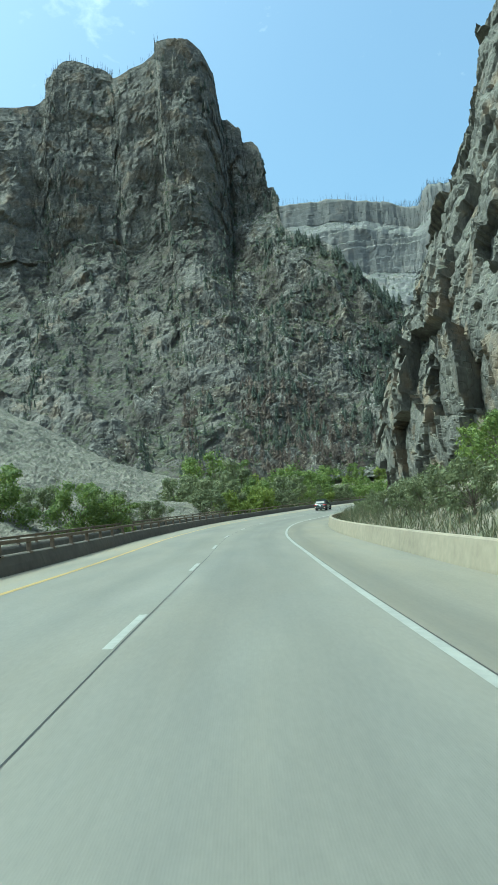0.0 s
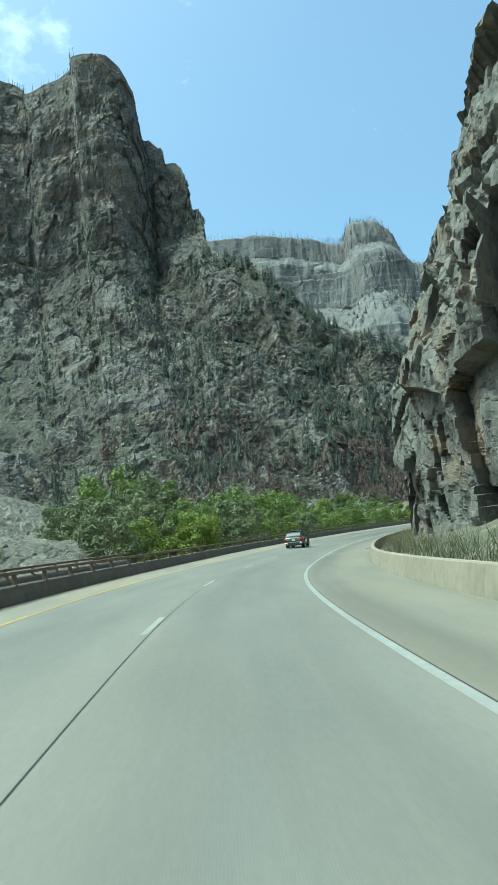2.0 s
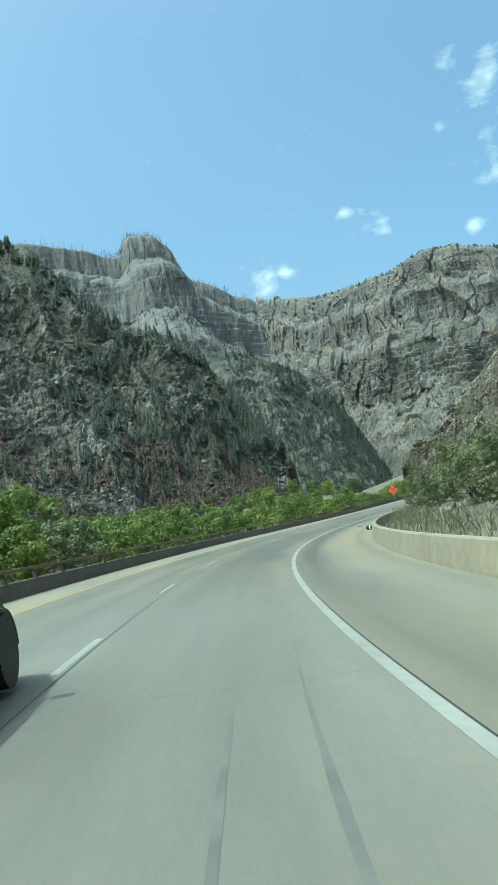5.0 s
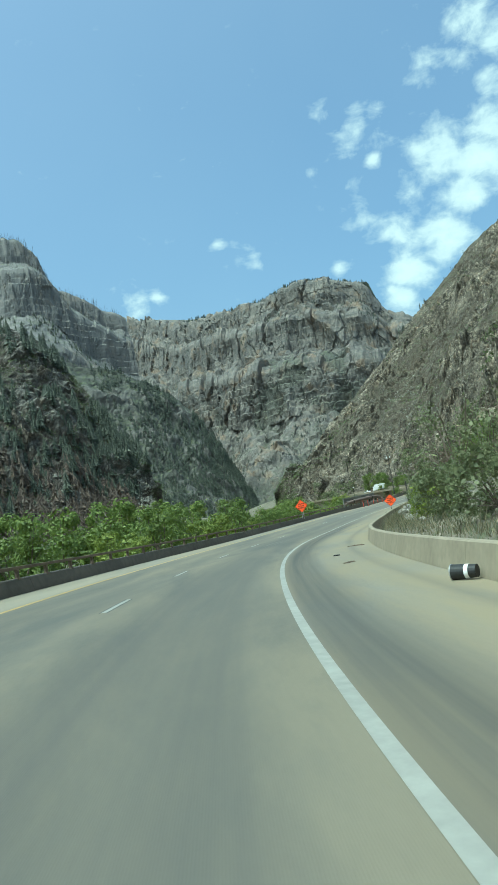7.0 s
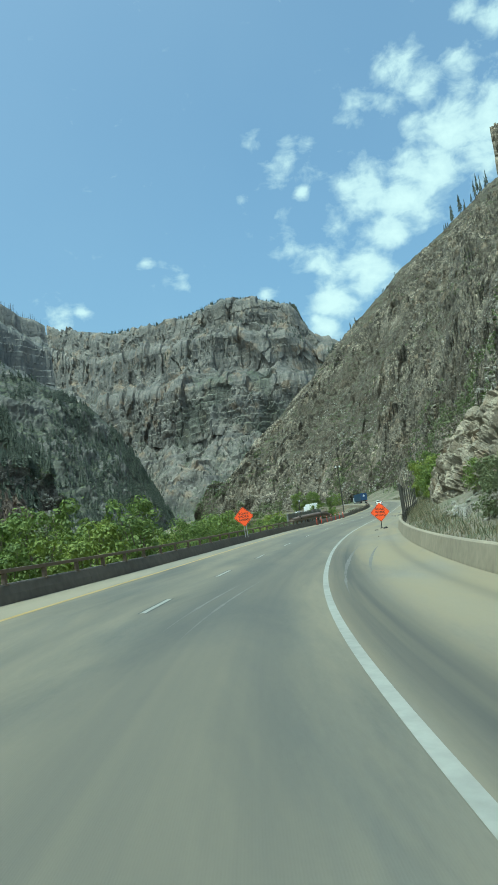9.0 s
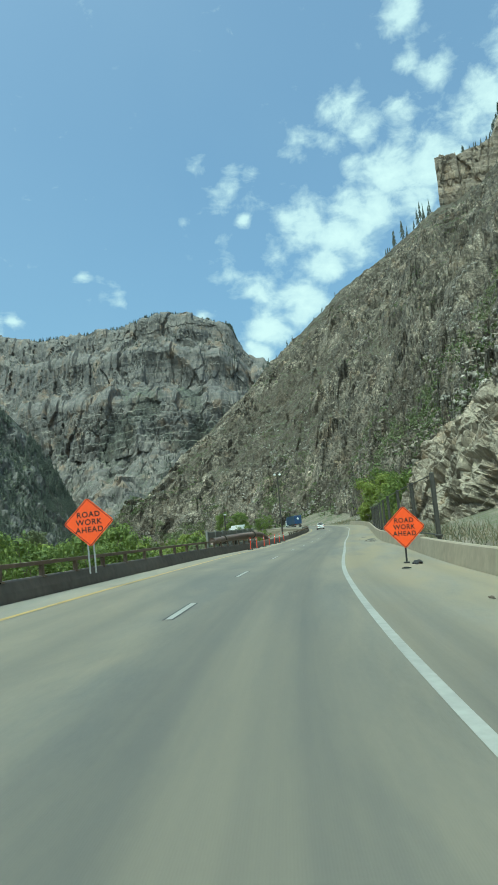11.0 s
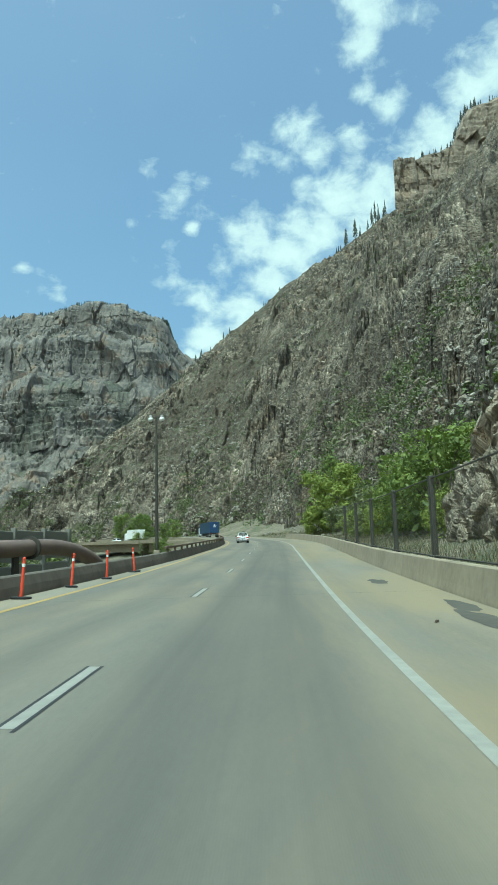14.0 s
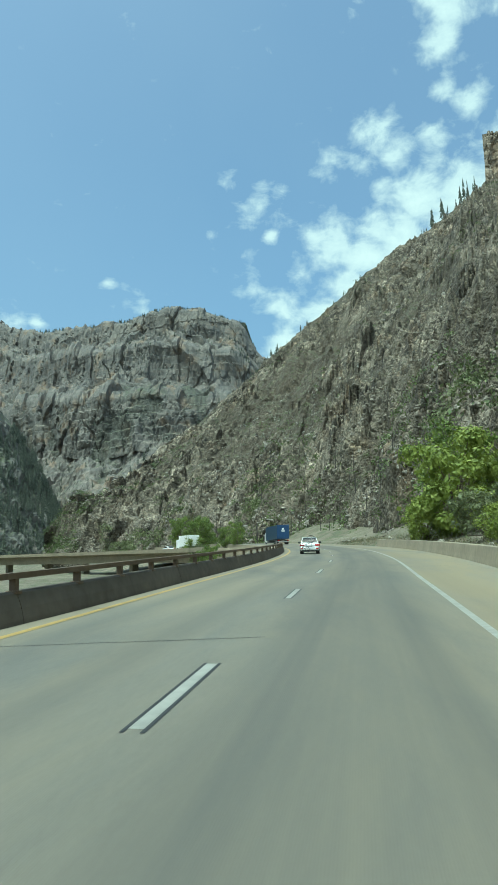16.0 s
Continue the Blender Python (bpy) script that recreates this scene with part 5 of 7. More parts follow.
# river-bank trees, as copies of a few kinds
KINDS = [broadleaf(101, 8.5, 3.6, MAT["leaf_green"], "bright green leafy cottonwood on the river bank", "river bank trees"),
         broadleaf(102, 7.5, 3.8, MAT["leaf_green"], "round bright green cottonwood on the river bank", "river bank trees"),
         broadleaf(103, 6.5, 3.4, MAT["leaf_olive"], "dull grey-green willow on the river bank", "river bank trees"),
         broadleaf(104, 6.0, 3.2, MAT["leaf_yellow"], "yellow-green young cottonwood on the river bank", "river bank trees"),
         broadleaf(105, 7.0, 3.3, MAT["leaf_olive"], "thin grey-green willow with bare twigs on the bank", "river bank trees", bare=0.35)]
first = set()
TR = random.Random(77)


def plant(kind, x, y, scale=1.0, z=None):
    z = height_at(x, y) if z is None else z
    m = pose(x, y, z, 0, 0, TR.uniform(0, 360)) @ Matrix.Scale(scale, 4)
    k = KINDS[kind]
    if kind in first:
        c = copy_thing(k, m)
        c.matrix_basis = m
    else:
        first.add(kind)
        k.matrix_basis = m


spots = [(58, 8, 0.75), (62, 13, 0.8), (55, 14, 0.9), (50, 17, 0.9), (44, 13, 0.8), (67, 9.5, 0.55), (80, 31, 0.55), (84, 40, 0.5), (92, 46, 0.6), (38, 15, 0.9), (32, 19, 1.0), (99, 30, 0.4), (72, 44, 0.5), (60, 5.5, 0.62), (66, 6.5, 0.5), (74, 6, 0.62), (80, 6.5, 0.62), (70, 9, 0.8), (78, 15, 0.75), (104, 9, 0.95), (109, 8, 1.1), (112, 13, 1.1), (70, 20, 0.8)]
for row, (d, sc) in enumerate(((6.0, 0.85), (11.5, 1.15), (18.5, 1.4), (27.0, 1.6))):
    for s in np.arange(76 + 3 * row, 272, 6.6 + 1.2 * row):
        if TR.random() < (0.6 if s < 110 else 0.92):
            q, e = float(s) + TR.uniform(-1.8, 1.8), d + TR.uniform(-2, 2.5)
            if q > 150 or (q > 104 and e < 12 + (q - 104) * 0.7):
                spots.append((q, e, sc))
for s, d, sc in spots:
    x, y, z = on_road(s, float(left_edge(np.array([s]))[0]) + d)
    mix = (0, 1, 2, 2, 4, 1) if s < 100 else (0, 1, 2, 2, 3, 4) if s < 150 else (0, 0, 1, 1, 3, 2)
    kd = TR.choice(mix)
    sc *= TR.uniform(0.8, 1.2)
    if s > 190:
        sc = max(0.35, min(sc, (float(z) + float(np.interp(s, [190, 215, 245], [7.5, 5.5, 2.6])) + TR.uniform(-1, 1) - height_at(x, y)) / (8.5, 7.5, 6.5, 6.0, 7.0)[kd]))
    plant(kd, float(x), float(y), sc)
for s in np.arange(268, 372, 4.5):
    far = TR.uniform(13, 30)
    x, y, z = on_road(float(s), float(left_edge(np.array([s]))[0]) + far)
    kd = TR.choice((0, 1, 2, 3, 3, 2))
    plant(kd, float(x), float(y), max(0.4, (float(z) + TR.uniform(-0.4, 1.3) + 0.03 * far - height_at(x, y)) / (8.5, 7.5, 6.5, 6.0)[kd]))
for x, y, crown_top, kd in ((121.5, 273.5, 3.6, 0), (127, 281, 3.4, 1), (117, 268.5, 3.0, 1)):
    plant(kd, x, y, (crown_top - height_at(x, y)) / (8.5 if kd == 0 else 7.5))
# far-bank trees below the spur
for k in range(34):
    u = k / 33
    x, y = -50 + 250 * u + TR.uniform(-8, 8), 330 + 60 * math.sin(u * 2.2) + 60 * u + TR.uniform(-14, 14)
    plant(TR.choice((0, 1, 2, 3, 1)), x, y, TR.uniform(0.9, 1.4))
# bushes behind the fence and at the road's far bend
for x, y, sc, kd in ((163, 247, 1.0, 3), (168, 251, 0.9, 1), (174, 255, 1.05, 3), (180, 258.5, 1.0, 3), (186, 263, 1.0, 1), (193, 268, 0.9, 3), (171, 246, 1.2, 2), (182, 253, 1.25, 1), (192, 260, 1.2, 2), (203, 270, 0.8, 1),
                     (215, 295.2, 1.75, 3), (215.6, 299.6, 0.8, 3), (224, 300, 1.5, 1)):
    plant(kd, x, y, sc)
# taller trees down on the bank at the bend, by the height of their tops
for x, y, crown_top, kd in ((257.5, 385, 7.6, 1), (262.5, 375.5, 10.5, 0), (267, 384, 10.0, 1), (276, 404, 13.5, 1), (284, 411, 14.5, 0), (290, 428, 15.5, 1), (248, 372, 6.0, 2), (233, 352, 4.5, 0), (225, 344, 3.8, 1)):
    plant(kd, x, y, (crown_top - height_at(x, y)) / (8.5 if kd == 0 else 7.5))
# shrubs behind the shoulder barrier
ROADSIDE = [broadleaf(121, 4.6, 2.6, MAT["leaf_green"], "bright green bush at the foot of the cliff", "roadside bushes", size=0.13, leaves=90, name="bush"),
            broadleaf(122, 7.5, 3.9, MAT["leaf_olive"], "half-bare olive shrub tree behind the barrier", "roadside bushes", bare=0.45, size=0.13, leaves=95, name="bush"),
            broadleaf(123, 2.2, 1.6, MAT["leaf_yellow"], "low bright green bush behind the barrier", "roadside bushes", size=0.11, leaves=100, name="bush"),
            broadleaf(124, 3.2, 2.0, MAT["leaf_olive"], "grey-green brush behind the barrier", "roadside bushes", bare=0.08, size=0.11, leaves=100, name="bush")]
used = set()
for kd, s, l, sc in (*((R.choice((0, 2, 2, 3)), 327 + 4.6 * k, -8.6 + R.uniform(-1.2, 0.8), R.uniform(1.0, 1.55)) for k in range(13)), (0, 46, -13.5, 0.8), (0, 40, -13.0, 0.75), (3, 56, -7.2, 0.5), (3, 64, -7.0, 0.4), (3, 48, -6.8, 0.5), (3, 40, -6.9, 0.6), (3, 44, -8.0, 0.6), (3, 60, -6.4, 0.4), (3, 36, -7.0, 0.6), (3, 32, -7.2, 0.7), (3, 28, -7.0, 0.7),
                     (1, 209, -12.0, 1.05), (1, 217, -15.5, 1.0), (3, 200, -9.5, 1.0), (2, 196, -8.6, 0.9), (2, 199, -9.5, 0.8), (3, 190, -8.5, 0.8), (3, 180, -8.5, 0.9), (1, 134, -12.5, 0.9),
                     (3, 140, -9, 0.9), (3, 150, -9.5, 1.0), (3, 160, -9, 0.8), (0, 222, -17, 1.2), (0, 232, -15, 1.0), (3, 226, -9, 0.7), (3, 262, -14, 1.2), (0, 268, -13, 0.8)):
    x, y, _ = on_road(s, l)
    m = pose(x, y, height_at(x, y), 0, 0, TR.uniform(0, 360)) @ Matrix.Scale(sc, 4)
    if kd in used:
        copy_thing(ROADSIDE[kd], m).matrix_basis = m
    else:
        used.add(kd)
        ROADSIDE[kd].matrix_basis = m

MAT["rust_leaf"] = leafy("dry_russet_leaves", (0.10, 0.07, 0.05), (0.20, 0.14, 0.095), 0.2)
russet = broadleaf(131, 5.2, 2.6, MAT["rust_leaf"], "dry russet shrub with bare twigs behind the barrier", "roadside bushes", bare=0.55, size=0.08, leaves=60, name="bush")
rx_, ry_, _ = on_road(219, -10.5)
russet.matrix_basis = pose(rx_, ry_, height_at(rx_, ry_))

# weeds and grass along the barriers
gv, gf, dv, df = [], [], [], []
GR = random.Random(31)
for _ in range(33000):
    s = GR.uniform(8, 455)
    d = 0.5 + abs(GR.gauss(0, 1.7))
    l = float(np.interp(s, *RIGHT_BARRIER)) - 0.5 - d
    x, y, _ = on_road(s, l)
    dry = GR.random() < (0.2 if s < 85 else 0.62)
    v, f = (dv, df) if dry else (gv, gf)
    z = None
    h = (0.15 + 0.75 * GR.random() ** 1.6) * (1.45 if s < 85 else 1.0)
    a = GR.uniform(0, 6.28)
    w = GR.uniform(0.008, 0.022)
    k = len(v)
    tip = (GR.gauss(0, 0.4), GR.gauss(0, 0.4))
    v += [(x - math.cos(a) * w, y - math.sin(a) * w, 0), (x + math.cos(a) * w, y + math.sin(a) * w, 0), (x + tip[0] * h, y + tip[1] * h, h)]
    f.append((k, k + 1, k + 2))
for nm, v, f, mt, lb in (("green_weeds", gv, gf, "green_grass", "tall grey-green weeds behind the barrier"), ("dry_weeds", dv, df, "dry_grass", "dry straw-coloured grass behind the barrier")):
    arr = np.array(v)
    arr[:, 2] += np.repeat(ground_height(arr[::3, 0], arr[::3, 1]), 3) - 0.05
    thing(nm, mesh(nm, arr, f), MAT[mt], lb, "grass", kind="stuff")
rb = []
for _ in range(420):
    s = GR.choice((GR.uniform(205, 250), GR.uniform(120, 260), GR.uniform(215, 240)))
    l = float(np.interp(s, *RIGHT_BARRIER)) - GR.uniform(3.0, 16)
    x, y, _ = on_road(s, l)
    rb.append((x, y, height_at(x, y) + 0.1))
for _ in range(260):
    s = GR.uniform(372, 462)
    x, y, _ = on_road(s, float(np.interp(s, *RIGHT_BARRIER)) - GR.uniform(2.0, 22))
    rb.append((x, y, height_at(x, y) + 0.1))
for _ in range(60):
    s, l = GR.gauss(206, 3.2), GR.gauss(-9.0, 1.1)
    x, y, _ = on_road(s, min(l, -6.5))
    rb.append((x, y, height_at(x, y) + GR.uniform(0.0, 0.7)))
woods("fallen_rocks", rb, 0.2, 1.3, 0, MAT["scree"], "pale fallen rocks among the weeds beside the road", 41, "boulder")

# the dark fir that hangs from the cliff's end
fir = empty("fir_tree", pose(25.9, 117.2, 7.4, 0, 0, 0), "dark green fir leaning out from the cliff's end", "tree")
FR = random.Random(9)
bm = bmesh.new()
limb(bm, (1.5, 0, -3.0), (-0.2, 0, 11.0), 0.2, 0.03, FR, 8, 6)
clumps = []
for i in range(60):
    u = (i + FR.random()) / 60
    c = Vector((1.5 - 1.7 * u, 0, -2.5 + 13.2 * u))
    a = FR.uniform(0, 6.28)
    r = (1.3 - 0.85 * u) * FR.uniform(1.3, 2.7)
    tip = c + Vector((math.cos(a) * r, math.sin(a) * r, -0.3 * r * FR.uniform(0.2, 1.0) + 0.3))
    limb(bm, c, tip, 0.045, 0.01, FR, 5, 3)
    for q in (0.25, 0.4, 0.55, 0.7, 0.82, 0.93, 1.03):
        clumps.append((c.lerp(tip, q) + Vector((FR.uniform(-0.2, 0.2), FR.uniform(-0.2, 0.2), FR.uniform(-0.15, 0.1))), FR.uniform(0.22, 0.42)))
part("trunk", bm, MAT["bark"], fir)
thing("foliage", leaf_mesh("foliage", clumps, 60, 0.13, FR), MAT["needles"], parent=fir)

# ---- fence, signs, poles and works ----
MAT["fence_steel"] = plain("dark_fence_steel", (0.07, 0.065, 0.055), 0.6, 0.5, 6.0, 0.25)
MAT["galvanised"] = plain("galvanised_steel", (0.36, 0.36, 0.35), 0.5, 0.7, 6.0, 0.15)
MAT["orange"] = plain("orange_sign_sheet", (0.90, 0.10, 0.012), 0.45, 0, 9.0, 0.06, 0.0004)
MAT["black"] = plain("black_paint", (0.015, 0.015, 0.015), 0.6, 0, 9.0, 0.2, 0.0005)
MAT["rubber"] = plain("rubber", (0.02, 0.02, 0.02), 0.85, 0, 20.0, 0.25, 0.001)
MAT["red_orange"] = plain("faded_orange_plastic", (0.62, 0.07, 0.03), 0.55, 0, 7.0, 0.2, 0.001)
MAT["white_band"] = plain("reflective_white", (0.75, 0.75, 0.74), 0.4, 0, 12.0, 0.08, 0.0005)
MAT["pipe"] = plain("brown_pipe", (0.17, 0.125, 0.105), 0.6, 0.1, 1.5, 0.2, 0.003)
MAT["panel"] = plain("grey_panel", (0.19, 0.19, 0.165), 0.7, 0.2, 1.2, 0.15, 0.003)


def chain_link(w, h, pitch=0.28, wire=0.012):
    """Woven wire: crossing diagonal strips."""
    v, f = [], []

    def strip(a, b):
        d = (Vector(b) - Vector(a))
        n = Vector((-d.z, 0, d.x)).normalized() * wire
        k = len(v)
        v.extend([Vector(a) - n, Vector(b) - n, Vector(b) + n, Vector(a) + n])
        f.append((k, k + 1, k + 2, k + 3))
    x = -h
    while x < w:
        for sgn in (1, -1):
            x0, z0, x1, z1 = x, 0.0, x + h, h
            if x0 < 0:
                z0 = -x0
                x0 = 0.0
            if x1 > w:
                z1 = h - (x1 - w)
                x1 = w
            if x1 > x0:
                strip((x0, 0.012 * sgn, z0 if sgn > 0 else h - z0), (x1, 0.012 * sgn, z1 if sgn > 0 else h - z1))
        x += pitch
    return v, f


POSTS = [258.4 + 8.9 * k for k in range(12)]
for k in range(len(POSTS) - 1):
    s0, s1 = POSTS[k], POSTS[k + 1]
    a = Vector(on_road(s0, float(right_edge(np.array([s0]))[0]) - 0.62, 0.0))
    b = Vector(on_road(s1, float(right_edge(np.array([s1]))[0]) - 0.62, 0.0))
    d = b - a
    root = empty("rockfall_fence", Matrix.Translation(a) @ pose(0, 0, 0, 0, 0, math.degrees(math.atan2(d.y, d.x))), "dark chain-link rockfall fence bay on steel posts", "fence", "fence bays")
    bm = bmesh.new()
    box(bm, -0.13, 0.13, -0.10, 0.10, -0.5, 3.9, 0.02, 1)
    box(bm, -0.2, 0.2, -0.17, 0.17, 0.86, 0.98, 0.02, 1)
    part("post", bm, MAT["fence_steel"], root)
    v, f = chain_link(d.length, 2.9, 0.28, 0.006)
    me = mesh("wire_mesh", [(p.x, p.y, p.z + 0.92 + d.z * p.x / d.length) for p in v], f)
    thing("wire_mesh", me, MAT["fence_steel"], parent=root)
    for z in (0.95, 3.8):
        bm = bmesh.new()
        tube(bm, (0, 0, z), (d.length, 0, z + d.z), 0.03, n=6)
        part("cable", bm, MAT["fence_steel"], root)


def lettering(text, size, parent, m, material, name="lettering"):
    c = bpy.data.curves.new(name, "FONT")
    c.body, c.size, c.align_x, c.align_y = text, size, "CENTER", "CENTER"
    c.space_character, c.offset = 1.12, size * 0.02
    tmp = bpy.data.objects.new(name, c)
    scene.collection.objects.link(tmp)
    me = bpy.data.meshes.new_from_object(tmp.evaluated_get(bpy.context.evaluated_depsgraph_get()))
    bpy.data.objects.remove(tmp)
    me.transform(m)
    return thing(name, me, material, parent=parent)


def diamond(bm, r, y, thick, corner=0.1):
    """A diamond plate facing -y, with rounded corners."""
    pts = []
    for q in range(4):
        a = q * math.pi / 2
        for e in (-0.5, -0.2, 0.2, 0.5):
            c = Vector((math.cos(a), 0, math.sin(a))) * (r - corner * 1.414)
            pts.append(c + Vector((math.cos(a + e * math.pi / 2), 0, math.sin(a + e * math.pi / 2))) * corner)
    front = [bm.verts.new((p.x, y, p.z)) for p in pts]
    rear = [bm.verts.new((p.x, y + thick, p.z)) for p in pts]
    bm.faces.new(front)
    bm.faces.new(rear[::-1])
    n = len(pts)
    for i in range(n):
        bm.faces.new((front[(i + 1) % n], front[i], rear[i], rear[(i + 1) % n]))


def work_sign(m, centre, label, stand):
    """A diamond warning sign facing -y, its middle at the height given."""
    root = empty("road_sign", m, label, "sign", "road work signs")
    up = Matrix.Translation((0, 0, centre))
    r = 0.88
    bm = bmesh.new()
    diamond(bm, r, 0, 0.012)
    bm.transform(up)
    plate = part("plate", bm, MAT["orange"], root, "orange diamond plate")
    bm = bmesh.new()
    inner, outer = r - 0.075, r - 0.045
    for q in range(4):
        a0, a1 = q * math.pi / 2, (q + 1) * math.pi / 2
        p = [Vector((math.cos(a), 0, math.sin(a))) for a in (a0, a1)]
        vs = [bm.verts.new(tuple(v)) for v in (p[0] * outer + Vector((0, -0.004, 0)), p[1] * outer + Vector((0, -0.004, 0)), p[1] * inner + Vector((0, -0.004, 0)), p[0] * inner + Vector((0, -0.004, 0)))]
        bm.faces.new(vs)
    bm.transform(up)
    part("border", bm, MAT["black"], plate, "thin black border")
    for text, dz in (("ROAD", 0.27), ("WORK", 0.0), ("AHEAD", -0.27)):
        lettering(text, 0.27, plate, up @ Matrix.Translation((0, -0.005, dz)) @ pose(0, 0, 0, 90, 0, 0), MAT["black"])
    if stand:
        bm = bmesh.new()
        box(bm, -0.035, 0.035, 0.02, 0.07, 0.12, centre + 0.5, 0.008, 1)
        part("mast", bm, MAT["black"], root)
        bm = bmesh.new()
        box(bm, -0.11, 0.11, -0.06, 0.16, 0.1, 0.42, 0.02, 1)
        part("spring_base", bm, MAT["black"], root)
        for a in (35, 145, 215, 325):
            bm = bmesh.new()
            c, s = math.cos(radians(a)), math.sin(radians(a))
            tube(bm, (0, 0.05, 0.16), (c * 0.85, 0.05 + s * 0.6, 0.03), 0.022, n=6)
            part("leg", bm, MAT["red_orange"], root, "orange steel leg")
    else:
        for x in (-0.1, 0.1):
            bm = bmesh.new()
            box(bm, x - 0.03, x + 0.03, 0.014, 0.05, -0.1, centre + 0.5, 0.006, 1)
            part("post", bm, MAT["galvanised"], root)
    return root


work_sign(pose(96.4, 216.7, -1.82, 0, 2, -45), 1.82, "orange diamond road work sign on a folding stand", True)
sx, sy = 85.3, 222.5
sgn_s, sgn_l, _ = nearest(np.array([sx]), np.array([sy]))
top = float(on_road(float(sgn_s[0]), float(sgn_l[0]), 0.62)[2])
work_sign(pose(sx, sy, top, 0, -2, -38), 1.12 - top, "orange diamond road work sign on the median barrier", False)

# street lamp with two heads
pz = float(on_road(339.0, 9.2, 0.5)[2])
lamp = empty("street_lamp", pose(155.9, 275.5, pz, 0, 0, 36), "tall dark lamp post with two white camera-like heads", "street lamp")
bm = bmesh.new()
tube(bm, (0, 0, 0), (0, 0, 11.0 - pz), 0.13, 0.075, 12)
part("pole", bm, MAT["fence_steel"], lamp)
bm = bmesh.new()
box(bm, -0.22, 0.22, -0.22, 0.22, -0.6, 0.05, 0.02, 1)
part("base_plate", bm, MAT["barrier"], lamp)
bm = bmesh.new()
tube(bm, (0, -0.5, 10.95 - pz), (0, 0.5, 10.95 - pz), 0.04, n=8)
part("cross_arm", bm, MAT["fence_steel"], lamp)
for y in (-0.42, 0.42):
    bm = bmesh.new()
    bmesh.ops.create_uvsphere(bm, u_segments=14, v_segments=8, radius=0.2)
    for v in bm.verts:
        v.co = Vector((v.co.x, v.co.y + y, v.co.z * 0.8 + 10.8 - pz))
    head = part("lamp_head", bm, MAT["white_band"], lamp, "white lamp head")
    bm = bmesh.new()
    tube(bm, (0, y, 10.92 - pz), (0, y, 11.12 - pz), 0.13, 0.1, 10)
    part("cap", bm, MAT["galvanised"], head)

# flexible delineator posts
tub = None
for s, l in ((291.0, 8.85), (295.7, 8.85), (301.2, 8.8), (305.6, 8.8), (310.0, 8.7), (314.5, 8.6), (319.5, 8.5)):
    m = beside(s, l, 0.0, TR.uniform(0, 90)) @ pose(0, 0, 0, TR.uniform(-5, 5), TR.uniform(-4, 4), 0)
    if tub is None:
        tub = empty("delineator_post", m, "faded red-orange delineator post with white bands", "delineator", "delineators")
        bm = bmesh.new()
        box(bm, -0.24, 0.24, -0.2, 0.2, 0.0, 0.07, 0.03, 2)
        part("rubber_base", bm, MAT["rubber"], tub, "black rubber base")
        bm = bmesh.new()
        tube(bm, (0, 0, 0.06), (0, 0, 1.08), 0.05, 0.042, 12)
        post = part("post", bm, MAT["red_orange"], tub)
        bm = bmesh.new()
        bmesh.ops.create_uvsphere(bm, u_segments=12, v_segments=6, radius=0.05)
        for v in bm.verts:
            v.co.z = v.co.z * 1.2 + 1.12
        part("handle_top", bm, MAT["red_orange"], post)
        for z in (0.9,):
            bm = bmesh.new()
            tube(bm, (0, 0, z), (0, 0, z + 0.09), 0.049, 0.048, 12)
            part("band", bm, MAT["white_band"], post, "white reflective band")
    else:
        copy_thing(tub, m)

# works beside the median: steel panel wall and a large pipe on top of it
pa, pb = Vector(on_road(300.5, 15.0, -0.35)), Vector(on_road(325.5, 13.6, -0.35))
d = pb - pa
wall_root = empty("panel_wall", Matrix.Translation(pa) @ pose(0, 0, 0, 0, 0, math.degrees(math.atan2(d.y, d.x))), "grey steel panel wall between upright columns beside the works", "panel wall")
n = 7
for k in range(n + 1):
    x = d.length * k / n
    z = d.z * k / n
    bm = bmesh.new()
    box(bm, x - 0.11, x + 0.11, -0.12, 0.12, z - 6.0, z + 2.48, 0.02, 1)
    part("column", bm, MAT["panel"], wall_root)
    if k < n:
        for z0, z1 in ((-2.6, 0.75), (0.95, 2.4)):
            bm = bmesh.new()
            box(bm, x + 0.2, x + d.length / n - 0.2, -0.05, 0.05, z + z0, z + z1, 0.03, 1)
            part("panel", bm, MAT["panel"], wall_root)
cam_post = empty("camera_post", Matrix.Translation(pa.lerp(pb, 0.35)) , "thin post with a white camera above the panels", "camera post")
bm = bmesh.new()
tube(bm, (0, 0, 0), (0, 0, 4.4), 0.06, n=8)
part("pole", bm, MAT["fence_steel"], cam_post)
bm = bmesh.new()
box(bm, -0.05, 0.3, -0.08, 0.08, 4.25, 4.42, 0.03, 2)
part("camera_housing", bm, MAT["white_band"], cam_post, "white camera housing")

pipe = empty("pipe", Matrix(), "thick brown flanged pipe bending down behind the median barrier", "pipe")
line = [Vector(on_road(s, l, h)) for s, l, h in ((299.6, 14.3, 1.0), (302, 14.1, 1.0), (305, 13.9, 1.1), (310, 13.3, 1.2), (314, 12.5, 1.25), (317.5, 11.9, 1.25), (319.8, 11.5, 1.0), (321.6, 11.2, 0.55), (322.8, 11.0, 0.0), (323.6, 10.9, -0.9))]
pts = [Vector(p) for p in curve_through([tuple(q) for q in line], 60)]
v, f = [], []
for i, p in enumerate(pts):
    t_ = (pts[min(i + 1, 59)] - pts[max(i - 1, 0)]).normalized()
    a = t_.cross(Vector((0, 0, 1))).normalized()
    b_ = a.cross(t_)
    for j in range(16):
        v.append(p + (a * math.cos(j * math.pi / 8) + b_ * math.sin(j * math.pi / 8)) * 0.36)
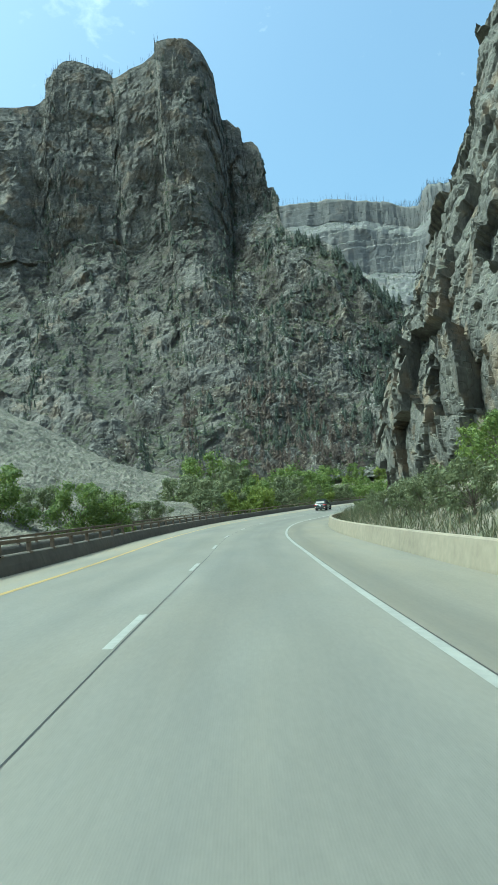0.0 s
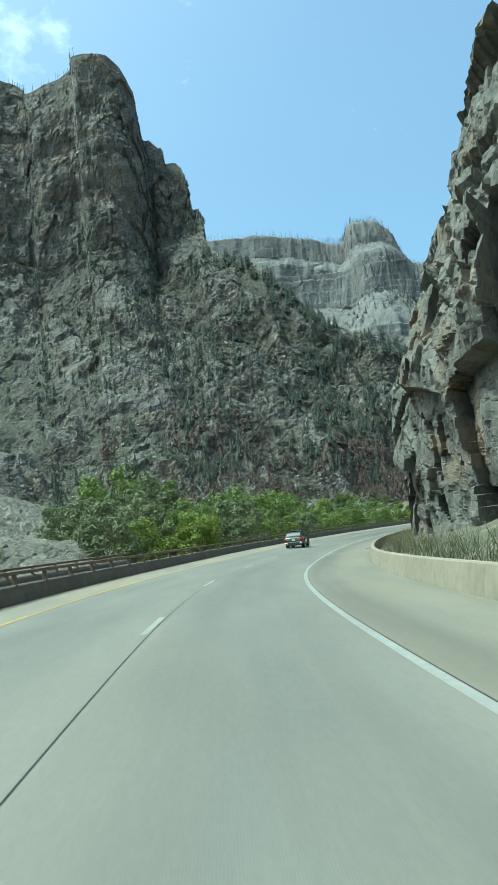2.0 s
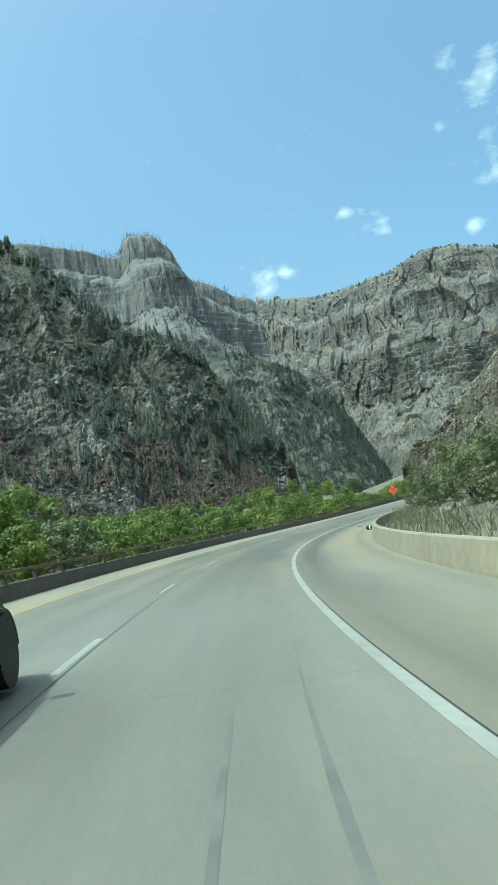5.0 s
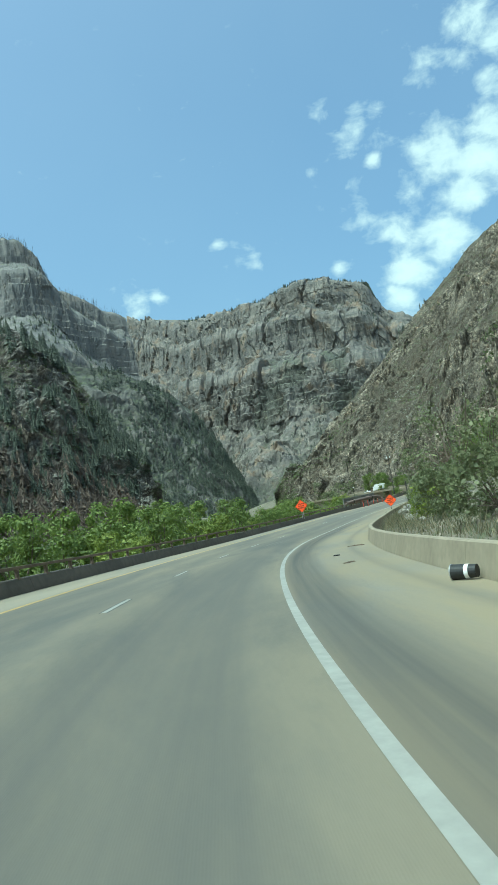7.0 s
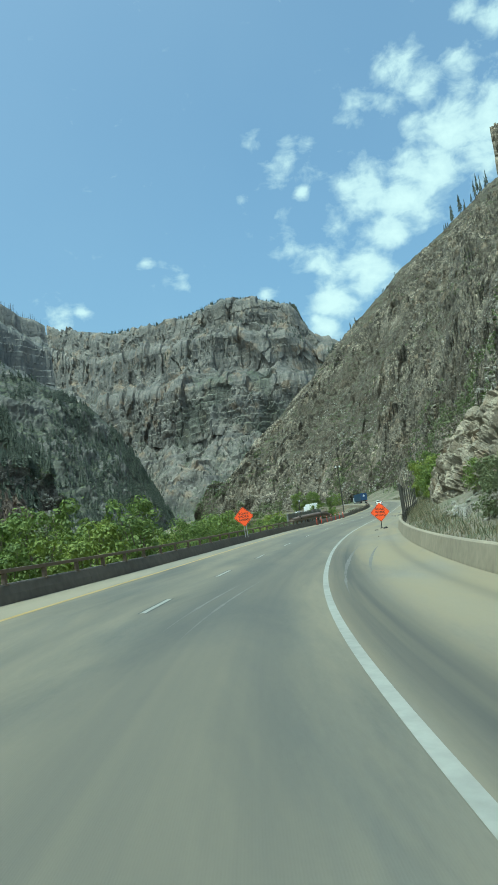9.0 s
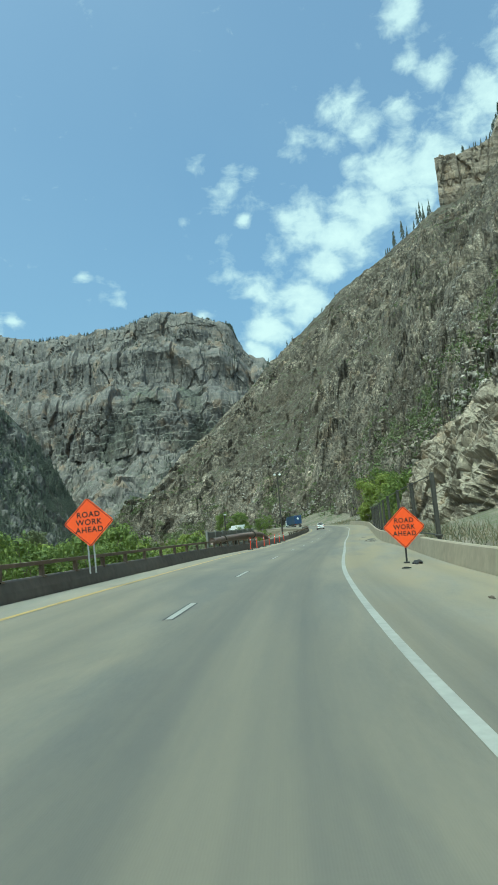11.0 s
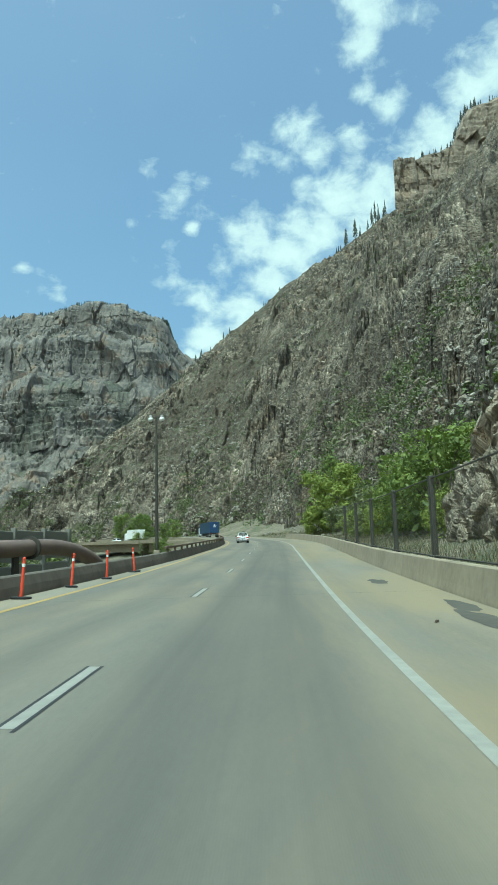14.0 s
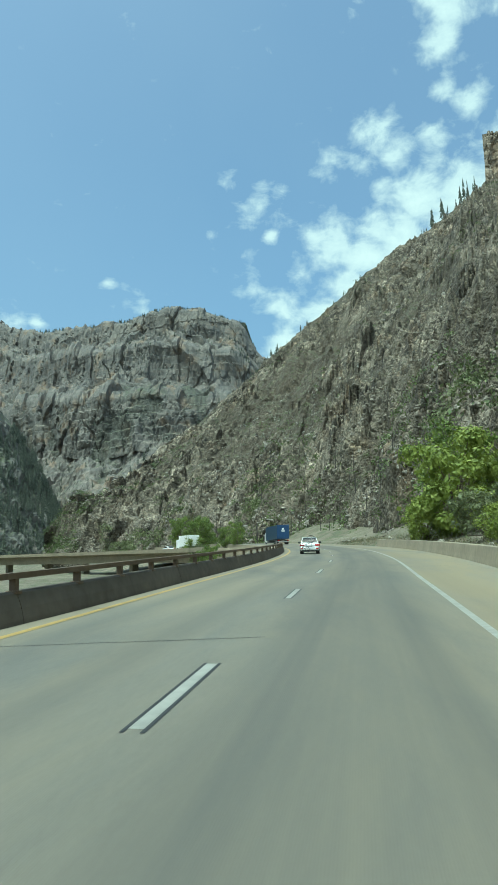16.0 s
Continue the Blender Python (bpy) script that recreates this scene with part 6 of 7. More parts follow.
f = [(i * 16 + j, i * 16 + (j + 1) % 16, (i + 1) * 16 + (j + 1) % 16, (i + 1) * 16 + j) for i in range(59) for j in range(16)] + [tuple(range(16))]
thing("tube", mesh("tube", v, f, True), MAT["pipe"], parent=pipe)
for s in (304.0, 315.5):
    i = min(range(60), key=lambda k: (pts[k] - Vector(on_road(s, 11.8, 1.4))).length)
    bm = bmesh.new()
    t_ = (pts[i + 1] - pts[i - 1]).normalized()
    tube(bm, pts[i] - t_ * 0.07, pts[i] + t_ * 0.07, 0.5, n=20)
    part("flange", bm, MAT["fence_steel"], pipe)
for s in (303, 309, 314.5):
    i = min(range(60), key=lambda k: (pts[k] - Vector(on_road(s, 12.4, 1.2))).length)
    bm = bmesh.new()
    box(bm, pts[i].x - 0.12, pts[i].x + 0.12, pts[i].y - 0.12, pts[i].y + 0.12, pts[i].z - 7.5, pts[i].z - 0.25, 0.02, 1)
    part("support", bm, MAT["fence_steel"], pipe)

# ---- the viaduct of the other carriageway ----
deck = curve_through([(259, 490, 4.6), (264, 465, 4.6), (266, 440, 4.5), (263, 405, 4.3), (255, 378, 4.0), (244, 358, 3.8)], 60)
tg = np.gradient(deck[:, :2], axis=0)
tg /= np.hypot(tg[:, 0], tg[:, 1])[:, None]
nl = np.stack([-tg[:, 1], tg[:, 0]], 1)
v = []
SEC = [(-3.6, -2.6), (-3.8, -0.45), (-5.5, -0.3), (-5.6, 0.6), (-5.3, 0.6), (-5.2, 0.0), (5.2, 0.0), (5.3, 0.6), (5.6, 0.6), (5.5, -0.3), (3.8, -0.45), (3.6, -2.6)]
for i in range(60):
    for o, h in SEC:
        v.append((deck[i, 0] + nl[i, 0] * o, deck[i, 1] + nl[i, 1] * o, deck[i, 2] + h))
q = len(SEC)
f = [(i * q + j, i * q + (j + 1) % q, (i + 1) * q + (j + 1) % q, (i + 1) * q + j) for i in range(59) for j in range(q)] + [tuple(range(q)), tuple(59 * q + j for j in range(q))[::-1]]
via = empty("viaduct", Matrix(), "pale concrete viaduct of the opposite carriageway on piers", "bridge")
thing("deck", mesh("deck", v, f), MAT["barrier"], parent=via)
for i in range(4, 60, 9):
    bm = bmesh.new()
    x, y, z = deck[i]
    box(bm, x - 1.0, x + 1.0, y - 0.8, y + 0.8, z - 16, z - 2.0, 0.15, 2)
    part("pier", bm, MAT["barrier"], via)

# ---- litter on the shoulder ----
keg = empty("barrel", beside(168.7, -4.0, 0.18, 52) @ Matrix.Scale(0.6, 4), "black traffic barrel with a white band lying on its side", "barrel")
bm = bmesh.new()
for x0, x1, r0, r1 in ((-0.48, -0.2, 0.24, 0.26), (-0.05, 0.2, 0.27, 0.28), (0.2, 0.46, 0.28, 0.29)):
    tube(bm, (x0, 0, 0), (x1, 0, 0), r0, r1, 18)
part("shell", bm, MAT["black"], keg)
bm = bmesh.new()
tube(bm, (-0.2, 0, 0), (-0.05, 0, 0), 0.268, 0.272, 18)
part("band", bm, MAT["white_band"], keg, "white reflective band")
bm = bmesh.new()
tube(bm, (0.46, 0, 0), (0.5, 0, 0), 0.3, 0.3, 18)
part("rim", bm, MAT["galvanised"], keg)


def lump(name, s, l, sx, sy, sz, material, label, category):
    bm = bmesh.new()
    bmesh.ops.create_icosphere(bm, subdivisions=3, radius=1.0)
    k = TR.uniform(0, 50)
    for v in bm.verts:
        w = 1 + 0.45 * noise.noise(v.co * 1.6 + Vector((k, 0, 0)))
        v.co = Vector((v.co.x * sx * w, v.co.y * sy * w, max(-0.2, v.co.z) * sz * w))
    me = bpy.data.meshes.new(name)
    bm.to_mesh(me)
    bm.free()
    ob = thing(name, me, material, label, category)
    ob.matrix_world = beside(s, l, 0.02, TR.uniform(0, 180))
    return ob


lump("sandbag", 253.4, -3.0, 0.42, 0.2, 0.13, MAT["rubber"], "dark sandbag slumped near the sign stand", "sandbag")
lump("rubber_scrap", 250.8, -2.3, 0.22, 0.06, 0.04, MAT["rubber"], "black strip of tyre rubber on the shoulder", "tyre scrap")
lump("rubber_scrap", 184.2, -2.4, 0.16, 0.12, 0.04, MAT["rubber"], "black scrap of tyre on the sandy shoulder", "tyre scrap")
for s, l, a in ((192.0, -3.7, 0.5), (111.5, -3.0, 0.35), (112.6, -3.3, 0.3), (290.0, -2.8, 0.3), (291.6, -2.6, 0.22), (296.5, -2.2, 0.18), (240, -2.7, 0.2), (300, -1.6, 0.15), (178.5, -2.5, 0.25)):
    lump("debris", s, l, a, a * 0.12, 0.04, MAT["bark"], "thin brown stick of debris on the shoulder", "debris")

# oily patches on the shoulder: thin films with ragged outlines
for s, l, a, b_ in ((300.5, -2.7, 1.9, 0.35), (296.5, -2.9, 2.6, 0.42), (294.0, -2.2, 1.3, 0.25), (303.5, -3.0, 1.5, 0.3), (312.5, -2.2, 1.1, 0.4)):
    k = 30
    ring = []
    for j in range(k):
        th = j * 2 * math.pi / k
        w = 1 + 0.5 * noise.noise(Vector((math.cos(th) * 1.5 + s, math.sin(th) * 1.5, l)))
        ring.append(on_road(s + math.cos(th) * a * w, l + math.sin(th) * b_ * w, 0.006))
    thing("stain", mesh("stain", ring, [tuple(range(k))]), MAT["shoulder_dark"], "dark damp stain on the shoulder", "stain", "shoulder stains", "structure")

# ---- vehicles ----


def car_paint(name, colour, rough=0.25, metal=0.3):
    m, t, b = fresh(name)
    p = coords(t)
    n = noise_of(t, p, 3.0, 4.0)
    t.links.new(ramp(t, n, [(0.3, tuple(c * 0.9 for c in colour)), (0.7, tuple(min(1, c * 1.08) for c in colour))]), b.inputs["Base Color"])
    b.inputs["Roughness"].default_value, b.inputs["Metallic"].default_value = rough, metal
    b.inputs["Coat Weight"].default_value, b.inputs["Coat Roughness"].default_value = 0.6, 0.08
    return m


MAT["paint_grey"] = car_paint("dark_green_grey_paint", (0.045, 0.055, 0.05))
MAT["paint_white"] = car_paint("white_car_paint", (0.78, 0.79, 0.78), 0.3, 0.0)
MAT["paint_blue"] = car_paint("blue_trailer_paint", (0.018, 0.05, 0.13), 0.45, 0.0)
MAT["dark_glass"] = car_paint("tinted_glass", (0.012, 0.014, 0.014), 0.05, 0.0)
MAT["rear_glass"] = car_paint("rear_glass", (0.02, 0.022, 0.022), 0.12, 0.0)
MAT["tail_red"] = plain("tail_lamp_red", (0.42, 0.012, 0.012), 0.15, 0, 20.0, 0.1, 0.0003)
MAT["chrome"] = plain("chrome", (0.62, 0.62, 0.62), 0.15, 1.0, 20.0, 0.05, 0.0002)
MAT["black_trim"] = plain("black_trim", (0.02, 0.02, 0.02), 0.5, 0, 15.0, 0.2, 0.0006)


def ring_loft(bm, rings):
    vs = [[bm.verts.new(p) for p in r] for r in rings]
    n = len(vs[0])
    for i in range(len(vs) - 1):
        for j in range(n):
            bm.faces.new((vs[i][j], vs[i][(j + 1) % n], vs[i + 1][(j + 1) % n], vs[i + 1][j]))
    bm.faces.new(vs[0][::-1])
    bm.faces.new(vs[-1])
    for fc in bm.faces:
        fc.smooth = True
    bmesh.ops.recalc_face_normals(bm, faces=bm.faces)


def half_ring(x, pts):
    """A closed ring at x from (half width, height) going up one side and down the other."""
    return [(x, y, z) for y, z in pts] + [(x, -y, z) for y, z in reversed(pts)]


def wheel(parent, x, y, r, width, name="wheel"):
    side = 1 if y > 0 else -1
    hub = new(name)
    hub.parent = parent
    hub.location = (x, y, r)
    bm = bmesh.new()
    prof = [(0.62, -0.48), (0.86, -0.5), (0.97, -0.42), (1.0, -0.25), (1.0, 0.25), (0.97, 0.42), (0.86, 0.5), (0.62, 0.48)]
    k = 28
    rows_ = [[bm.verts.new((math.cos(a) * q * r, w * width, math.sin(a) * q * r)) for q, w in prof] for a in (2 * math.pi * i / k for i in range(k))]
    for i in range(k):
        for j in range(len(prof)):
            bm.faces.new((rows_[i][j], rows_[i][(j + 1) % len(prof)], rows_[(i + 1) % k][(j + 1) % len(prof)], rows_[(i + 1) % k][j]))
    bmesh.ops.recalc_face_normals(bm, faces=bm.faces)
    tyre = part("tyre", bm, MAT["rubber"], hub)
    bm = bmesh.new()
    for i in range(5):
        for e in (-0.12, 0.12):
            a = 2 * math.pi * i / 5 + e
            tube(bm, (math.cos(a) * r * 0.1, side * width * 0.36, math.sin(a) * r * 0.1), (math.cos(a) * r * 0.6, side * width * 0.42, math.sin(a) * r * 0.6), r * 0.07, r * 0.06, 6)
    tube(bm, (0, side * width * 0.2, 0), (0, side * width * 0.45, 0), r * 0.17, r * 0.14, 14)
    tube(bm, (0, side * width * 0.0, 0), (0, side * width * 0.05, 0), r * 0.62, r * 0.62, 24)
    part("rim", bm, MAT["galvanised"], hub, "silver spoked alloy rim")
    return hub


def car(m, label, paint, glass, L, W, Hh, belt, rear_rake, nose, wheel_r, group=""):
    """A passenger car, x ahead from the rear bumper, standing on its wheels."""
    root = empty("car", m, label, "car", group)
    hw = W / 2
    bm = bmesh.new()
    st = [(0.0, 0.46, belt - 0.22, 0.86), (0.06, 0.38, belt - 0.06, 0.95), (0.22, 0.32, belt, 0.985), (0.9, 0.28, belt + 0.01, 1.0), (L * 0.5, 0.26, belt - 0.01, 1.0), (L * 0.72, 0.27, belt - 0.03, 0.99),
          (L - nose, 0.28, belt - 0.08, 0.965), (L - nose * 0.45, 0.31, belt - 0.16, 0.92), (L - 0.12, 0.36, belt - 0.28, 0.83), (L, 0.45, belt - 0.42, 0.7)]
    rings = []
    for x, lo, hi, w in st:
        y = hw * w
        rings.append(half_ring(x, [(y * 0.6, lo - 0.04), (y * 0.93, lo), (y * 0.985, lo + 0.12), (y, (lo + hi) / 2), (y * 0.985, hi - 0.12), (y * 0.95, hi - 0.03), (y * 0.86, hi), (y * 0.4, hi + 0.02)]))
    ring_loft(bm, rings)
    body = part("body", bm, paint, root)
    # cabin
    xr, xf = 0.12, L - nose - 0.15
    top = [(xr, belt + 0.03, 0.92, 0.9), (xr + rear_rake * 0.55, belt + (Hh - belt) * 0.62, 0.9, 0.8), (xr + rear_rake, Hh - 0.08, 0.9, 0.74), (xr + rear_rake + 0.35, Hh - 0.01, 0.9, 0.73), (L * 0.45, Hh, 0.9, 0.73),
           (xf - 1.0, Hh - 0.07, 0.9, 0.71), (xf - 0.55, belt + (Hh - belt) * 0.6, 0.9, 0.78), (xf, belt - 0.04, 0.9, 0.88)]
    rings = []
    for x, z, wb, wt_ in top:
        yb, yt = hw * wb, hw * wt_
        rings.append(half_ring(x, [(yb, belt - 0.06), (yb + (yt - yb) * 0.5, (belt - 0.06) * 0.5 + z * 0.5), (yt, max(z - 0.05, belt - 0.05)), (yt * 0.85, max(z, belt - 0.045)), (yt * 0.3, max(z + 0.015, belt - 0.04))]))
    bm = bmesh.new()
    ring_loft(bm, rings)
    part("cabin", bm, paint, root)

    def edge(x, u):
        """A place on the cabin's side at x and share u of the height from the belt to the roof."""
        xs = [q[0] for q in top]
        z = np.interp(x, xs, [q[1] for q in top])
        yb, yt = hw * 0.9, hw * np.interp(x, xs, [q[3] for q in top])
        return yb + (yt - yb) * u + 0.012, belt + (z - 0.05 - belt) * u
    x0 = xr + rear_rake * 0.75 + 0.12
    cuts = [(x0 + 0.05, x0 + (xf - x0) * 0.25), (x0 + (xf - x0) * 0.28, x0 + (xf - x0) * 0.55), (x0 + (xf - x0) * 0.58, xf - 0.28)]
    for sgn in (1, -1):
        for a, c in cuts:
            bm = bmesh.new()
            cols = []
            for x in np.linspace(a, c, 6):
                col = []
                for u in (0.06, 0.5, 0.9):
                    y, z = edge(x, u)
                    col.append(bm.verts.new((x, sgn * y, z)))
                cols.append(col)
            for i in range(5):
                for j in range(2):
                    q = (cols[i][j], cols[i + 1][j], cols[i + 1][j + 1], cols[i][j + 1])
                    bm.faces.new(q if sgn < 0 else q[::-1])
            part("side_window", bm, MAT["dark_glass"], root, "tinted side window")
    # rear window
    bm = bmesh.new()
    rows_ = []
    for u in (0.1, 0.5, 0.93):
        x = xr + rear_rake * u
        z = np.interp(x, [q[0] for q in top], [q[1] for q in top])
        w = hw * np.interp(x, [q[0] for q in top], [q[3] for q in top]) * 0.88
        rows_.append([bm.verts.new((x - 0.03, w * e, z + 0.02)) for e in (1, 0.5, 0, -0.5, -1)])
    for i in range(2):
        for j in range(4):
            bm.faces.new((rows_[i][j], rows_[i][j + 1], rows_[i + 1][j + 1], rows_[i + 1][j]))
    part("rear_window", bm, glass, root, "rear window reflecting the sky")
    # spoiler, bumper, valance
    bm = bmesh.new()
    box(bm, xr + rear_rake * 0.78, xr + rear_rake + 0.3, -hw * 0.72, hw * 0.72, Hh - 0.06, Hh - 0.015, 0.02, 2)
    part("spoiler", bm, paint, root)
    bm = bmesh.new()
    box(bm, -0.07, 0.3, -hw * 0.93, hw * 0.93, 0.36, 0.62, 0.06, 3)
    part("bumper", bm, paint, root)
    bm = bmesh.new()
    box(bm, -0.03, 0.35, -hw * 0.82, hw * 0.82, 0.24, 0.38, 0.03, 2)
    part("valance", bm, MAT["black_trim"], root, "black lower valance")
    for sgn in (1, -1):
        bm = bmesh.new()
        box(bm, -0.015, 0.42, sgn * hw * 0.985 - 0.06, sgn * hw * 0.985 + 0.02, belt - 0.27, belt - 0.1, 0.025, 2)
        box(bm, -0.02, 0.1, min(sgn * hw * 0.55, sgn * hw * 0.97), max(sgn * hw * 0.55, sgn * hw * 0.97), belt - 0.26, belt - 0.12, 0.025, 2)
        part("tail_lamp", bm, MAT["tail_red"], root, "red tail lamp")
        bm = bmesh.new()
        box(bm, -0.085, 0.0, sgn * hw * 0.78 - 0.13, sgn * hw * 0.78 + 0.13, 0.42, 0.56, 0.02, 1)
        reflector = part("reflector_bezel", bm, MAT["chrome"], root, "chrome reflector surround")
        bm = bmesh.new()
        box(bm, -0.095, -0.08, sgn * hw * 0.78 - 0.09, sgn * hw * 0.78 + 0.09, 0.45, 0.53, 0.004, 1)
        part("reflector", bm, MAT["tail_red"], reflector, "red reflector")
        bm = bmesh.new()
        box(bm, xf - 0.5, xf - 0.32, sgn * (hw + 0.1) - 0.11, sgn * (hw + 0.1) + 0.11, belt + 0.02, belt + 0.2, 0.05, 2)
        part("mirror", bm, MAT["black_trim"], root)
        for x in (x0 + (xf - x0) * 0.34, x0 + (xf - x0) * 0.62):
            bm = bmesh.new()
            box(bm, x, x + 0.2, sgn * hw - 0.03, sgn * hw + 0.025, belt - 0.17, belt - 0.13, 0.012, 1)
            part("door_handle", bm, paint, root)
        bm = bmesh.new()
        box(bm, L * 0.24, L * 0.7, sgn * hw * 0.985 - 0.04, sgn * hw * 0.985 + 0.015, 0.26, 0.36, 0.02, 1)
        part("sill", bm, MAT["black_trim"], root)
        for x in (L * 0.205, L - nose * 0.78):
            wheel(root, x, sgn * (hw - 0.13), wheel_r, 0.25)
            bm = bmesh.new()
            k = 18
            inner = [bm.verts.new((x + math.cos(math.pi * i / k) * wheel_r * 1.1, sgn * (hw - 0.02), wheel_r + math.sin(math.pi * i / k) * wheel_r * 1.1)) for i in range(k + 1)]
            outer = [bm.verts.new((x + math.cos(math.pi * i / k) * wheel_r * 1.24, sgn * (hw + 0.012), wheel_r + math.sin(math.pi * i / k) * wheel_r * 1.24)) for i in range(k + 1)]
            for i in range(k):
                bm.faces.new((inner[i], inner[i + 1], outer[i + 1], outer[i]))
            part("wheel_arch", bm, MAT["black_trim"], root)
            bm = bmesh.new()
            tube(bm, (x, sgn * (hw - 0.3), wheel_r), (x, sgn * (hw + 0.008), wheel_r), wheel_r * 1.11, wheel_r * 1.11, 24)
            part("wheel_well", bm, MAT["black"], root)
    # number plate with plain bars
    bm = bmesh.new()
    box(bm, -0.03, 0.04, -0.16, 0.16, belt - 0.36, belt - 0.2, 0.01, 1)
    plate = part("number_plate", bm, MAT["white_band"], root)
    for k in range(6):
        bm = bmesh.new()
        box(bm, -0.036, -0.031, -0.125 + k * 0.043, -0.1 + k * 0.043, belt - 0.32, belt - 0.25, 0.0)
        part("plate_bar", bm, MAT["black"], plate, "dark bar")
    bm = bmesh.new()
    tube(bm, (xr + rear_rake * 0.1 - 0.06, -0.02, belt + 0.09), (xr + rear_rake * 0.16 - 0.06, -0.42, belt + 0.13), 0.014, n=6)
    part("wiper", bm, MAT["black"], root)
    bm = bmesh.new()
    tube(bm, (-0.08, -0.45, 0.27), (0.25, -0.45, 0.27), 0.04, n=12)
    part("exhaust_pipe", bm, MAT["chrome"], root)
    return root


suv = car(beside(118.4, 5.1, 0.0, 1.0) @ Matrix.Diagonal((1.0, 1.03, 1.07, 1.0)), "dark green-grey family SUV beside the median barrier", MAT["paint_grey"], MAT["rear_glass"], 4.86, 1.92, 1.70, 1.08, 0.62, 1.25, 0.375)
for sgn in (1, -1):
    bm = bmesh.new()
    tube(bm, (1.0, sgn * 0.62, 1.76), (3.0, sgn * 0.62, 1.76), 0.02, n=8)
    for x in (1.0, 3.0):
        tube(bm, (x, sgn * 0.62, 1.66), (x, sgn * 0.62, 1.77), 0.022, n=8)
    part("roof_rail", bm, MAT["black_trim"], suv)
bm = bmesh.new()
bmesh.ops.create_uvsphere(bm, u_segments=14, v_segments=8, radius=0.07)
for v in bm.verts:
    v.co = Vector((v.co.x * 0.3 + 0.055, v.co.y, v.co.z * 0.7 + 1.0))
part("badge", bm, MAT["chrome"], suv, "small chrome badge")
for y0, y1 in ((0.3, 0.6), (-0.72, -0.35)):
    bm = bmesh.new()
    box(bm, -0.012, 0.0, y0, y1, 0.80, 0.825, 0.0)
    part("badge_bar", bm, MAT["chrome"], suv, "thin chrome bar")

wagon_pose = beside(388, 5.9, 0.0, 0.5)
wagon = car(wagon_pose, "small white hatchback carrying a bicycle on its rear rack", MAT["paint_white"], MAT["dark_glass"], 3.93, 1.73, 1.52, 0.98, 0.34, 0.95, 0.31)


def bicycle(m, label):
    root = empty("bicycle", m, label, "bicycle")
    for x in (-0.52, 0.52):
        bm = bmesh.new()
        k = 28
        for q, rr in ((0.33, 0.022),):
            for i in range(k):
                a0, a1 = 2 * math.pi * i / k, 2 * math.pi * (i + 1) / k
                tube(bm, (x + math.cos(a0) * q, 0, math.sin(a0) * q), (x + math.cos(a1) * q, 0, math.sin(a1) * q), rr, n=6, caps=False)
        w = part("wheel", bm, MAT["rubber"], root)
        bm = bmesh.new()
        for i in range(10):
            a = 2 * math.pi * i / 10
            tube(bm, (x, 0, 0), (x + math.cos(a) * 0.31, 0, math.sin(a) * 0.31), 0.003, n=4, caps=False)
        tube(bm, (x, -0.04, 0), (x, 0.04, 0), 0.03, n=8)
        part("spokes", bm, MAT["galvanised"], w)
    bm = bmesh.new()
    for a, b_ in (((-0.52, 0, 0), (-0.1, 0, -0.02)), ((-0.52, 0, 0), (-0.2, 0, 0.42)), ((-0.1, 0, -0.02), (-0.22, 0, 0.5)), ((-0.1, 0, -0.02), (0.38, 0, 0.42)), ((-0.2, 0, 0.42), (0.36, 0, 0.5)), ((0.34, 0, 0.55), (0.52, 0, 0))):
        tube(bm, a, b_, 0.018, n=8)
    part("frame_tubes", bm, MAT["black_trim"], root)
    bm = bmesh.new()
    box(bm, -0.36, -0.1, -0.07, 0.07, 0.5, 0.56, 0.025, 2)
    part("saddle", bm, MAT["black"], root)
    bm = bmesh.new()
    tube(bm, (0.33, 0, 0.5), (0.32, 0, 0.64), 0.016, n=6)
    tube(bm, (0.32, -0.3, 0.64), (0.32, 0.3, 0.64), 0.014, n=6)
    part("handlebar", bm, MAT["black"], root)
    bm = bmesh.new()
    tube(bm, (-0.1, -0.06, -0.02), (-0.1, 0.06, -0.02), 0.07, n=12)
    part("crank", bm, MAT["galvanised"], root)
    return root


bicycle(wagon_pose @ pose(-0.28, 0.12, 0.86, 0, 62, 92), "black bicycle strapped upright to the rear rack")
rack = empty("bicycle_rack", wagon_pose, "black strap-on bicycle rack on the hatch", "bicycle rack")
bm = bmesh.new()
for y in (-0.2, 0.3):
    tube(bm, (-0.03, y, 0.55), (-0.16, y, 0.95), 0.02, n=8)
    tube(bm, (-0.16, y, 0.95), (0.1, y, 1.05), 0.02, n=8)
    tube(bm, (-0.16, y, 0.95), (-0.42, y, 1.0), 0.018, n=8)
part("rack_frame", bm, MAT["black_trim"], rack)


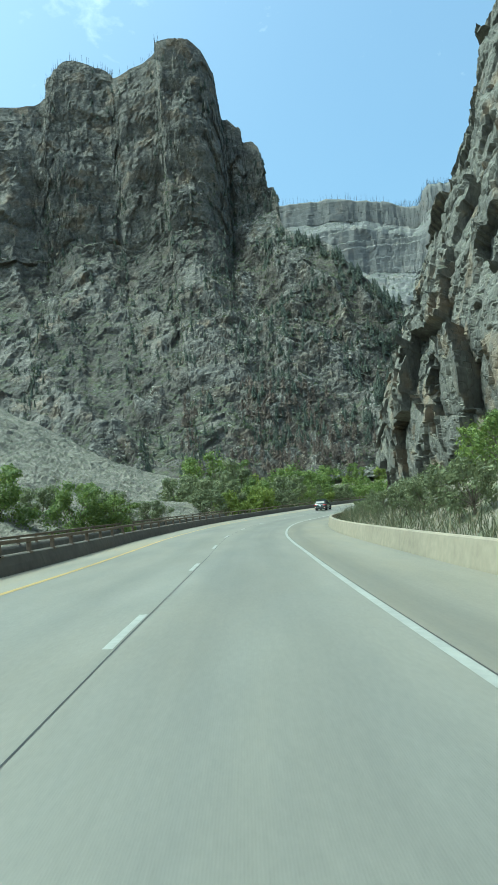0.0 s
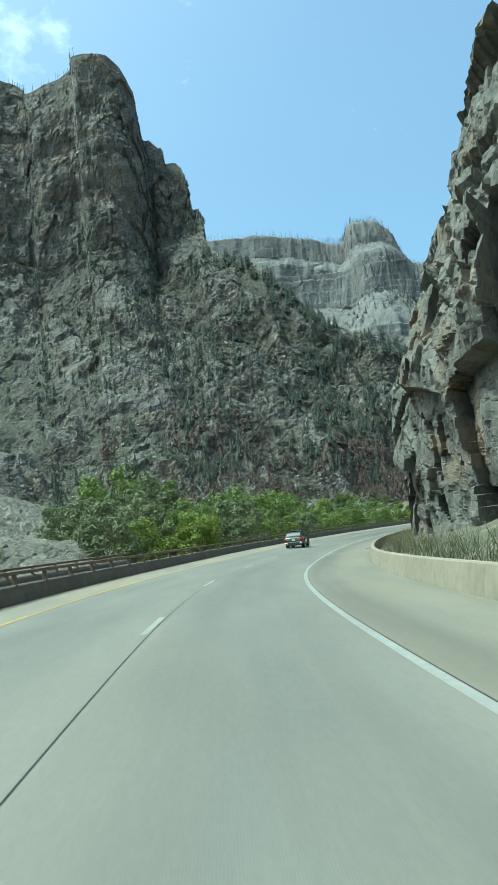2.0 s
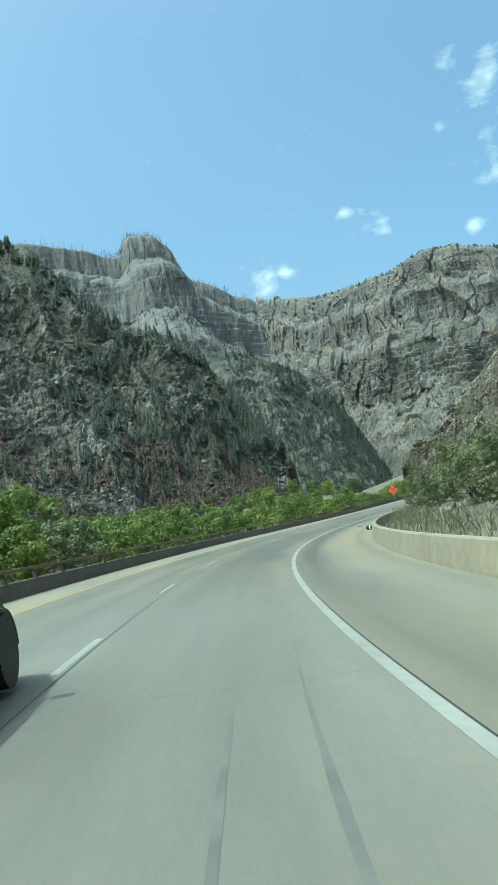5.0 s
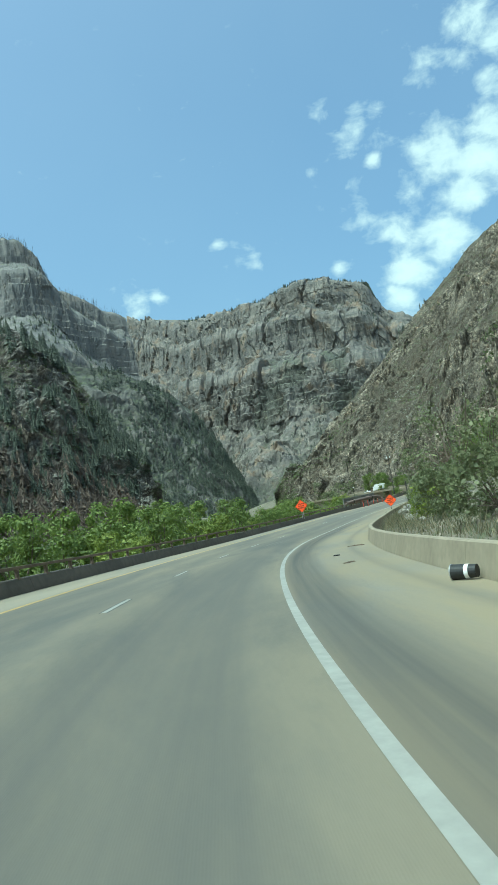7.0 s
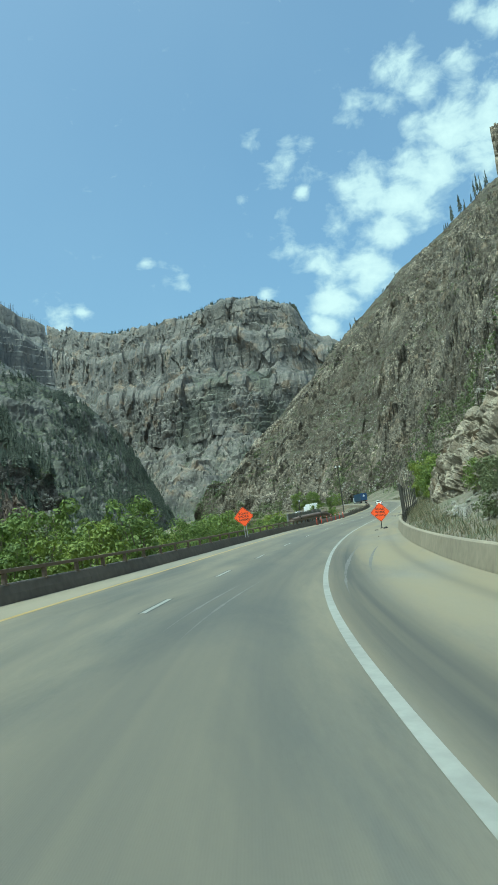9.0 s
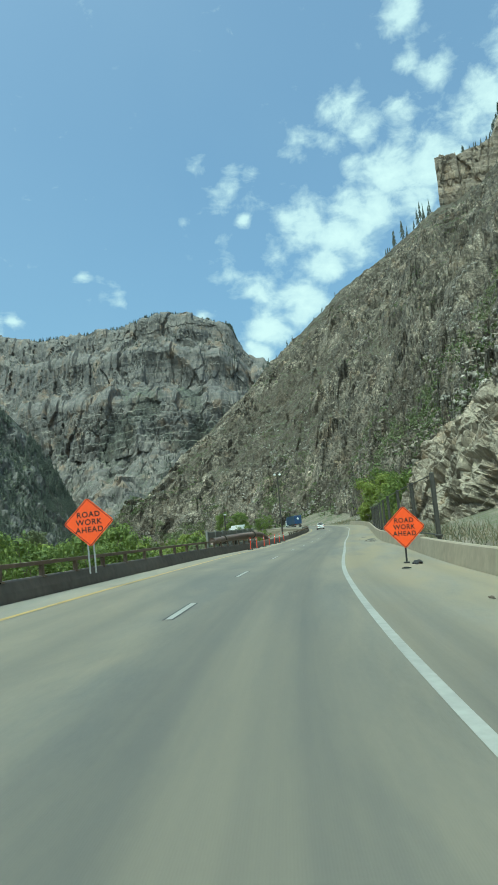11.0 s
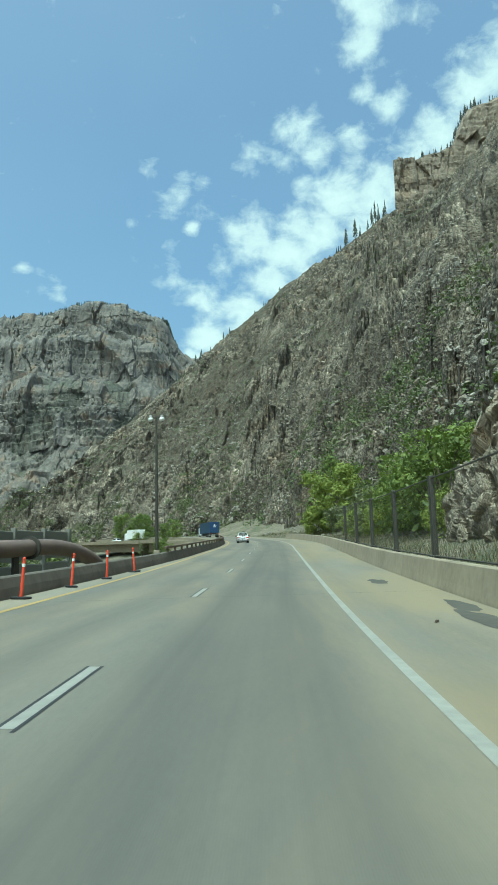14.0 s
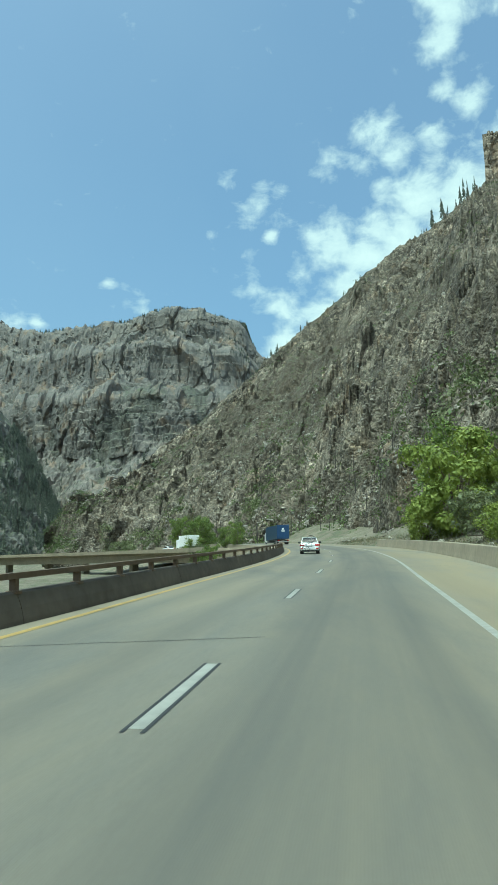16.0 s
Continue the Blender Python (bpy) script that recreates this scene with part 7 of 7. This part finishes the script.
def lorry(m, label, paint, L, Hh, group=""):
    """A box lorry seen from behind, x ahead from its tail."""
    root = empty("truck", m, label, "truck", group)
    bm = bmesh.new()
    box(bm, 0, L, -1.27, 1.27, 1.15, Hh, 0.04, 2)
    bodywork = part("box_body", bm, paint, root)
    for y in (-0.62, 0.62):
        bm = bmesh.new()
        box(bm, -0.03, 0.0, y - 0.58, y + 0.58, 1.3, Hh - 0.15, 0.012, 1)
        part("rear_door", bm, paint, bodywork)
    bm = bmesh.new()
    for k, (w, z) in enumerate(((0.9, 2.9), (0.62, 2.68))):
        box(bm, -0.04, -0.031, -w / 2, w / 2, z - 0.07, z + 0.07, 0.0)
    box(bm, -0.04, -0.031, -0.16, 0.2, 3.02, 3.32, 0.0)
    part("emblem", bm, MAT["white_band"], bodywork, "white emblem of plain shapes")
    bm = bmesh.new()
    box(bm, 0.0, L, -0.5, 0.5, 0.85, 1.15, 0.02, 1)
    part("chassis", bm, MAT["black_trim"], root)
    bm = bmesh.new()
    box(bm, -0.05, 0.1, -1.2, 1.2, 0.5, 0.68, 0.02, 1)
    part("under_bar", bm, MAT["galvanised"], root)
    for y in (-1.0, 1.0):
        bm = bmesh.new()
        box(bm, -0.05, 0.0, y - 0.16, y + 0.16, 0.78, 0.92, 0.01, 1)
        part("tail_lamp", bm, MAT["tail_red"], root, "red tail lamp")
        for x in (1.1, 2.4):
            wheel(root, x, y * 1.02, 0.5, 0.45)
        wheel(root, L + 1.2, y * 1.0, 0.5, 0.32)
    bm = bmesh.new()
    box(bm, L + 0.35, L + 2.3, -1.15, 1.15, 0.7, 2.9, 0.25, 3)
    cab = part("cab", bm, MAT["paint_white"], root, "white cab")
    bm = bmesh.new()
    box(bm, L + 2.24, L + 2.33, -1.0, 1.0, 1.8, 2.6, 0.05, 2)
    part("windscreen", bm, MAT["dark_glass"], cab)
    return root


lorry(beside(470.0, 2.0, 0.0), "blue box trailer lorry with a white emblem on its doors", MAT["paint_blue"], 13.0, 4.0)
k = 44
dx, dy = tg[k]
lorry(pose(deck[k, 0], deck[k, 1], deck[k, 2] + 0.02, 0, 0, math.degrees(math.atan2(-dy, -dx))), "white box lorry on the viaduct", MAT["paint_white"], 7.0, 3.7)
k = 37
far_car = car(pose(deck[k, 0] + nl[k, 0] * 1.5, deck[k, 1] + nl[k, 1] * 1.5, deck[k, 2] + 0.02, 0, 0, math.degrees(math.atan2(-tg[k, 1], -tg[k, 0]))), "small white car on the viaduct", MAT["paint_white"], MAT["dark_glass"], 4.4, 1.8, 1.5, 0.95, 0.6, 1.2, 0.32)
